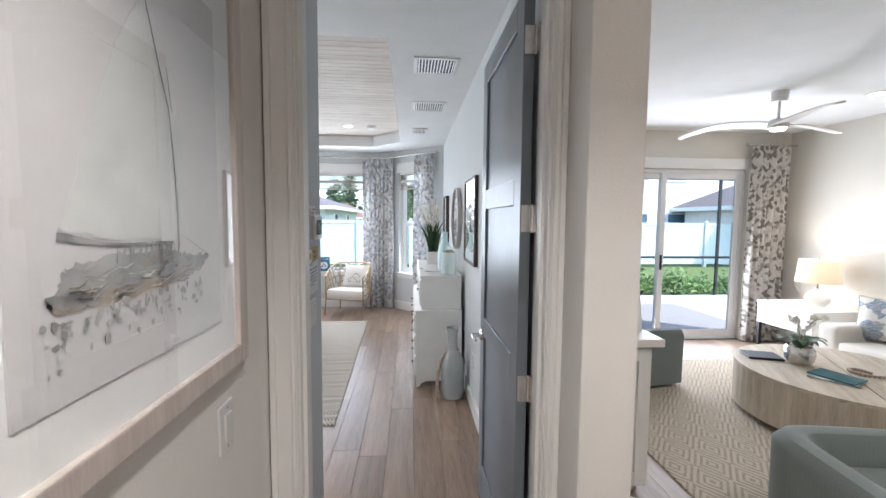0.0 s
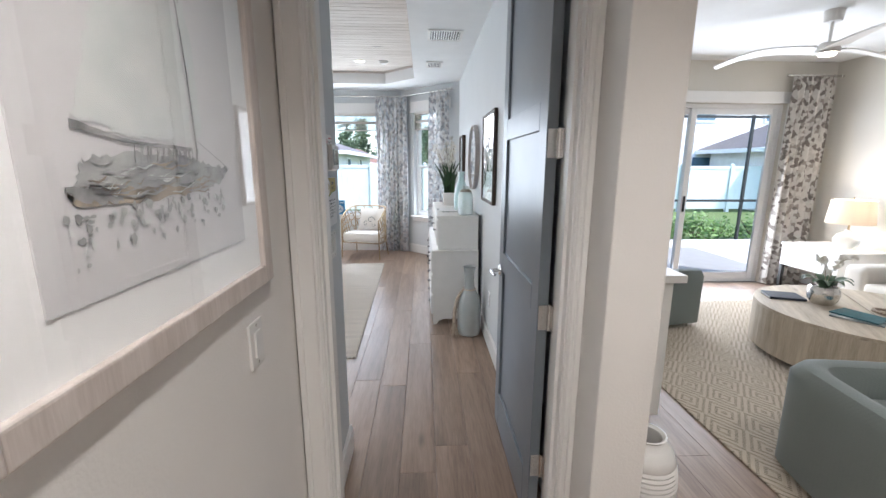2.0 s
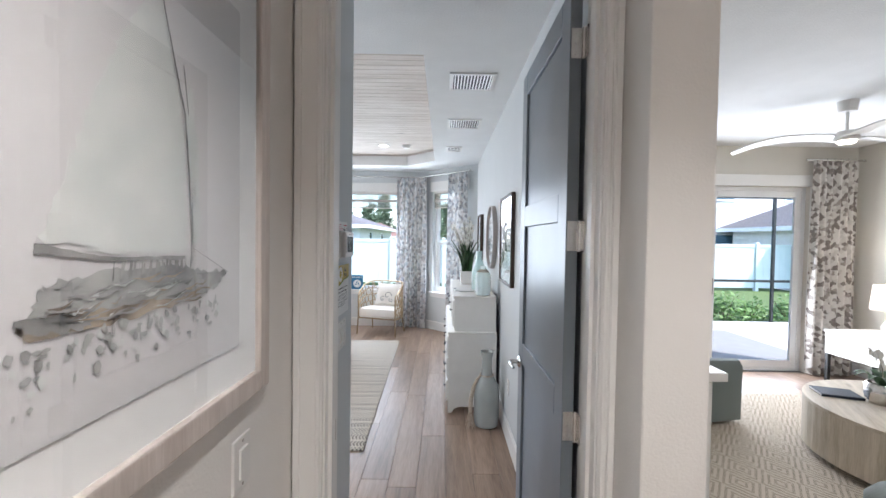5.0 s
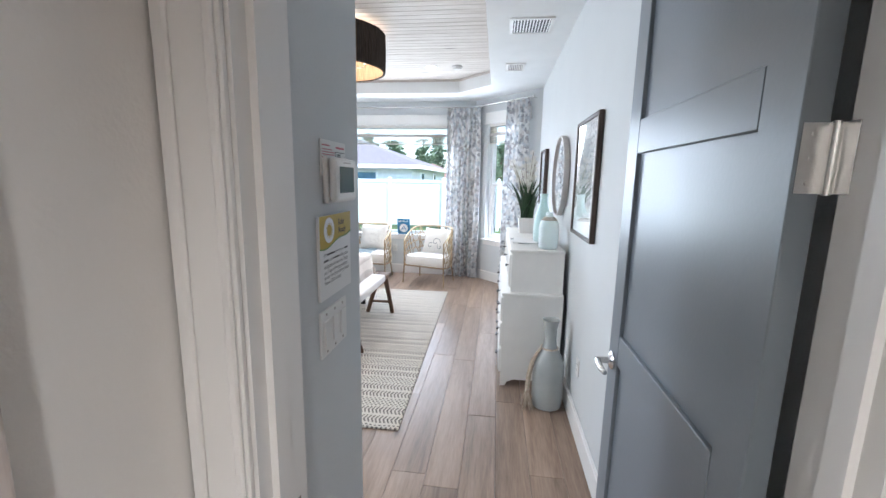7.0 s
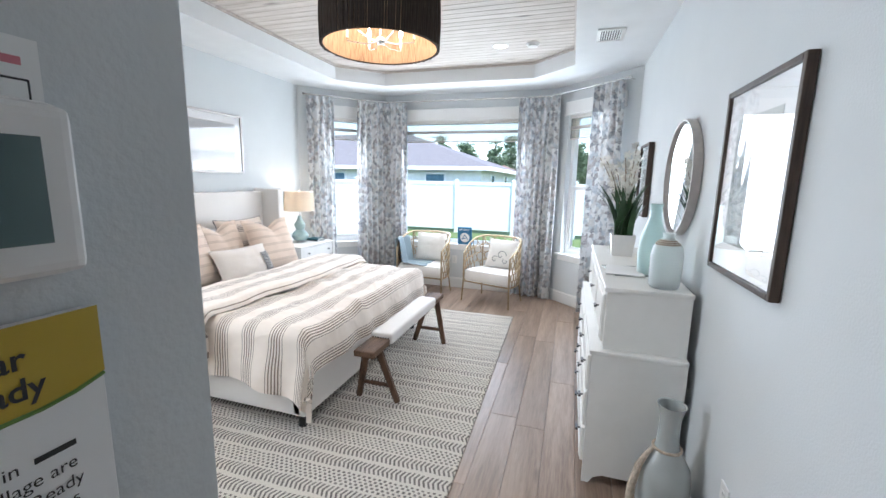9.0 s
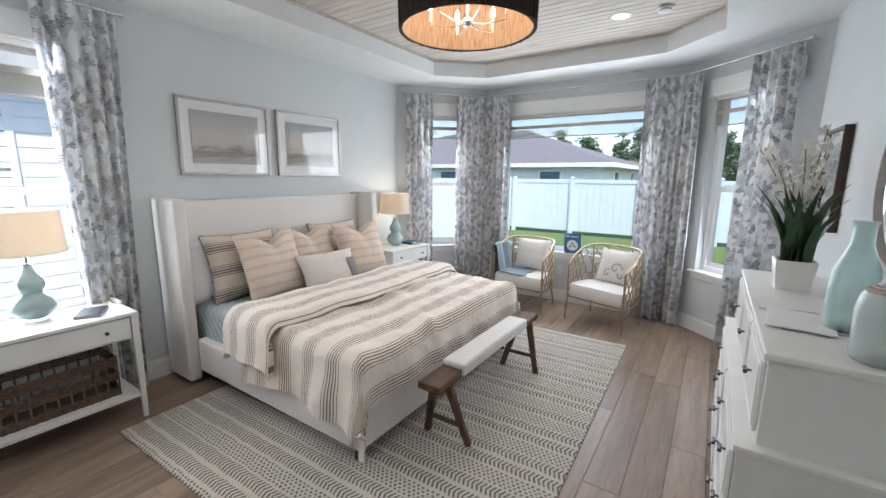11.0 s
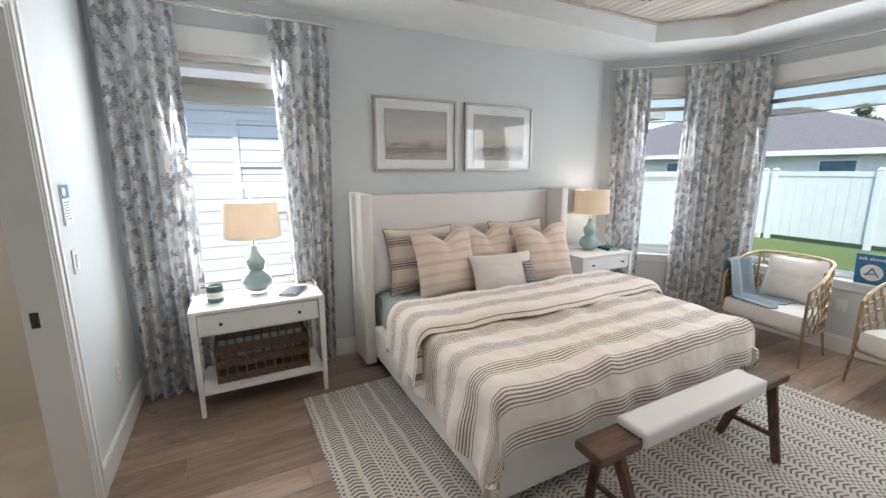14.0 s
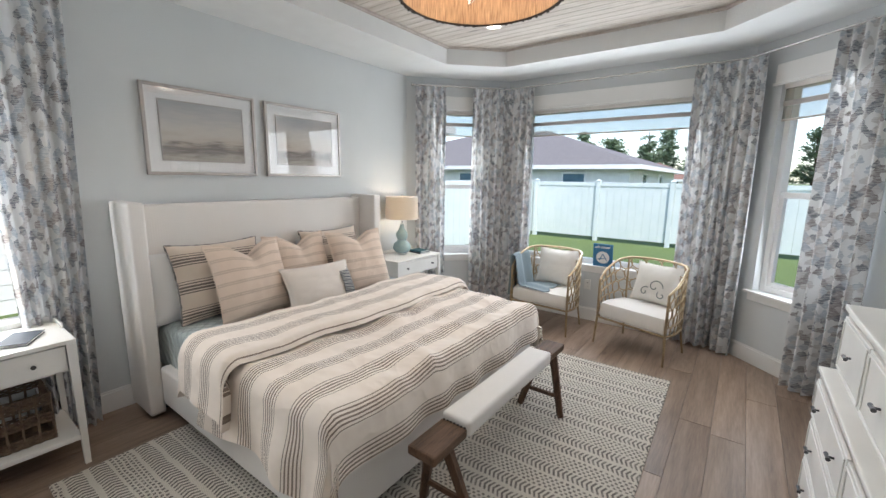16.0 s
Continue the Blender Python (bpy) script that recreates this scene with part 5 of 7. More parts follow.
def fold_fn(u, v):
    w = 0.52
    p, q = -2.78 + w * u, COMY0 + 0.03 + (COMW - 0.06) * v
    x, y, z = drape(p, q, 9, 4.235, 6.165, 0.735, 0.12, 0.14, 0.010)
    edge = min(u, 1 - u)
    z -= 0.055 * max(0.0, 1 - edge / 0.10) ** 2
    d = max(0.0, 1 - (0.735 - z) / 0.2)
    x += 0.018 * math.sin(q * 4.0) + 0.01 * math.sin(q * 13)
    return x, y, z + puff(p + 3, q, 0.012) * d


bedpart("turned_back_fold", sheet_grid(fold_fn, 44, 120, 0.05, lambda u, v: (-2.78 - 0.52 * u + 0.11, COMW * v)), STRIPE, "turned-back fold of the comforter", True)


def pillow(name, m, w, h, t_, material, label, group="", chop=0.0, flange=None, seed=0, stripes="v", trim_mat=None):
    """A stuffed square: local x across, z up, y through."""
    n = 22
    ob = thing(name, m, label, "pillow", group)
    for what in ("cover",):
        t = bmesh.new()
        uvl = t.loops.layers.uv.new("UVMap")
        rows = {}
        for side in (-1, 1):
            for i in range(n + 1):
                for j in range(n + 1):
                    a, b = 2 * i / n - 1, 2 * j / n - 1
                    if side == 1 and (i in (0, n) or j in (0, n)):
                        rows[(1, i, j)] = rows[(-1, i, j)]
                        continue
                    full = max(0.0, (1 - abs(a) ** 2.6) * (1 - abs(b) ** 2.6)) ** 0.55
                    x = a * w / 2 * (1 - 0.09 * (1 - b * b) * abs(a) ** 3)
                    z = b * h / 2 * (1 - 0.09 * (1 - a * a) * abs(b) ** 3)
                    if chop and b > 0:
                        z -= chop * max(0.0, 1 - abs(a) / 0.55) ** 1.3 * b ** 1.5
                    bulge = t_ / 2 * full * (1 + 0.10 * noise.noise((a * 2.2, b * 2.2, seed))) + 0.006 * noise.noise((a * 7, b * 7, seed + 3)) * full
                    if chop:
                        bulge *= 1 - 0.35 * max(0.0, 1 - abs(a + b * 0.0) / 0.25) * max(0.0, b)
                    rows[(side, i, j)] = t.verts.new((x, side * bulge, z + h / 2))
        for side in (-1, 1):
            for i in range(n):
                for j in range(n):
                    q = [(i, j), (i + 1, j), (i + 1, j + 1), (i, j + 1)]
                    f = t.faces.new([rows[(side, a, b)] for a, b in (q if side < 0 else q[::-1])])
                    for lp, (a, b) in zip(f.loops, q if side < 0 else q[::-1]):
                        lp[uvl].uv = (b / n * h, a / n * w) if stripes == "h" else (a / n * w, b / n * h)
        part("cover", t, material, ob, smooth=True)
    e = bmesh.new()
    rim = []
    for k in range(4 * n):
        s, o = divmod(k, n)
        a, b = [(2 * o / n - 1, -1), (1, 2 * o / n - 1), (1 - 2 * o / n, 1), (-1, 1 - 2 * o / n)][s]
        x, z = a * w / 2 * (1 - 0.09 * (1 - b * b) * abs(a) ** 3), b * h / 2 * (1 - 0.09 * (1 - a * a) * abs(b) ** 3)
        if chop and b > 0:
            z -= chop * max(0.0, 1 - abs(a) / 0.55) ** 1.3 * b ** 1.5
        rim.append((x, 0.002 * math.sin(k * 2.1), z + h / 2))
    tube(e, rim, [0.004 + 0.003 * (k % 2) for k in range(4 * n)], 5, True)
    part("edging", e, trim_mat or material, ob)
    return ob


EAST = 90  # pillows face east, towards the foot of the bed
GP = "pillows on the bed"
pillow("sleeping_pillow", pose(-3.42, 4.57, 0.600, -16, 0, EAST), 0.74, 0.50, 0.17, SHEET, "white cotton pillow against the headboard", GP, seed=1)
pillow("sleeping_pillow", pose(-3.44, 5.74, 0.600, -14, 0, EAST), 0.70, 0.46, 0.17, SHEET, "white cotton pillow against the headboard", GP, seed=2)
pillow("striped_pillow", pose(-3.29, 4.66, 0.602, -18, 0, EAST), 0.64, 0.56, 0.20, PSTRIPE, "tan pillow with brown stripes and fringed edge", GP, seed=3, stripes="h", trim_mat=BOATG)
pillow("striped_pillow", pose(-3.31, 5.70, 0.602, -18, 0, EAST), 0.64, 0.56, 0.20, PSTRIPE, "tan pillow with brown stripes and fringed edge", GP, seed=4, stripes="h", trim_mat=BOATG)
pillow("tufted_pillow", pose(-3.06, 4.78, 0.604, -20, 0, EAST + 4), 0.57, 0.57, 0.20, PTUFT, "tan tufted square pillow, chopped at the top", GP, 0.09, seed=5, stripes="h")
pillow("tufted_pillow", pose(-3.16, 5.25, 0.604, -22, 0, EAST - 2), 0.55, 0.57, 0.19, PTUFT, "tan tufted square pillow, chopped at the top", GP, 0.08, seed=6, stripes="h")
pillow("tufted_pillow", pose(-2.98, 5.72, 0.604, -22, 0, EAST - 8), 0.56, 0.57, 0.20, PTUFT, "tan tufted square pillow, chopped at the top", GP, 0.08, seed=7, stripes="h")
lum = pillow("lumbar_pillow", pose(-2.87, 5.20, 0.606, -28, 0, EAST - 6), 0.58, 0.36, 0.17, PLUMB, "small oatmeal lumbar pillow with an embroidered end", GP, seed=8)
t = sheet_grid(lambda u, v: (0.15 + 0.115 * u, -0.082 * max(0.02, (1 - abs(2 * (0.15 + 0.115 * u) / 0.56) ** 2.6) * (1 - abs(2 * v - 1) ** 2.6)) ** 0.55 * 1.14 - 0.007, (0.02 + 0.28 * v)), 8, 16, 0.003, lambda u, v: (0.3 * v, 0.1 * u))
part("embroidered_band", t, PBAND, lum, smooth=True)

# bench at the foot
bn = thing("bench", pose(-1.355, 5.262, 0.012), "rustic wood bench with a white padded seat at the bed's foot", "bench")
for s in (-1, 1):
    y = s * 0.632
    t = box(-0.075, 0.075, y - 0.13, y + 0.13, 0.395, 0.442, 0.012, 2)
    for v in t.verts:
        v.co += Vector((0.005 * noise.noise(v.co * 18), 0.006 * noise.noise(v.co * 15 + Vector((3, 0, 0))), 0.004 * noise.noise(v.co * 22)))
    part("end_board", t, OLDTOP, bn, "dark rough end board")
    for sx in (-1, 1):
        leg = bmesh.new()
        tube(leg, [(sx * 0.15, s * 0.555, 0.0), (sx * 0.045, s * 0.63, 0.40)], [0.024, 0.03], 5)
        part("leg", leg, OLDWOOD, bn)
    part("stretcher", tube(bmesh.new(), [(-0.115, s * 0.58, 0.13), (0.115, s * 0.58, 0.13)], 0.016, 5), OLDWOOD, bn)
    for k in range(7):
        part("nail", lathe(bmesh.new(), [(0, 0.006), (0.005, 0.004), (0.007, 0)], 8), BLACK, bn).matrix_local = pose(-0.06 + 0.02 * k, s * 0.508, 0.4415)
part("seat_pad", box(-0.082, 0.082, -0.50, 0.50, 0.39, 0.475, 0.025, 4), LINEN, bn, "white padded seat", True)

# rugs
t = bmesh.new()
bx(t, -1.243, 1.243, -1.615, 1.615, 0, 0.012, 0.004, 1)
rg = thing("area_rug", pose(-1.885, 5.225, 0.0, 0, 0, 1.3), "cream woven rug with grey arrow rows under the bed", "rug")
part("weave", t, RUG, rg)


# ---- nightstands ----
def nightstand(m, w, label):
    """Local x out from the wall (depth), y across."""
    ob = thing("nightstand", m, label, "nightstand", "white nightstands")
    d, h = 0.46, 0.735
    part("top", box(0, d, -w / 2, w / 2, h - 0.022, h, 0.003), WHITE, ob)
    t = bmesh.new()
    bx(t, 0.0, 0.012, -w / 2, w / 2, h, h + 0.035, 0.003)
    for s in (-1, 1):
        bx(t, 0.012, 0.20, s * (w / 2 - 0.006) - 0.006, s * (w / 2 - 0.006) + 0.006, h, h + 0.025, 0.003)
    part("gallery", t, WHITE, ob)
    t = bmesh.new()
    bx(t, 0.012, d - 0.03, -w / 2 + 0.02, -w / 2 + 0.035, h - 0.17, h - 0.022)
    bx(t, 0.012, d - 0.03, w / 2 - 0.035, w / 2 - 0.02, h - 0.17, h - 0.022)
    bx(t, 0.012, 0.025, -w / 2 + 0.035, w / 2 - 0.035, h - 0.17, h - 0.022)
    bx(t, 0.012, d - 0.03, -w / 2 + 0.02, w / 2 - 0.02, h - 0.178, h - 0.17)
    part("case", t, WHITE, ob)
    dr = part("drawer", box(d - 0.03, d - 0.012, -w / 2 + 0.045, w / 2 - 0.045, h - 0.165, h - 0.03, 0.004), WHITE, ob)
    for s in (-1, 1):
        part("knob", lathe(bmesh.new(), [(0, 0), (0.006, 0), (0.005, 0.012), (0.011, 0.018), (0.011, 0.024), (0, 0.026)], 14), DARKKNOB, dr, smooth=True).matrix_local = pose(d - 0.012, s * w * 0.29, h - 0.097, 0, 90, 0)
    for x in (0.022, d - 0.022):
        for s in (-1, 1):
            y = s * (w / 2 - 0.022)
            t = bmesh.new()
            a = [t.verts.new((x + i * 0.013, y + j * 0.013, 0)) for i, j in ((-1, -1), (1, -1), (1, 1), (-1, 1))]
            b = [t.verts.new((x + i * 0.021, y + j * 0.021, h - 0.022)) for i, j in ((-1, -1), (1, -1), (1, 1), (-1, 1))]
            for k in range(4):
                t.faces.new((a[k], a[(k + 1) % 4], b[(k + 1) % 4], b[k]))
            t.faces.new(a[::-1]), t.faces.new(b)
            part("leg", t, WHITE, ob)
    part("shelf", box(0.02, d - 0.02, -w / 2 + 0.028, w / 2 - 0.028, 0.15, 0.175, 0.003), WHITE, ob)
    return ob


nightstand(pose(-3.615, 3.365, 0), 0.84, "white nightstand with one drawer before a window")
nightstand(pose(-3.66, 6.73, 0), 0.74, "white nightstand with one drawer beside the bay")


def gourd_lamp(x, y, z, label):
    ob = thing("table_lamp", pose(x, y, z), label, "lamp", "celadon gourd lamps")
    part("foot", lathe(bmesh.new(), [(0, 0), (0.055, 0), (0.055, 0.016), (0, 0.016)], 24), MILKY, ob)
    part("gourd", lathe(bmesh.new(), [(0.045, 0.017), (0.075, 0.03), (0.102, 0.065), (0.105, 0.095), (0.088, 0.13), (0.058, 0.155), (0.05, 0.17), (0.06, 0.195), (0.07, 0.225), (0.064, 0.25), (0.042, 0.28), (0.028, 0.31), (0.022, 0.34), (0.026, 0.348), (0, 0.348)], 32), CELADON, ob, "glossy celadon gourd body", True)
    part("neck", tube(bmesh.new(), [(0, 0, 0.348), (0, 0, 0.42)], 0.009, 10), CHROME, ob)
    z0, z1, r0, r1 = 0.415, 0.66, 0.19, 0.178
    part("shade", lathe(bmesh.new(), [(r0, z0), (r1, z1), (r1 - 0.003, z1), (r0 - 0.003, z0), (r0, z0)], 40), LAMPSHADE, ob, "drum shade of cream linen", True)
    for zz, rr in ((z0, r0), (z1, r1)):
        part("shade_rim", tube(bmesh.new(), [(rr * math.cos(2 * math.pi * k / 36), rr * math.sin(2 * math.pi * k / 36), zz) for k in range(36)], 0.003, 5, True), LINEN, ob)
    part("spider", tube(bmesh.new(), [(-r1, 0, z1 - 0.01), (0, 0, z1 - 0.012), (r1, 0, z1 - 0.01)], 0.002, 5), CHROME, ob)
    part("finial", lathe(bmesh.new(), [(0, z1 - 0.012), (0.006, z1 - 0.01), (0.004, z1 + 0.012), (0.008, z1 + 0.022), (0, z1 + 0.032)], 10), CHROME, ob)
    part("bulb", lathe(bmesh.new(), [(0, 0.43), (0.014, 0.44), (0.03, 0.49), (0.022, 0.52), (0, 0.53)], 12), BULB, ob, smooth=True)
    bulb("table_lamp_light", (x, y, z + 0.57), 0.9, r=0.03)
    return ob


gourd_lamp(-3.465, 3.37, 0.7355, "celadon gourd lamp with a cream drum shade, lit")
gourd_lamp(-3.48, 6.73, 0.7355, "celadon gourd lamp with a cream drum shade, lit")
cd = thing("jar_candle", pose(-3.36, 3.10, 0.7355) @ Matrix.Scale(1.15, 4), "dark glass jar candle with a white label", "candle")
part("jar", lathe(bmesh.new(), [(0, 0), (0.042, 0), (0.045, 0.006), (0.045, 0.10), (0.041, 0.10), (0.041, 0.07), (0, 0.07)], 24), SCREEN, cd, "dark grey glass jar", True)
part("wax", lathe(bmesh.new(), [(0, 0.071), (0.0405, 0.071), (0.0405, 0.078), (0, 0.078)], 20), PAPER, cd)
part("label_band", lathe(bmesh.new(), [(0.0455, 0.026), (0.0462, 0.026), (0.0462, 0.062), (0.0455, 0.062)], 24), PAPER, cd, smooth=True)


def book(name, m, w, d, h, cover, label, group=""):
    ob = thing(name, m, label, "book", group)
    t = bmesh.new()
    bx(t, -w / 2, w / 2, -d / 2, d / 2, 0, 0.003, 0.001, 1)
    bx(t, -w / 2, w / 2, -d / 2, d / 2, h - 0.003, h, 0.001, 1)
    bx(t, -w / 2, -w / 2 + 0.004, -d / 2, d / 2, 0.003, h - 0.003)
    part("cover", t, cover, ob)
    part("pages", box(-w / 2 + 0.005, w / 2 - 0.004, -d / 2 + 0.004, d / 2 - 0.004, 0.0032, h - 0.0032), PAPER, ob)
    return ob


NAVY = mat("navy_cloth_cover", (0.02, 0.03, 0.045), (0.015, 0.022, 0.035), 20, 0.6, 0.2, 200)
TEAL = mat("teal_cloth_cover", (0.03, 0.14, 0.17), (0.02, 0.10, 0.13), 20, 0.6, 0.2, 200)
book("notebook", pose(-3.34, 3.60, 0.7355, 0, 0, 62), 0.13, 0.21, 0.016, NAVY, "black notebook lying on the nightstand")
book("stacked_book", pose(-3.40, 6.95, 0.7355, 0, 0, 80), 0.15, 0.20, 0.018, NAVY, "dark book under a teal book", "books by the far lamp")
book("stacked_book", pose(-3.40, 6.95, 0.754, 0, 0, 86), 0.14, 0.18, 0.016, TEAL, "teal cloth book on top of another", "books by the far lamp")

# wicker basket on the shelf
bk = thing("wicker_basket", pose(-3.40, 3.365, 0.176), "brown wicker basket with open windows on a shelf", "basket")
BWX, BWY, BH = 0.145, 0.30, 0.27
for i, (z, hh) in enumerate(((0.0, 0.065), (0.105, 0.055), (0.20, 0.07))):
    for k in range(int(hh / 0.011)):
        zz = z + 0.006 + k * 0.011
        pts = []
        for a, b, n2 in (((-BWX, -BWY), (BWX, -BWY), 14), ((BWX, -BWY), (BWX, BWY), 28), ((BWX, BWY), (-BWX, BWY), 14), ((-BWX, BWY), (-BWX, -BWY), 28)):
            for q in range(n2):
                f = q / n2
                o = 0.004 * (1 if (q + k) % 2 else -1)
                nx, ny = (b[1] - a[1]), -(b[0] - a[0])
                ln = math.hypot(nx, ny)
                pts.append((a[0] + (b[0] - a[0]) * f + o * nx / ln, a[1] + (b[1] - a[1]) * f + o * ny / ln, zz))
        part("woven_strand", tube(bmesh.new(), pts, 0.0055, 4, True), WICKER, bk)
for k in range(11):
    y = -BWY + 2 * BWY * k / 10
    for x in (-BWX, BWX):
        part("stake", tube(bmesh.new(), [(x, y, 0.0), (x, y, BH)], 0.006, 5), WICKER, bk)
for k in range(1, 5):
    x = -BWX + 2 * BWX * k / 5
    for y in (-BWY, BWY):
        part("stake", tube(bmesh.new(), [(x, y, 0.0), (x, y, BH)], 0.006, 5), WICKER, bk)
part("bottom", box(-BWX, BWX, -BWY, BWY, 0.001, 0.01), WICKER, bk)

# art over the bed (facing east)
framed("framed_seascape", pose(-3.70, 4.76, 1.605, 0, 0, 90), 0.79, 0.62, 0.022, 0.03, SILVERFR, 0.085, SEA1, "grey seascape print in a thin champagne frame", inner=SILVERFR, group="pair of prints over the bed")
framed("framed_seascape", pose(-3.70, 5.64, 1.605, 0, 0, 90), 0.79, 0.62, 0.022, 0.03, SILVERFR, 0.085, SEA2, "grey shore print in a thin champagne frame", inner=SILVERFR, group="pair of prints over the bed")

# ---- east wall: dresser and what stands there ----
ds = thing("dresser", pose(0.0, 0.0, 0), "white two-tier dresser with dark pulls along the wall", "dresser")
X0, X1, Y0, Y1 = 0.03, 0.465, 4.335, 5.85
t = bmesh.new()
prof = [(X0, 0.0), (X0 + 0.035, 0.0), (X0 + 0.055, 0.035), (X0 + 0.10, 0.055), (X1 - 0.10, 0.055), (X1 - 0.055, 0.035), (X1 - 0.035, 0.0), (X1, 0.0), (X1, 0.72), (X0, 0.72)]
for y0, y1 in ((Y0, Y0 + 0.02), (Y1 - 0.02, Y1)):
    a = [t.verts.new((x, y0, z)) for x, z in prof]
    b = [t.verts.new((x, y1, z)) for x, z in prof]
    t.faces.new(a), t.faces.new(b[::-1])
    for k in range(len(prof)):
        t.faces.new((a[k], a[(k + 1) % len(prof)], b[(k + 1) % len(prof)], b[k]))
bx(t, X0 + 0.002, X1, Y0 + 0.02, Y1 - 0.02, 0.075, 0.72)
part("lower_case", t, WHITE, ds)
part("ledge", box(X0 - 0.012, X1, Y0 - 0.012, Y1 + 0.012, 0.72, 0.742, 0.006), WHITE, ds)
part("upper_case", box(X0 + 0.05, X1 - 0.005, Y0 + 0.03, Y1 - 0.03, 0.742, 1.043, 0.002, 1), WHITE, ds)
part("top", box(X0 + 0.035, X1 - 0.003, Y0 + 0.015, Y1 - 0.015, 1.043, 1.068, 0.007), WHITE, ds)


def drawer(x, y0, y1, z0, z1, knobs):
    dr = part("drawer", box(x - 0.014, x - 0.0005, y0, y1, z0, z1, 0.004), WHITE, ds)
    t = bmesh.new()
    for a, b, c, e in ((y0 + 0.012, y1 - 0.012, z0 + 0.012, z0 + 0.022), (y0 + 0.012, y1 - 0.012, z1 - 0.022, z1 - 0.012), (y0 + 0.012, y0 + 0.022, z0 + 0.022, z1 - 0.022), (y1 - 0.022, y1 - 0.012, z0 + 0.022, z1 - 0.022)):
        bx(t, x - 0.019, x - 0.0141, a, b, c, e, 0.002, 1)
    part("beading", t, WHITE, dr)
    for f in knobs:
        y, z = y0 + (y1 - y0) * f, (z0 + z1) / 2
        t = bmesh.new()
        tube(t, [(x - 0.014, y, z), (x - 0.032, y, z)], 0.005, 8)
        tube(t, [(x - 0.034, y - 0.022, z), (x - 0.034, y, z), (x - 0.034, y + 0.022, z)], [0.008, 0.006, 0.008], 8)
        part("pull", t, DARKKNOB, dr, "gunmetal T pull", True)


for k in range(3):
    w = (Y1 - Y0 - 0.10) / 3
    drawer(X0 + 0.05, Y0 + 0.05 + k * w + 0.008, Y0 + 0.05 + (k + 1) * w - 0.008, 0.772, 1.022, (0.5,))
for r in range(3):
    for k in range(2):
        w = (Y1 - Y0 - 0.06) / 2
        drawer(X0, Y0 + 0.03 + k * w + 0.008, Y0 + 0.03 + (k + 1) * w - 0.008, 0.095 + r * 0.205, 0.285 + r * 0.205, (0.22, 0.78))

DT = 1.0685
pl = thing("potted_orchid", pose(0.245, 5.40, DT), "green leaves and white orchid sprays in a square white pot", "plant")
t = bmesh.new()
a = [t.verts.new((i * 0.066, j * 0.066, 0)) for i, j in ((-1, -1), (1, -1), (1, 1), (-1, 1))]
b = [t.verts.new((i * 0.08, j * 0.08, 0.15)) for i, j in ((-1, -1), (1, -1), (1, 1), (-1, 1))]
c = [t.verts.new((i * 0.07, j * 0.07, 0.15)) for i, j in ((-1, -1), (1, -1), (1, 1), (-1, 1))]
d = [t.verts.new((i * 0.068, j * 0.068, 0.12)) for i, j in ((-1, -1), (1, -1), (1, 1), (-1, 1))]
for A, B in ((a, b), (b, c), (c, d)):
    for k in range(4):
        t.faces.new((A[k], A[(k + 1) % 4], B[(k + 1) % 4], B[k]))
t.faces.new(a[::-1]), t.faces.new(d)
part("pot", t, WHITEGLAZE, pl, "square white ceramic pot")
rnd = random.Random(21)
for k in range(48):
    an, ln, lean = rnd.uniform(0, 6.28), rnd.uniform(0.28, 0.46), rnd.uniform(0.1, 0.45)
    c_, s_ = math.cos(an), math.sin(an)
    bx0, by0 = rnd.uniform(-0.045, 0.045), rnd.uniform(-0.045, 0.045)
    def leaf_fn(u, v):
        w = 0.024 * math.sin(math.pi * min(1, 0.12 + 0.88 * u)) ** 0.7 * (1 - u * 0.35)
        o = lean * ln * u * u
        side = (v - 0.5) * 2 * w
        return bx0 + c_ * o - s_ * side, by0 + s_ * o + c_ * side, 0.11 + ln * u * (1 - 0.25 * lean * u) - 0.006 * abs(v - 0.5)
    part("leaf", sheet_grid(leaf_fn, 8, 2, 0.0015), LEAF, pl, smooth=True)
for k in range(10):
    an, ln = rnd.uniform(0, 6.28), rnd.uniform(0.50, 0.72)
    c_, s_ = math.cos(an) * 0.16 - 0.05, math.sin(an) * 0.16
    pts = [(c_ * f ** 1.6, s_ * f ** 1.6, 0.11 + ln * f - 0.06 * f ** 3) for f in [q / 8 for q in range(9)]]
    st = part("flower_stem", tube(bmesh.new(), pts, 0.003, 5), TWIG, pl)
    t = bmesh.new()
    for q in range(14):
        p = Vector(pts[4 + q % 5]) + Vector((rnd.uniform(-0.02, 0.02), rnd.uniform(-0.02, 0.02), rnd.uniform(-0.015, 0.02)))
        nrm = Vector((rnd.uniform(-1, 1), rnd.uniform(-1, 1), rnd.uniform(-0.3, 0.6))).normalized()
        u_ = nrm.orthogonal().normalized()
        w_ = nrm.cross(u_)
        for g in range(5):
            e1, e2 = math.cos(g * 1.2566) * u_ + math.sin(g * 1.2566) * w_, math.cos(g * 1.2566 + 0.5) * u_ + math.sin(g * 1.2566 + 0.5) * w_
            e0 = math.cos(g * 1.2566 - 0.5) * u_ + math.sin(g * 1.2566 - 0.5) * w_
            t.faces.new([t.verts.new(p), t.verts.new(p + e0 * 0.018 + nrm * 0.001), t.verts.new(p + e1 * 0.031 + nrm * 0.003), t.verts.new(p + e2 * 0.018 + nrm * 0.001)])
    part("blossoms", t, PETAL, st, "small white blossoms")


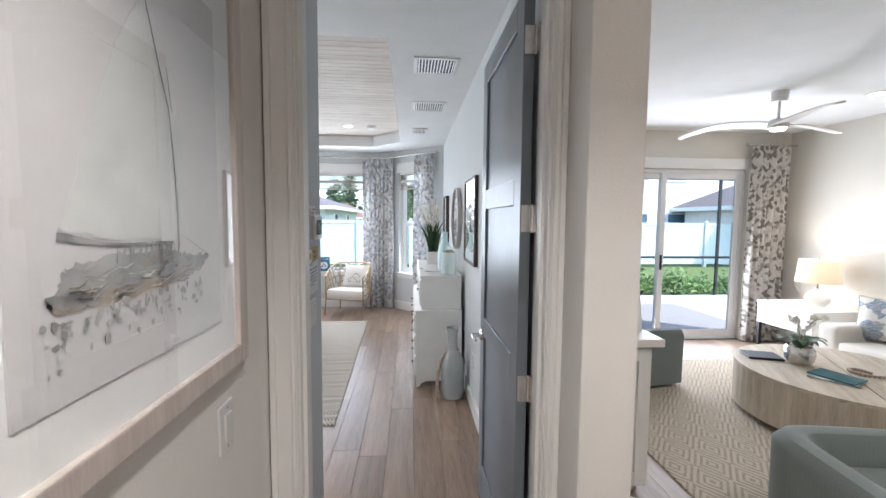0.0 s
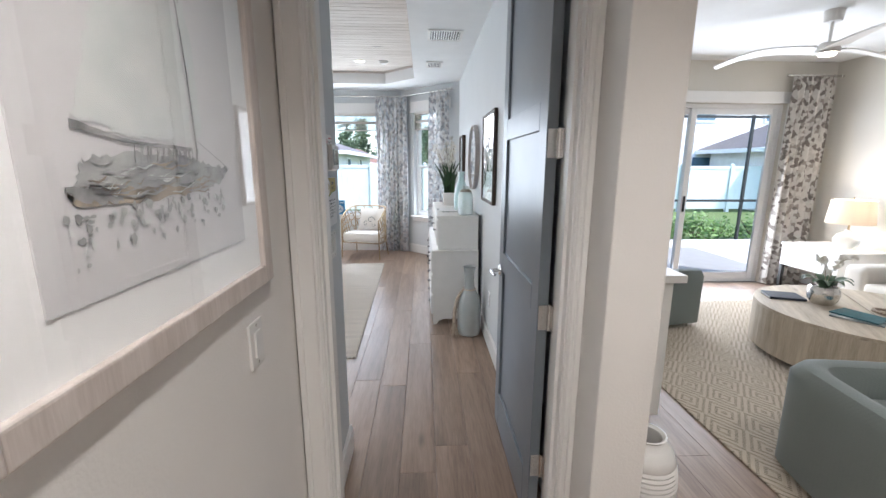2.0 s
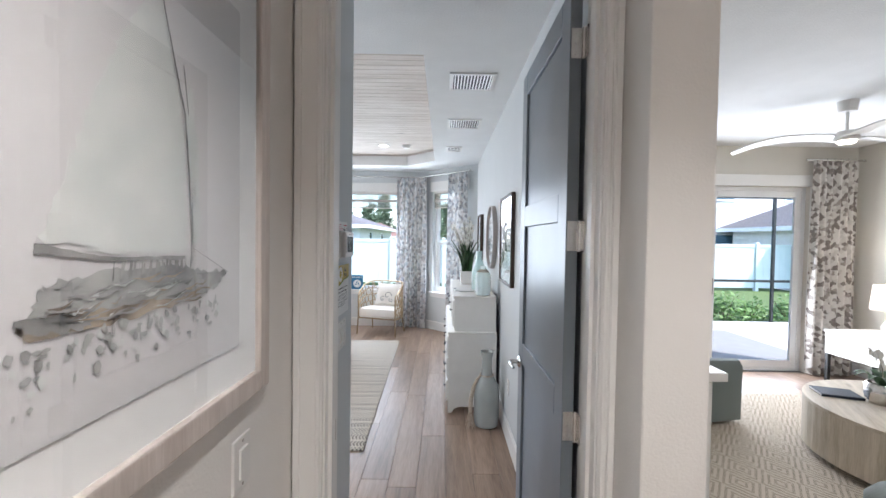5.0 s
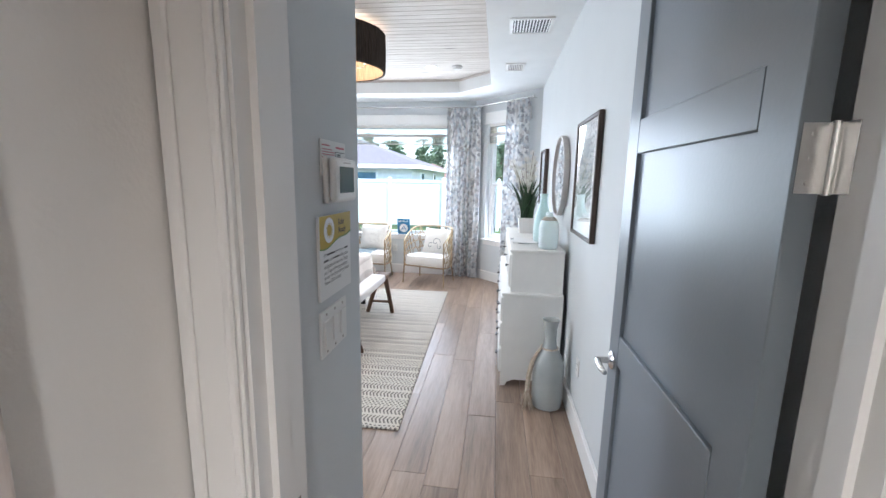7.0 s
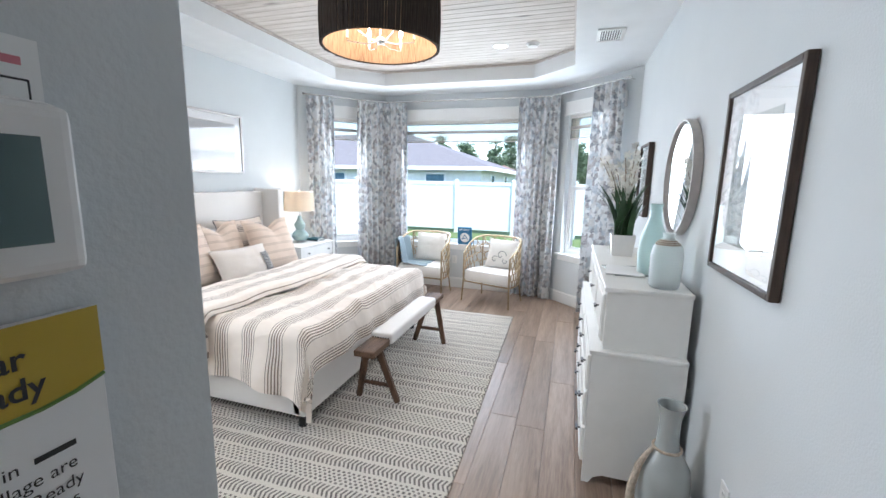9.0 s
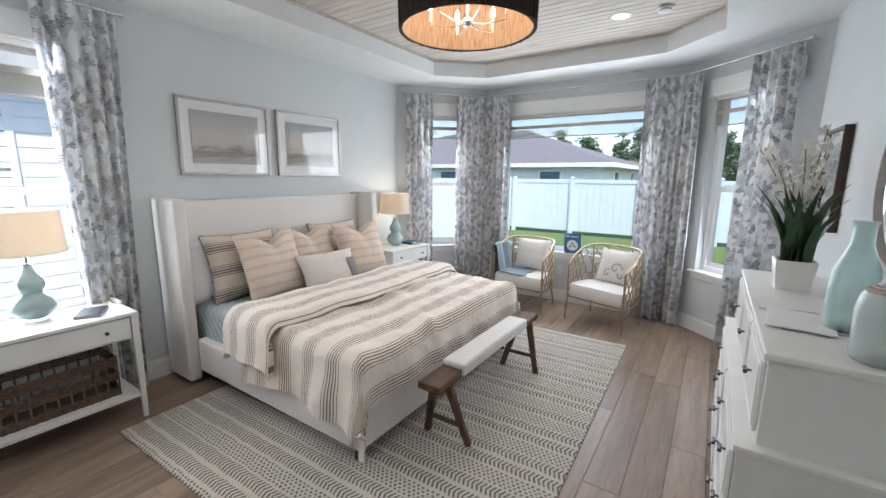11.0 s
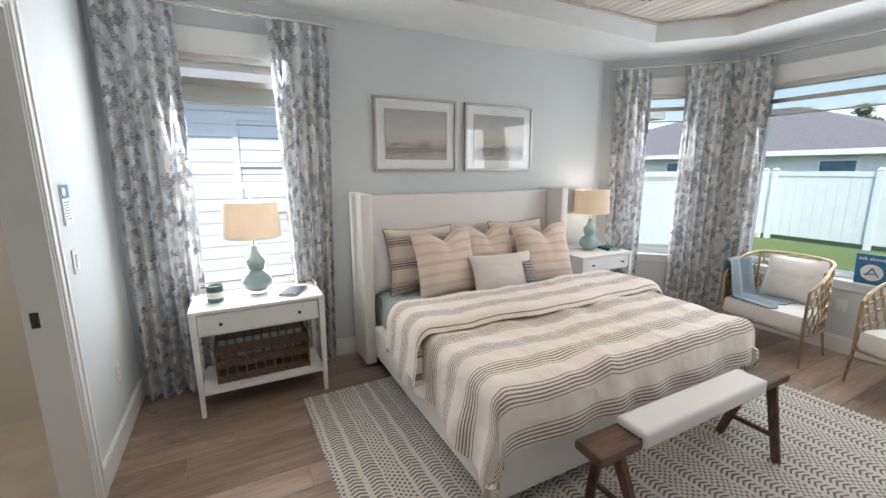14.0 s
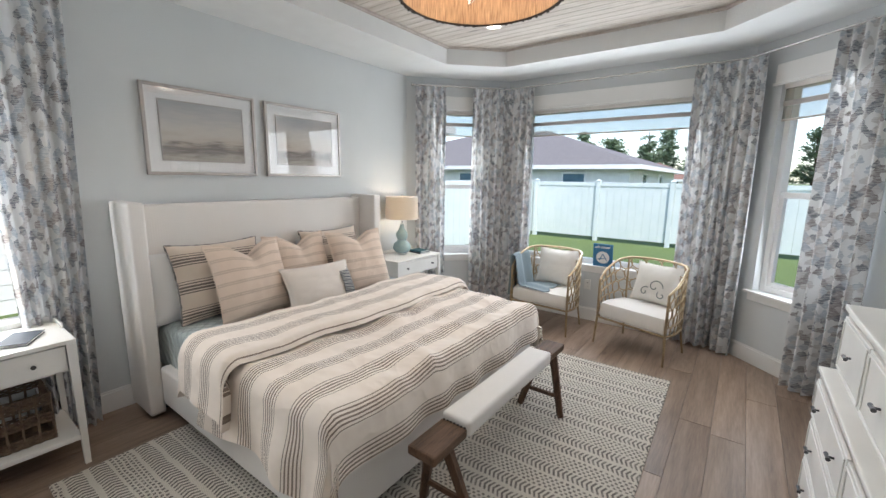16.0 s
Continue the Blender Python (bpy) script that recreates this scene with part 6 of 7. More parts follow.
def bottle(name, m, prof, material, label):
    ob = thing(name, m, label, "bottle")
    inn = [(max(0.002, r - 0.004), z) for r, z in prof[::-1]]
    inn[-1] = (max(0.002, inn[-1][0]), prof[0][1] + 0.006)
    part("body", lathe(bmesh.new(), [(0, prof[0][1])] + prof + inn + [(0, prof[0][1] + 0.006)], 28), material, ob, smooth=True)
    return ob


bottle("aqua_bottle", pose(0.33, 4.76, DT), [(0.055, 0), (0.068, 0.01), (0.072, 0.12), (0.066, 0.22), (0.045, 0.28), (0.032, 0.32), (0.030, 0.38), (0.036, 0.40)], AQUA, "tall frosted aqua glass bottle on the dresser")
mb = bottle("white_glass_bottle", pose(0.345, 4.46, DT), [(0.06, 0), (0.07, 0.01), (0.073, 0.16), (0.064, 0.205), (0.042, 0.232), (0.027, 0.245), (0.026, 0.262), (0.030, 0.272)], MILKY, "frosted white glass bottle with a cord collar")
for z in (0.218, 0.226, 0.234):
    part("cord_collar", tube(bmesh.new(), [((0.052 - (z - 0.218)) * math.cos(2 * math.pi * k / 24), (0.052 - (z - 0.218)) * math.sin(2 * math.pi * k / 24), z) for k in range(24)], 0.0055, 6, True), ROPE, mb)
MAG = mat("glossy_magazine_cover", (0.55, 0.58, 0.58), (0.15, 0.19, 0.20), 9, 0.25)
book("magazine", pose(0.21, 4.80, DT, 0, 0, 12), 0.20, 0.27, 0.006, MAG, "glossy magazine lying on the dresser", "magazines on the dresser")
book("magazine", pose(0.20, 4.77, DT + 0.0065, 0, 0, -6), 0.20, 0.26, 0.006, PAPER, "pale magazine lying on the dresser", "magazines on the dresser")

mr = thing("round_mirror", pose(0.496, 4.95, 1.612), "round mirror in a brushed silver rim", "mirror")
RM = 0.33
t = lathe(bmesh.new(), [(RM - 0.012, 0.0), (RM, 0.0), (RM, 0.045), (RM - 0.012, 0.045), (RM - 0.012, 0.0)], 64)
t.transform(pose(0, 0, 0, 0, -90, 0))
part("rim", t, SILVERFR, mr)
t = lathe(bmesh.new(), [(0, 0.010), (RM - 0.013, 0.010), (RM - 0.013, 0.026), (RM - 0.03, 0.030), (0, 0.030)], 64)
t.transform(pose(0, 0, 0, 0, -90, 0))
part("glass", t, MIRROR, mr)
framed("framed_abstract", pose(0.499, 3.98, 1.226, 0, 0, -90), 0.60, 0.72, 0.022, 0.032, DARKFRAME, 0.10, FOREST, "grey abstract print in a deep walnut frame", group="walnut framed prints")
framed("framed_abstract_small", pose(0.499, 6.25, 1.30, 0, 0, -90), 0.45, 0.62, 0.022, 0.045, DARKFRAME, 0.07, FOREST, "small print in a deep walnut frame", group="walnut framed prints")

vs_ = thing("floor_vase", pose(0.355, 4.10, 0) @ Matrix.Scale(1.08, 4), "tall grey glazed floor vase with a cord tassel", "vase")
pr = [(0.075, 0), (0.092, 0.01), (0.098, 0.06), (0.099, 0.26), (0.092, 0.32), (0.062, 0.375), (0.044, 0.41), (0.038, 0.46), (0.038, 0.53), (0.048, 0.575), (0.054, 0.59)]
part("body", lathe(bmesh.new(), [(0, 0)] + pr + [(0.048, 0.588), (0.040, 0.56), (0.032, 0.5), (0.03, 0.40), (0, 0.38)], 36), GREYGLAZE, vs_, "grey crackle-glazed body", True)
part("cord", tube(bmesh.new(), [(0.052 * math.cos(2 * math.pi * k / 20), 0.052 * math.sin(2 * math.pi * k / 20), 0.402) for k in range(20)], 0.006, 6, True), ROPE, vs_)
tas = part("tassel", tube(bmesh.new(), [(-0.05, -0.012, 0.40), (-0.075, -0.025, 0.375), (-0.105, -0.035, 0.32), (-0.125, -0.04, 0.22), (-0.13, -0.045, 0.12)], [0.007, 0.010, 0.014, 0.016, 0.015], 8), ROPE, vs_, "braided natural cord tassel", True)
rnd = random.Random(3)
t = bmesh.new()
for k in range(22):
    dx, dy = rnd.uniform(-0.014, 0.014), rnd.uniform(-0.014, 0.014)
    tube(t, [(-0.13 + dx * 0.5, -0.045 + dy * 0.5, 0.13), (-0.13 + dx * 1.6, -0.05 + dy * 1.6, 0.06), (-0.125 + dx * 3, -0.055 + dy * 3, 0.006)], 0.003, 4)
part("strands", t, ROPE, tas)


# ---- bay chairs ----
def loop_chair(m, label):
    """A barrel chair of brass rods: local y forward (negative is the back), x across."""
    ob = thing("barrel_chair", m, label, "chair", "brass chairs in the bay")
    W, D = 0.33, 0.54

    def rail(s, z):
        """A point round the U, s from 0 to 1."""
        if s < 0.28:
            f = s / 0.28
            return Vector((-W - 0.02 * math.sin(f * 3.14), D / 2 - f * 0.27, z))
        if s > 0.72:
            f = (1 - s) / 0.28
            return Vector((W + 0.02 * math.sin(f * 3.14), D / 2 - f * 0.27, z))
        a = math.pi * (s - 0.28) / 0.44
        return Vector((-W * math.cos(a), D / 2 - 0.27 - 0.25 * math.sin(a), z))

    def top(s):
        e = abs(2 * s - 1)
        return 0.84 - 0.20 * max(0.0, (e - 0.25) / 0.75) ** 1.3
    n = 40
    part("top_rail", tube(bmesh.new(), [rail(k / n, top(k / n)) for k in range(n + 1)], 0.012, 8), BRONZE, ob, smooth=True)
    part("bottom_rail", tube(bmesh.new(), [rail(k / n, 0.27) for k in range(n + 1)] + [Vector((-W, D / 2, 0.27))], 0.010, 8), BRONZE, ob, smooth=True)
    part("front_rail", tube(bmesh.new(), [(-W, D / 2, 0.27), (W, D / 2, 0.27)], 0.010, 8), BRONZE, ob)
    for s in (0.0, 1.0):
        p = rail(s, 0)
        part("leg", tube(bmesh.new(), [(p.x * 1.04, p.y + 0.015, 0), (p.x, p.y, 0.27), (p.x, p.y, top(s))], [0.009, 0.012, 0.012], 8), BRONZE, ob, smooth=True)
    for s in (0.36, 0.64):
        p = rail(s, 0)
        part("leg", tube(bmesh.new(), [(p.x * 1.08, p.y - 0.05, 0), (p.x, p.y, 0.27), (p.x, p.y, top(s))], [0.009, 0.011, 0.010], 8), BRONZE, ob, smooth=True)
    cols = 16
    for c in range(cols):
        for r in range(5):
            s0 = (c + 0.5 + 0.5 * (r % 2)) / cols
            if s0 > 0.985:
                continue
            hh = (top(s0) - 0.27) / 5
            zc = 0.27 + hh * (r + 0.5)
            pts = []
            for k in range(14):
                a = 2 * math.pi * k / 14
                s = min(1.0, max(0.0, s0 + 0.034 * math.cos(a) + 0.006 * math.sin(a)))
                pts.append(rail(s, zc + hh * 0.54 * math.sin(a)))
            part("leaf_loop", tube(bmesh.new(), pts, 0.0062, 5, True), BRONZE, ob)
    t = bmesh.new()
    ring = [Vector((rail(k / 24, 0).x * 0.94, rail(k / 24, 0).y * 0.95 + 0.012, 0)) for k in range(25)]
    loops = []
    for z, sc in ((0.285, 0.97), (0.30, 1.0), (0.395, 1.0), (0.42, 0.965), (0.425, 0.9)):
        loops.append([t.verts.new((p.x * sc, p.y * sc, z)) for p in ring])
    for A, B in zip(loops, loops[1:]):
        for k in range(len(A)):
            t.faces.new((A[k], A[(k + 1) % len(A)], B[(k + 1) % len(A)], B[k]))
    t.faces.new(loops[0][::-1]), t.faces.new(loops[-1])
    part("seat_cushion", t, CUSHION, ob, "cream seat cushion", True)
    return ob


ang1 = math.degrees(math.atan2(-0.954, -0.30)) - 90
c1 = loop_chair(pose(-1.02, 7.50, 0, 0, 0, ang1), "brass barrel chair with leaf-loop sides and cream seat")
c2 = copy_thing(c1, pose(-2.02, 7.58, 0, 0, 0, 176))
tagged(c2, "brass barrel chair with a blue throw over its arm")
cp = pillow("chair_pillow", pose(-0.99, 7.60, 0.425, -20, 0, ang1 - 180), 0.44, 0.40, 0.15, CUSHION, "white scatter pillow with a scroll motif", "pillows on the chairs", seed=11)
for k, (cx, cz, r) in enumerate(((0.03, 0.16, 0.075), (-0.06, 0.10, 0.05), (0.10, 0.09, 0.045))):
    pts = [(cx + r * (1 - f) * math.cos(7 * f + k), -0.079 + 0.03 * ((cx + r * (1 - f) * math.cos(7 * f + k)) / 0.2) ** 2 + 0.03 * ((cz - 0.2) / 0.2) ** 2, cz + r * (1 - f) * math.sin(7 * f + k)) for f in [q / 20 * 0.85 for q in range(21)]]
    part("scroll_motif", tube(bmesh.new(), pts, 0.005, 5), SAGE, cp)
pillow("chair_pillow", pose(-2.01, 7.69, 0.425, -16, 0, 0), 0.46, 0.42, 0.16, CUSHION, "plain cream scatter pillow on a chair", "pillows on the chairs", seed=12)


def throw_fn(u, v):
    a = u * 1.15
    x = -2.37 + 0.02 * math.sin(v * 9) + (0.10 * (v - 0.5)) * 0.3
    if a < 0.45:
        o, z = -0.035 - 0.02 * (0.45 - a), 0.76 - (0.45 - a)
    elif a < 0.53:
        f = (a - 0.45) / 0.08 * math.pi
        o, z = -0.035 * math.cos(f), 0.76 + 0.03 * math.sin(f)
    elif a < 0.85:
        o, z = 0.035 + (a - 0.53) * 0.25, 0.76 - (a - 0.53)
    else:
        o, z = 0.115 + (a - 0.85), 0.44 + 0.0 * a
    return x + o + 0.012 * math.sin(v * 14 + a * 5), 7.36 + 0.30 * v - 0.10 * max(0, a - 0.6) * (1 - v), z + 0.008 * math.sin(v * 11 + a * 9)


thw = thing("throw_blanket", pose(0, 0, 0), "blue-grey knitted throw draped over a chair arm", "blanket")
part("knit", sheet_grid(throw_fn, 40, 16, 0.008), THROW, thw, smooth=True)

sg = thing("window_sign", pose(-1.56, 7.935, WZ0, 8, 0, 0), "small blue and white sign standing in the window", "sign")
part("board", box(-0.105, 0.105, -0.002, 0.002, 0, 0.26), BLUEINK, sg)
part("white_disc", lathe(bmesh.new(), [(0, 0), (0.07, 0), (0.07, 0.001), (0, 0.001)], 28), PAPER, sg).matrix_local = pose(0, -0.0024, 0.105, 90)
for p, q in (((-0.035, 0.075), (0.0, 0.145)), ((0.0, 0.145), (0.045, 0.07)), ((-0.05, 0.085), (0.02, 0.095))):
    part("emblem_stroke", tube(bmesh.new(), [(p[0], -0.004, p[1]), (q[0], -0.004, q[1])], 0.005, 5), BLUEINK, sg)
letters("ask about", 0.042, PAPER, sg, pose(-0.088, -0.0026, 0.21, 90), bold=0.0006)


# ---- living room ----
sl = thing("door_2", pose(0, 0, 0), "white sliding glass door to the patio", "door")
sl["kind"] = "structure"
SX0, SX1, SZ = 2.33, 4.45, 2.29
t = bmesh.new()
for a, b, c, d in ((SX0, SX0 + 0.05, 0, SZ), (SX1 - 0.05, SX1, 0, SZ), (SX0 + 0.05, SX1 - 0.05, SZ - 0.05, SZ), (SX0 + 0.05, SX1 - 0.05, 0.0, 0.035)):
    bx(t, a, b, 5.70, 5.80, c, d, 0.004, 1)
part("frame", t, VINYL, sl)
for a, b, y in ((SX0 + 0.05, 3.36, 5.765), (3.28, SX1 - 0.05, 5.725)):
    t = bmesh.new()
    for c, d, e, f in ((a, a + 0.075, 0.035, SZ - 0.05), (b - 0.075, b, 0.035, SZ - 0.05), (a + 0.075, b - 0.075, 0.035, 0.13), (a + 0.075, b - 0.075, SZ - 0.125, SZ - 0.05)):
        bx(t, c, d, y - 0.018, y + 0.018, e, f, 0.004, 1)
    lf = part("sliding_leaf", t, VINYL, sl)
    g = part("pane", box(a + 0.075, b - 0.075, y - 0.003, y + 0.003, 0.13, SZ - 0.125), GLASS, lf)
    g.visible_shadow = False
part("handle", box(3.30, 3.325, 5.69, 5.706, 0.95, 1.15, 0.004), BLACK, sl)
bm = bmesh.new()
strip(bm, (5.03, 5.65), (0.655, 5.65), 0.018, SZ + 0.003, SZ + 0.14, 0.50, 2.78)
strip(bm, (5.03, 5.65), (0.655, 5.65), 0.018, 0.0, SZ, 0.50, 0.578)
solid("trim_slider", bm, TRIM, "white trim round the sliding door", "trim", kind="structure")
curtain([(4.93, 5.54), (4.40, 5.54)], 0.012, 2.585, LCURT, "brown and white basket-print curtain panel", "living room curtains", name="living_curtain")
lr = rod("living_curtain_rod", [(4.97, 5.54, 2.597), (4.33, 5.54, 2.597)], "short nickel curtain rod by the slider", 0.012)
part("bracket", tube(bmesh.new(), [(4.60, 5.65, 2.597), (4.60, 5.54, 2.597)], 0.006, 6), CHROME, lr)

lg = thing("living_rug", pose(3.25, 2.95, 0), "jute rug with a brown diamond weave", "rug")
part("weave", box(-1.64, 1.62, -1.95, 1.95, 0, 0.012, 0.004, 1), LRUG, lg)

ct = thing("coffee_table", pose(3.42, 3.42, 0.012), "round two-part coffee table in limed oak", "coffee table")
RC = 0.72
for s, nm in ((1, 0), (-1, 1)):
    t = bmesh.new()
    seg = 28
    arc = [(RC * math.cos(math.pi * k / seg), s * (RC * math.sin(math.pi * k / seg) + 0.006)) for k in range(seg + 1)]
    a = [t.verts.new((x, y, 0.05)) for x, y in arc]
    b = [t.verts.new((x, y, 0.385)) for x, y in arc]
    for k in range(len(arc)):
        t.faces.new((a[k], a[(k + 1) % len(arc)], b[(k + 1) % len(arc)], b[k]))
    t.faces.new(a), t.faces.new(b)
    part("half_drum", t, PALEOAK, ct).matrix_local = pose(0, 0, 0, 0, 0, 60)
    t = bmesh.new()
    a = [t.verts.new((x * 1.004, y * 1.004, 0.386)) for x, y in arc]
    b = [t.verts.new((x * 1.004, y * 1.004, 0.41)) for x, y in arc]
    for k in range(len(arc)):
        t.faces.new((a[k], a[(k + 1) % len(arc)], b[(k + 1) % len(arc)], b[k]))
    t.faces.new(a), t.faces.new(b)
    part("half_top", t, PALETOP, ct).matrix_local = pose(0, 0, 0, 0, 0, 60)
for k in range(6):
    a = 2 * math.pi * k / 6 + 0.2
    part("foot", box(-0.05, 0.05, -0.03, 0.03, 0, 0.06), PALEOAK, ct).matrix_local = pose(0.58 * math.cos(a), 0.58 * math.sin(a), 0, 0, 0, math.degrees(a) + 90)

CT = 0.423
po = thing("silver_pot_orchid", pose(3.22, 3.62, CT), "white orchid in a dimpled silver pot", "plant")
t = lathe(bmesh.new(), [(0, 0), (0.07, 0), (0.092, 0.03), (0.105, 0.08), (0.10, 0.13), (0.09, 0.15), (0.082, 0.15), (0.08, 0.11), (0, 0.11)], 28)
for i, v in enumerate(t.verts):
    if 0.02 < v.co.z < 0.14 and v.co.xy.length > 0.085:
        v.co.xy *= 1 + 0.04 * math.sin(i * 2.4)
part("pot", t, CHROME, po, "dimpled silver pot", True)
rnd = random.Random(8)
for k in range(9):
    an, ln = 2 * math.pi * k / 9 + rnd.uniform(-0.3, 0.3), rnd.uniform(0.13, 0.19)
    c_, s_ = math.cos(an), math.sin(an)
    def oleaf(u, v):
        w = 0.03 * math.sin(math.pi * min(1, 0.1 + 0.9 * u)) ** 0.7
        return c_ * (0.02 + ln * u) - s_ * (v - 0.5) * 2 * w, s_ * (0.02 + ln * u) + c_ * (v - 0.5) * 2 * w, 0.13 + 0.09 * math.sin(u * 2.4) + 0.01 * abs(v - 0.5)
    part("leaf", sheet_grid(oleaf, 8, 2, 0.002), LEAF, po, smooth=True)
for k in range(2):
    pts = [(0.05 * f * (1 - 2 * k) + 0.10 * f ** 3 * (1 - 2 * k), -0.03 * f, 0.12 + 0.36 * f - 0.10 * f ** 4) for f in [q / 8 for q in range(9)]]
    st = part("flower_stem", tube(bmesh.new(), pts, 0.003, 5), TWIG, po)
    t = bmesh.new()
    for q in range(6):
        p = Vector(pts[3 + q % 6]) + Vector((rnd.uniform(-0.02, 0.02), rnd.uniform(-0.03, 0.03), 0.01))
        for g in range(5):
            e = Vector((math.cos(g * 1.256) * 0.035, rnd.uniform(-0.02, 0.02), math.sin(g * 1.256) * 0.035))
            w = Vector((-e.z, 0.01, e.x)) * 0.45
            t.faces.new([t.verts.new(p), t.verts.new(p + e * 0.55 + w), t.verts.new(p + e), t.verts.new(p + e * 0.55 - w)])
    part("blossoms", t, PETAL, st, "large white orchid blossoms")
book("coffee_magazine", pose(3.17, 3.28, CT, 0, 0, 34), 0.22, 0.29, 0.012, MAG, "stack of glossy magazines on the coffee table", "coffee table magazines")
book("coffee_magazine", pose(3.19, 3.29, CT + 0.0125, 0, 0, 20), 0.21, 0.28, 0.010, TEAL, "glossy magazine on a stack", "coffee table magazines")
book("coffee_book", pose(3.05, 3.80, CT, 0, 0, 70), 0.2, 0.26, 0.02, NAVY, "dark book near the orchid", "coffee table magazines")
bd = thing("bead_garland", pose(3.45, 3.35, CT), "string of pale wooden beads with a tassel", "ornament")
for k in range(22):
    a = k * 0.24
    part("bead", lathe(bmesh.new(), [(0, 0), (0.010, 0.003), (0.014, 0.013), (0.010, 0.023), (0, 0.026)], 10), ROPE, bd, smooth=True).matrix_local = pose(0.10 * math.cos(a) + 0.006 * k, 0.09 * math.sin(a), 0)


def tub_chair(m, label):
    """A swivel tub chair; local y is forward."""
    ob = thing("swivel_chair", m, label, "armchair", "grey-green swivel chairs")
    def ring(s, off):
        W, D = 0.41 - off, 0.40 - off
        if s < 0.27:
            f = s / 0.27
            return Vector((-W, 0.40 - f * 0.42, 0))
        if s > 0.73:
            f = (1 - s) / 0.27
            return Vector((W, 0.40 - f * 0.42, 0))
        a = math.pi * (s - 0.27) / 0.46
        c_, s_ = math.cos(a), math.sin(a)
        return Vector((-W * math.copysign(abs(c_) ** 0.34, c_), -0.02 - D * max(0.0, s_) ** 0.34, 0))
    n = 44
    def ht(s):
        e = abs(2 * s - 1)
        return 0.575 - 0.02 * max(0.0, (e - 0.30) / 0.70) ** 1.4
    t = bmesh.new()
    prev = None
    for k in range(n + 1):
        s = k / n
        o, i_ = ring(s, 0.0), ring(s, 0.13)
        z = ht(s)
        row = [o + Vector((0, 0, 0.03)), o * 1.01 + Vector((0, 0, z - 0.06)), o.lerp(i_, 0.2) + Vector((0, 0, z - 0.012)), o.lerp(i_, 0.5) + Vector((0, 0, z)), o.lerp(i_, 0.8) + Vector((0, 0, z - 0.012)), i_ + Vector((0, 0, z - 0.06)), i_ + Vector((0, 0, 0.30)), i_ + Vector((0, 0, 0.03))]
        row = [t.verts.new(p) for p in row]
        if prev:
            for a in range(len(row)):
                t.faces.new((prev[a], prev[(a + 1) % len(row)], row[(a + 1) % len(row)], row[a]))
        else:
            t.faces.new(row)
        prev = row
    t.faces.new(prev[::-1])
    part("shell", t, SAGE, ob, smooth=True)
    part("seat_base", box(-0.28, 0.28, -0.30, 0.39, 0.03, 0.30, 0.02, 3), SAGE, ob, smooth=True)
    part("seat_cushion", box(-0.275, 0.275, -0.27, 0.41, 0.302, 0.43, 0.045, 4), SAGE, ob, smooth=True)
    part("swivel_plinth", lathe(bmesh.new(), [(0, 0), (0.27, 0), (0.27, 0.03), (0, 0.03)], 24), BLACK, ob)
    return ob


tub_chair(pose(2.12, 4.50, 0.012, 0, 0, -78), "grey-green upholstered swivel chair beside a console")
tub_chair(pose(2.123, 1.974, 0.012, 0, 0, -98), "grey-green upholstered swivel chair on a jute rug")

sf = thing("sofa", pose(4.48, 3.05, 0), "ivory upholstered sofa against the wall", "sofa")
part("base", box(-0.40, 0.46, -1.05, 1.05, 0.10, 0.32, 0.02, 2), SOFA, sf, smooth=True)
part("back", box(0.24, 0.48, -1.05, 1.05, 0.321, 0.84, 0.06, 4), SOFA, sf, smooth=True)
for s in (-1, 1):
    part("arm", box(-0.40, 0.46, s * 1.12 - 0.10, s * 1.12 + 0.10, 0.10, 0.60, 0.06, 4), SOFA, sf, smooth=True)
    part("seat_cushion", box(-0.42, 0.235, s * 0.505 - 0.50, s * 0.505 + 0.50, 0.322, 0.46, 0.05, 4), SOFA, sf, smooth=True)
    part("back_cushion", box(0.06, 0.26, s * 0.505 - 0.49, s * 0.505 + 0.49, 0.462, 0.86, 0.08, 4), SOFA, sf, smooth=True)
    for x in (-0.34, 0.40):
        part("leg", tube(bmesh.new(), [(x, s * 1.1, 0.0), (x, s * 1.1, 0.105)], [0.018, 0.026], 8), BLACK, sf)
BLUEP = print_cloth("blue_wave_print", [(0.0, (0.70, 0.68, 0.64)), (0.4, (0.16, 0.22, 0.30)), (0.7, (0.55, 0.52, 0.46)), (0.85, (0.25, 0.28, 0.30))], (16, 16), True, 0.0)
pillow("sofa_pillow", pose(4.44, 3.95, 0.46, -18, 0, -62), 0.46, 0.44, 0.17, BLUEP, "blue and cream wave-print sofa pillow", "pillows on the sofa", seed=14)
pillow("sofa_pillow", pose(4.46, 3.55, 0.46, -18, 0, -84), 0.46, 0.44, 0.17, BLUEP, "blue and cream wave-print sofa pillow", "pillows on the sofa", seed=15)

st_ = thing("side_table", pose(4.62, 4.90, 0), "white side table with a solid drum body", "side table")
part("top", box(-0.30, 0.30, -0.36, 0.36, 0.60, 0.63, 0.006), WHITE, st_)
part("case", box(-0.29, 0.29, -0.35, 0.35, 0.36, 0.60, 0.004), WHITE, st_)
for x in (-0.27, 0.27):
    for y in (-0.33, 0.33):
        part("leg", box(x - 0.018, x + 0.018, y - 0.018, y + 0.018, 0, 0.36, 0.002, 1), BLACK, st_)
ll = thing("glass_table_lamp", pose(4.69, 4.85, 0.6305), "clear glass table lamp with a cream shade, lit", "lamp")
part("glass_base", lathe(bmesh.new(), [(0, 0), (0.07, 0), (0.115, 0.05), (0.12, 0.10), (0.09, 0.16), (0.03, 0.19), (0.025, 0.21), (0, 0.21)], 28), MILKY, ll, smooth=True)
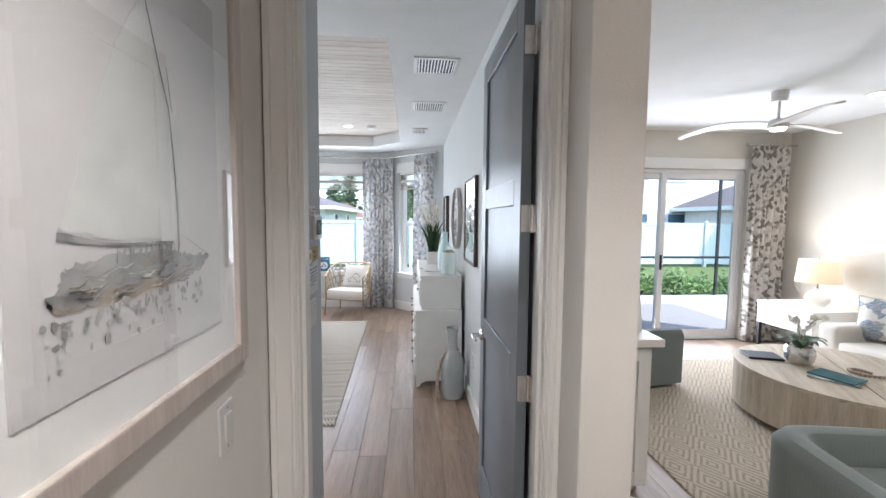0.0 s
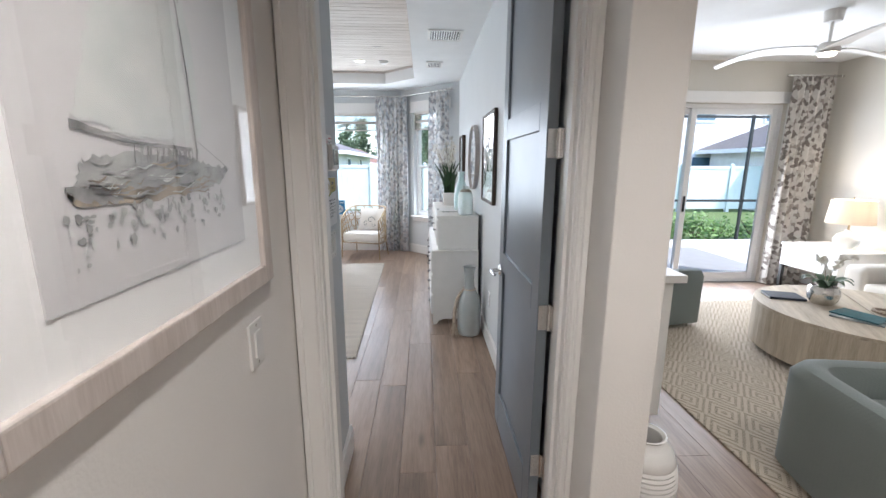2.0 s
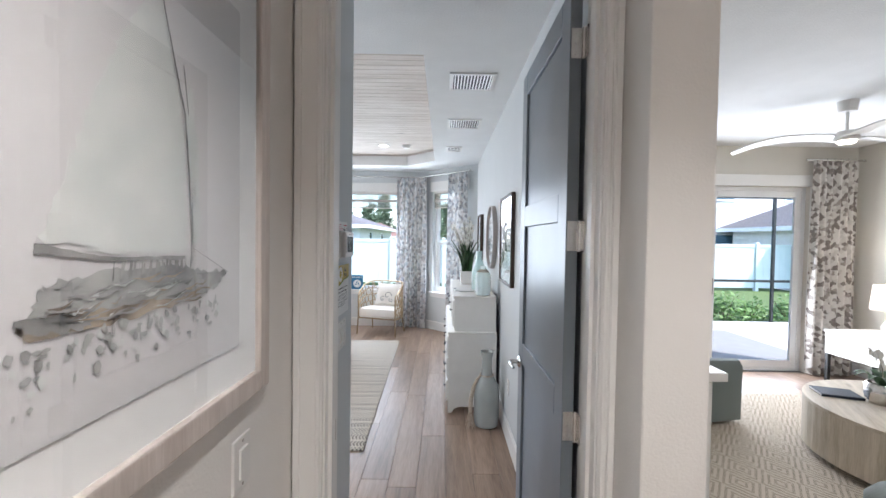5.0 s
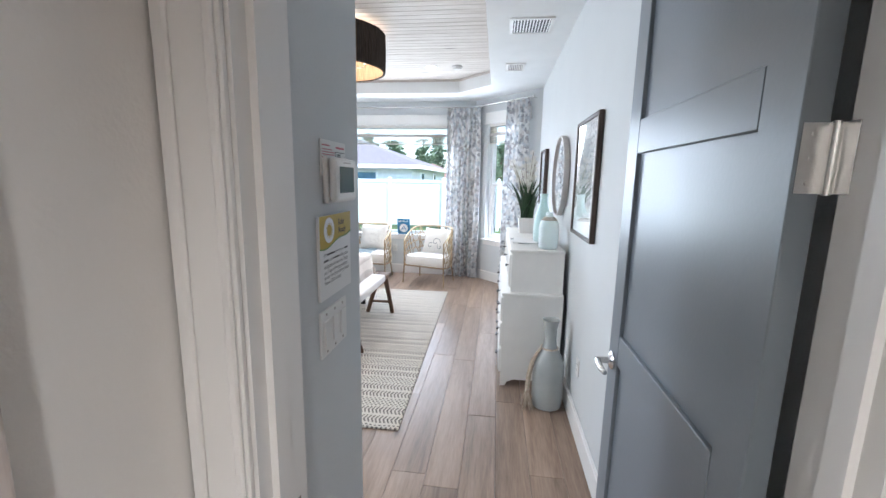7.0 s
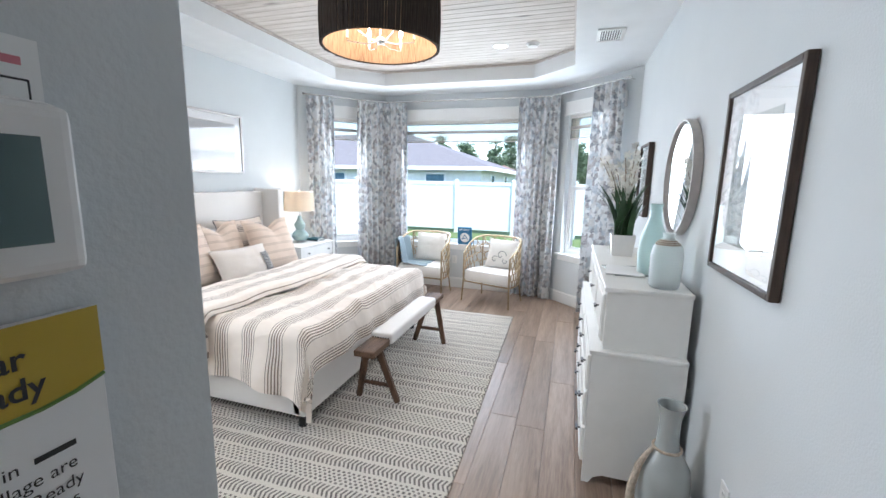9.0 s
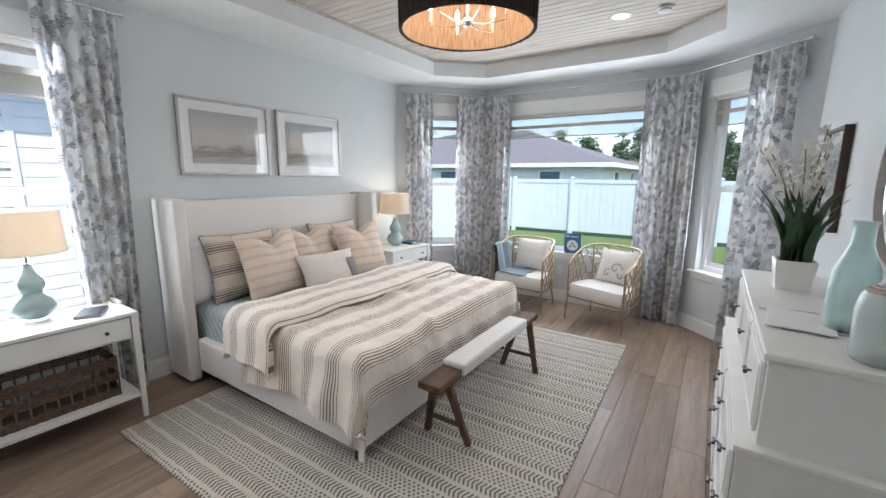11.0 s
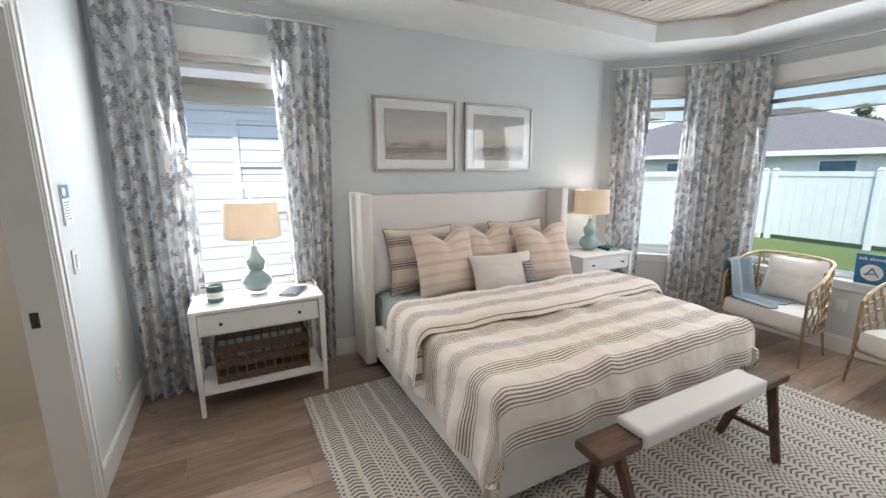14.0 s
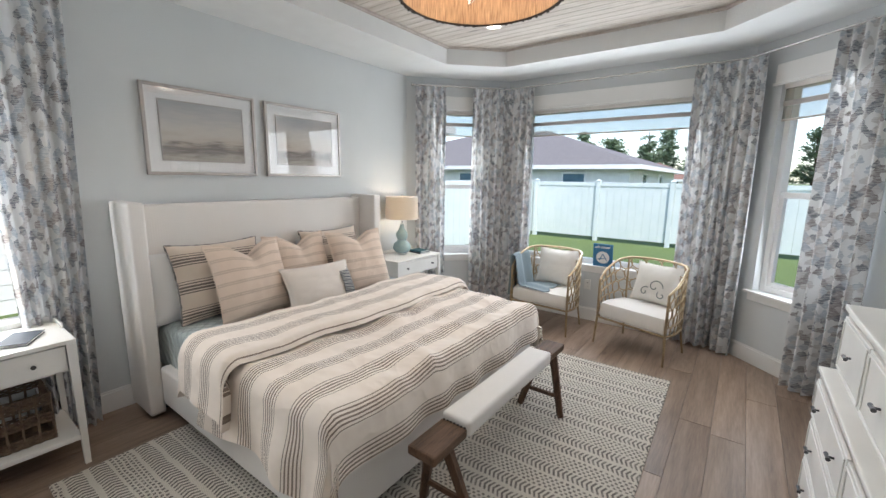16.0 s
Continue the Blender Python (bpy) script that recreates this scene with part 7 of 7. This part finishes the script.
part("neck", tube(bmesh.new(), [(0, 0, 0.21), (0, 0, 0.30)], 0.01, 8), BRONZE, ll)
part("shade", lathe(bmesh.new(), [(0.21, 0.28), (0.185, 0.54), (0.182, 0.54), (0.207, 0.28), (0.21, 0.28)], 36), LAMPSHADE, ll, smooth=True)
part("finial", lathe(bmesh.new(), [(0, 0.53), (0.006, 0.54), (0.004, 0.555), (0.009, 0.565), (0, 0.578)], 8), BRONZE, ll)
bulb("living_lamp_light", (4.69, 4.85, 1.07), 3)

cn = thing("console_cabinet", pose(0.66, 0, 0), "white panelled console cabinet along the wall", "cabinet")
part("body", box(0.0, 0.69, 2.72, 4.10, 0.05, 0.89, 0.003, 1), WHITE, cn)
part("top", box(-0.01, 0.745, 2.68, 4.14, 0.89, 0.935, 0.006), WHITE, cn)
part("plinth", box(0.02, 0.66, 2.76, 4.08, 0.0, 0.05), WHITE, cn)
t = bmesh.new()
for a, b, c, d in ((0.02, 0.09, 0.06, 0.88), (0.61, 0.685, 0.06, 0.88), (0.09, 0.61, 0.06, 0.14), (0.09, 0.61, 0.80, 0.88)):
    bx(t, a, b, 2.706, 2.7195, c, d, 0.002, 1)
part("end_panel_frame", t, WHITE, cn)
t = bmesh.new()
for k in range(2):
    y0 = 2.76 + k * 0.68
    for a, b, c, d in ((y0, y0 + 0.07, 0.06, 0.85), (y0 + 0.59, y0 + 0.66, 0.06, 0.85), (y0 + 0.07, y0 + 0.59, 0.06, 0.13), (y0 + 0.07, y0 + 0.59, 0.78, 0.85)):
        bx(t, 0.6905, 0.706, a, b, c, d, 0.002, 1)
part("door_frames", t, WHITE, cn)
asn = thing("award_sign", pose(1.27, 2.84, 0.9355, -8, 0, 12), "white and blue award sign standing on the console", "sign")
part("board", box(-0.11, 0.11, 0, 0.006, 0, 0.30, 0.002, 1), PAPER, asn)
part("blue_field", box(-0.08, 0.085, -0.0015, 0.0, 0.14, 0.235), BLUEINK, asn)
part("text_line", box(-0.06, 0.07, -0.0025, -0.001, 0.195, 0.212), PAPER, asn)
part("text_line", box(-0.06, 0.05, -0.0025, -0.001, 0.163, 0.18), PAPER, asn)
letters("OF THE YEAR", 0.027, BLUEINK, asn, pose(-0.085, -0.001, 0.10, 90), bold=0.0005)
part("text_line", box(-0.07, 0.07, -0.001, 0.0, 0.06, 0.072), BLUEINK, asn)

wv = thing("white_floor_vase", pose(0.885, 2.07, 0), "ribbed white ceramic floor vase", "vase")
pr = [(0.10, 0.0)]
for k in range(15):
    z = 0.02 + k * 0.026
    r = 0.118 + 0.035 * math.sin(math.pi * min(1, z / 0.46)) ** 0.8
    pr += [(r, z), (r + 0.004, z + 0.013)]
pr += [(0.128, 0.44), (0.105, 0.475), (0.086, 0.492), (0.082, 0.51), (0.09, 0.522), (0.082, 0.525), (0.07, 0.51), (0.07, 0.48), (0.10, 0.40), (0.10, 0.1), (0, 0.08)]
part("body", lathe(bmesh.new(), [(0, 0)] + [(r * 0.88, z * 0.80) for r, z in pr], 40), WHITEGLAZE, wv, smooth=True)

fn = thing("ceiling_fan", pose(3.30, 4.05, 0), "white three-blade ceiling fan, at rest", "ceiling fan")
part("canopy", lathe(bmesh.new(), [(0, H - 0.001), (0.07, H - 0.001), (0.06, 2.69), (0, 2.69)], 20), PLASTIC, fn)
part("downrod", tube(bmesh.new(), [(0, 0, 2.69), (0, 0, 2.52)], 0.012, 10), PLASTIC, fn)
part("motor", lathe(bmesh.new(), [(0, 2.54), (0.06, 2.53), (0.085, 2.48), (0.08, 2.45), (0, 2.45)], 24), PLASTIC, fn, smooth=True)
part("lamp_lens", lathe(bmesh.new(), [(0, 2.449), (0.06, 2.449), (0.055, 2.432), (0, 2.428)], 20), WARM, fn)
for k in range(3):
    a = math.radians(8 + 120 * k)
    c_, s_ = math.cos(a), math.sin(a)
    def blade(u, v):
        w = 0.085 * (1 - 0.75 * u) + 0.01
        r = 0.06 + 0.74 * u
        y = (v - 0.5) * 2 * w + 0.10 * math.sin(u * 2.6)
        return c_ * r - s_ * y, s_ * r + c_ * y, 2.49 + 0.05 * math.sin(u * 3.0) - 0.03 * u + 0.35 * (v - 0.5) * w
    part("blade", sheet_grid(blade, 20, 4, 0.012), PLASTIC, fn, smooth=True)
downlight(4.2, 4.0, H, 7, "living room downlights")
downlight(1.9, 1.2, H, 16, "living room downlights")
downlight(3.6, 0.6, H, 12, "living room downlights")
# Two unseen hall fixtures, added behind the viewpoint to brighten the hall wall.
downlight(0.25, 0.45, H, 24, "hall downlights")
downlight(0.1, -1.7, H, 60, "hall downlights")

# ---- outdoors ----
GRASS = mat("lawn_green", (0.12, 0.17, 0.05), (0.08, 0.12, 0.035), 30, 0.95, 1.0, 160)
PAVER = mat("patio_concrete", (0.55, 0.53, 0.50), (0.48, 0.46, 0.43), 6, 0.9, 0.4, 60)
FENCE = mat("white_vinyl_fence", (0.62, 0.67, 0.66), (0.58, 0.64, 0.63), 3, 0.5)
STUCCO = mat("white_stucco", (0.78, 0.77, 0.75), (0.72, 0.71, 0.69), 4, 0.9, 0.4, 50)
ROOF = mat("grey_shingle", (0.20, 0.18, 0.175), (0.13, 0.12, 0.12), 18, 0.9, 0.8, 60)
REDROOF = mat("red_brown_shingle", (0.26, 0.15, 0.11), (0.18, 0.10, 0.08), 18, 0.9, 0.8, 60)
PANE = mat("dark_window_pane", (0.12, 0.20, 0.26), (0.08, 0.14, 0.19), 3, 0.08)
# Needle green made paler, with the haze of distance put into the colour.
PINE = mat("hazed_pine_needles", (0.15, 0.20, 0.12), (0.10, 0.145, 0.085), 3, 0.8, 0.6, 40)
FOL = mat("leaf_green", (0.07, 0.12, 0.035), (0.035, 0.07, 0.02), 9, 0.8, 0.6, 40)
BARK = mat("pine_bark", (0.12, 0.085, 0.06), (0.07, 0.05, 0.035), 14, 0.95, 0.9, 60)
solid("ground", box(-900, 900, -900, 900, -0.5, -0.24), GRASS, "lawn reaching the horizon", "lawn", kind="structure")
solid("patio", box(0.64, 9.0, 5.82, 9.2, -0.24, -0.06, 0.01, 1), PAVER, "pale concrete patio slab", "patio", kind="structure")


def fence_run(p0, p1, z0, z1, label):
    d = Vector((p1[0] - p0[0], p1[1] - p0[1], 0))
    L = d.length
    ob = thing("vinyl_fence", pose(p0[0], p0[1], z0, 0, 0, math.degrees(math.atan2(d.y, d.x))), label, "fence", "white vinyl fences")
    h, n = z1 - z0, int(L / 1.9)
    for k in range(n + 1):
        post = part("post", box(L * k / n - 0.06, L * k / n + 0.06, -0.06, 0.06, 0, h + 0.04), FENCE, ob)
        t = bmesh.new()
        a = [t.verts.new((L * k / n + i * 0.075, j * 0.075, h + 0.041)) for i, j in ((-1, -1), (1, -1), (1, 1), (-1, 1))]
        tip = t.verts.new((L * k / n, 0, h + 0.10))
        t.faces.new(a[::-1])
        for q in range(4):
            t.faces.new((a[q], a[(q + 1) % 4], tip))
        part("cap", t, FENCE, post)
    for k in range(n):
        x0, x1 = L * k / n + 0.062, L * (k + 1) / n - 0.062
        part("rail", box(x0, x1, -0.03, 0.03, h - 0.12, h, 0.004, 1), FENCE, ob)
        t = bmesh.new()
        m = 9
        for q in range(m):
            bx(t, x0 + (x1 - x0) * q / m + 0.002, x0 + (x1 - x0) * (q + 1) / m - 0.002, -0.011, 0.011, 0.12, h - 0.121)
        part("panel", t, FENCE, ob)
    return ob


fence_run((-18, 16.2), (18, 16.2), -0.24, 1.55, "white vinyl privacy fence behind the lawn")
fence_run((-6.2, 8.5), (-6.2, 16.1), -0.24, 1.55, "white vinyl side fence")


def house(name, m, w, d, h, rise, wall_m, roof_m, wins, label, over=0.5, siding=0):
    ob = thing(name, m, label, "house")
    part("wall", box(-w / 2, w / 2, -d / 2, d / 2, 0, h), wall_m, ob)
    t = bmesh.new()
    a = [t.verts.new((i * (w / 2 + over), j * (d / 2 + over), h)) for i, j in ((-1, -1), (1, -1), (1, 1), (-1, 1))]
    k = min(w, d) / 2
    r = [t.verts.new((-(w / 2 - k) - 0.01, -(d / 2 - k) - 0.01, h + rise)), t.verts.new((w / 2 - k + 0.01, d / 2 - k + 0.01, h + rise))]
    if w >= d:
        t.faces.new((a[0], a[1], r[1], r[0])), t.faces.new((a[2], a[3], r[0], r[1])), t.faces.new((a[1], a[2], r[1])), t.faces.new((a[3], a[0], r[0]))
    else:
        t.faces.new((a[1], a[2], r[1], r[0])), t.faces.new((a[3], a[0], r[0], r[1])), t.faces.new((a[0], a[1], r[0])), t.faces.new((a[2], a[3], r[1]))
    t.faces.new(a[::-1])
    part("roof", t, roof_m, ob)
    f = bmesh.new()
    o = over + 0.02
    for x0, x1, y0, y1 in ((-w / 2 - o, w / 2 + o, -d / 2 - o, -d / 2 - over), (-w / 2 - o, w / 2 + o, d / 2 + over, d / 2 + o), (-w / 2 - o, -w / 2 - over, -d / 2 - over, d / 2 + over), (w / 2 + over, w / 2 + o, -d / 2 - over, d / 2 + over)):
        bx(f, x0, x1, y0, y1, h - 0.16, h + 0.01)
    part("fascia", f, VINYL, ob)
    for face, u, z0, ww, hh in wins:
        win = new("window")
        win.parent = ob
        win.matrix_local = {"s": pose(u, -d / 2, z0), "e": pose(w / 2, u, z0, 0, 0, 90)}[face]
        t = bmesh.new()
        for x0, x1, za, zb in ((-ww / 2 - 0.08, -ww / 2, -0.08, hh + 0.08), (ww / 2, ww / 2 + 0.08, -0.08, hh + 0.08), (-ww / 2, ww / 2, -0.08, 0), (-ww / 2, ww / 2, hh, hh + 0.08), (-ww / 2, ww / 2, hh * 0.48, hh * 0.52)):
            bx(t, x0, x1, -0.05, 0.01, za, zb)
        part("frame", t, VINYL, win)
        part("pane", box(-ww / 2, ww / 2, -0.02, -0.01, 0, hh), PANE, win)
    if siding:
        t = bmesh.new()
        z = 0.0
        while z < h - 0.2:
            for face in ("e", "s"):
                if face == "e":
                    bx(t, w / 2, w / 2 + 0.022, -d / 2, d / 2, z, z + siding - 0.012)
                else:
                    bx(t, -w / 2, w / 2, -d / 2 - 0.022, -d / 2, z, z + siding - 0.012)
            z += siding
        part("siding", t, wall_m, ob)
    return ob


house("neighbour_house", pose(-12.5, 5.0, -0.24), 9.0, 16.0, 3.3, 2.6, VINYL, ROOF, [("e", -1.2, 1.22, 0.75, 1.45), ("e", 3.6, 1.25, 1.0, 1.25)], "white lap-sided house beside the bedroom", siding=0.2)
house("rear_house", pose(-12.6, 26.6, -0.24), 17.0, 12.0, 2.45, 2.2, STUCCO, ROOF, [("s", 1.0, 0.9, 1.0, 1.2), ("s", 6.3, 0.9, 0.9, 1.2), ("e", -3.2, 0.9, 0.9, 1.2), ("e", 1.0, 0.9, 0.9, 1.2)], "low white house with a grey hip roof")
house("far_house", pose(-7.0, 45.0, -0.24), 6.0, 6.0, 2.0, 1.5, STUCCO, REDROOF, [("s", -1.5, 0.9, 0.9, 1.2), ("s", 1.6, 0.9, 0.9, 1.2)], "distant house with a red-brown roof")
house("two_storey_house", pose(14.5, 25.0, -0.24), 18.0, 10.0, 6.2, 2.4, STUCCO, ROOF, [("s", x, z, 0.9, 1.3) for x in (-6.0, -3.2, -1.2, 2.2, 5.0) for z in (0.9, 3.9)], "two-storey white house beyond the patio")
house("garden_house", pose(16.5, 17.6, -0.24), 6.0, 4.0, 2.5, 1.4, STUCCO, ROOF, [("s", -1.5, 0.9, 0.8, 1.1)], "low white house wing beyond the patio")


def pine(x, y, h, seed):
    rnd = random.Random(seed)
    ob = thing("pine_tree", pose(x, y, -0.24), "tall pine tree beyond the roofs", "tree", "pines on the skyline")
    pts = [(0.15 * math.sin(k * 1.3 + seed) * k / 6, 0.1 * math.cos(k + seed) * k / 6, h * k / 6) for k in range(7)]
    part("trunk", tube(bmesh.new(), pts, [0.26 - 0.034 * k for k in range(7)], 7), BARK, ob)
    t = bmesh.new()
    for k in range(44):
        z = h * rnd.uniform(0.2, 0.97)
        a, r = rnd.uniform(0, 6.28), rnd.uniform(0.4, 2.6) * (1.25 - z / h)
        tube(t, [(0, 0, z - 0.3), (r * math.cos(a), r * math.sin(a), z + 0.1)], [0.05, 0.015], 4)
        for q in range(12):
            c = Vector((r * math.cos(a), r * math.sin(a), z)) * 1.0 + Vector((rnd.gauss(0, 0.4), rnd.gauss(0, 0.4), rnd.gauss(0, 0.22)))
            for g in range(5):
                d1, d2 = Vector((rnd.uniform(-1, 1), rnd.uniform(-1, 1), rnd.uniform(-0.5, 0.8))) * 0.75, Vector((rnd.uniform(-1, 1), rnd.uniform(-1, 1), rnd.uniform(-1, 1))) * 0.28
                t.faces.new([t.verts.new(c), t.verts.new(c + d1 * 0.5 + d2), t.verts.new(c + d1)])
    part("crown", t, PINE, ob)
    return ob


rnd = random.Random(77)
for k in range(22):
    pine(-40 + k * 2.9 + rnd.uniform(-1.5, 1.5), 75 + rnd.uniform(-6, 12), rnd.uniform(7.5, 10.5), k + 1)


def shrub(x, y, z, r, seed, label, n=420):
    rnd = random.Random(seed)
    ob = thing("shrub", pose(x, y, z), label, "shrub", "garden shrubs")
    t = bmesh.new()
    for k in range(7):
        a = rnd.uniform(0, 6.28)
        tube(t, [(0, 0, 0), (r * 0.6 * math.cos(a), r * 0.6 * math.sin(a), r * rnd.uniform(0.7, 1.3))], [0.012, 0.004], 4)
    part("stems", t, BARK, ob)
    t = bmesh.new()
    for k in range(n):
        d = Vector((rnd.gauss(0, 1), rnd.gauss(0, 1), rnd.gauss(0, 1))).normalized() * r * rnd.uniform(0.45, 1.05)
        c = Vector((d.x, d.y, abs(d.z) * 1.2 + 0.05))
        u_ = Vector((rnd.uniform(-1, 1), rnd.uniform(-1, 1), rnd.uniform(-0.2, 1))).normalized() * r * 0.22
        w_ = u_.orthogonal().normalized() * r * 0.06
        t.faces.new([t.verts.new(c), t.verts.new(c + u_ * 0.5 + w_), t.verts.new(c + u_), t.verts.new(c + u_ * 0.5 - w_)])
    part("foliage", t, GRASSLEAF, ob)
    return ob


GRASSLEAF = mat("bright_leaf", (0.14, 0.24, 0.05), (0.07, 0.15, 0.03), 12, 0.6)
for k in range(6):
    shrub(5.0 + 0.75 * k, 10.0 + 0.2 * (k % 2), -0.24, 0.42 + 0.06 * (k % 3), 40 + k, "leafy green shrub beyond the patio")
for k in range(3):
    shrub(-5.2 + 0.15 * k, 3.0 + 0.9 * k, -0.24, 0.40, 60 + k, "leafy shrub under the side window")
shrub(-4.8, 8.6, -0.24, 0.6, 70, "leafy shrub beside the bay")
sc = thing("patio_screen", pose(0, 0, 0), "black patio screen frame with low rails", "screen")
for x in (2.6, 4.75, 6.9, 9.0):
    part("post", box(x - 0.025, x + 0.025, 9.15, 9.2, -0.06, 2.6), BLACK, sc)
for z in (0.80, 2.55):
    part("rail", box(0.7, 9.0, 9.15, 9.19, z - 0.025, z + 0.025), BLACK, sc)

# roof edge over the bay, an added slab that keeps direct sun out
bm = bmesh.new()
bx(bm, -4.6, 0.66, 8.14, 8.75, 2.62, 2.80)
bx(bm, -4.6, -3.87, 2.0, 8.14, 2.62, 2.80)
solid("sun_block_eave", bm, VINYL, "white soffit slab added over the bay to block sun", "roof", kind="structure")
bm = bmesh.new()
bx(bm, -4.6, 5.3, -2.8, 8.75, 3.06, 3.16)
solid("roof", bm, ROOF, "grey shingle roof of the house", "roof", kind="structure")

# daylight through the openings, boosted by area lamps added just inside them
area("sky_far", (-1.62, 7.90, 1.55), (-1.62, 5.0, 1.2), 1.8, 1.65, 17, (0.93, 0.97, 1.0))
area("sky_right", (0.06, 7.50, 1.55), (-2.0, 5.3, 1.2), 0.65, 1.65, 6.5, (0.93, 0.97, 1.0))
area("sky_left", (-3.24, 7.46, 1.55), (-1.2, 5.3, 1.2), 0.65, 1.65, 6.5, (0.93, 0.97, 1.0))
area("sky_bedside", (-3.66, 3.30, 1.6), (0.0, 3.6, 1.2), 0.8, 1.6, 16, (0.95, 0.98, 1.0))
area("sky_slider", (3.39, 5.62, 1.15), (3.2, 2.0, 0.8), 2.0, 2.0, 27, (0.97, 0.98, 1.0))

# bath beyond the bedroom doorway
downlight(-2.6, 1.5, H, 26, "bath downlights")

# ---- plank floor ----
PW, PLEN = 0.185, 1.52
base_mesh = mesh_of(box(0.0008, PW - 0.0008, 0.0008, PLEN - 0.0008, -0.019, 0.0, 0.0012, 1), "plank", PLANK)
fl = tagged(new("floor"), "grey-brown wide plank wood floor", "floor", kind="structure")
rest = bmesh.new()
rnd = random.Random(5)
count = 0
x = -3.70
while x < 5.03:
    y = (-2.5 if x > -0.6 else 2.6) - rnd.uniform(0, PLEN - 0.2)
    lo = -2.5 if x > -0.65 else 2.55
    hi = 7.97 if x < 0.50 else 5.65
    while y < hi:
        a, b = max(y, lo), min(y + PLEN, hi)
        if b - a > 0.03:
            near = -3.75 < x < 1.0 and b > 0.6 and count < 300
            if near:
                ob = new("plank", base_mesh)
                ob.parent = fl
                ob.location, ob.scale = (x, a, 0), (1, (b - a) / PLEN, 1)
                count += 1
            else:
                bx(rest, x + 0.0008, x + PW - 0.0008, a + 0.0008, b - 0.0008, -0.019, 0.0)
        y += PLEN
    x += PW
solid("far_planks", rest, PLANK, "grey-brown wide plank wood floor", "floor", kind="stuff")
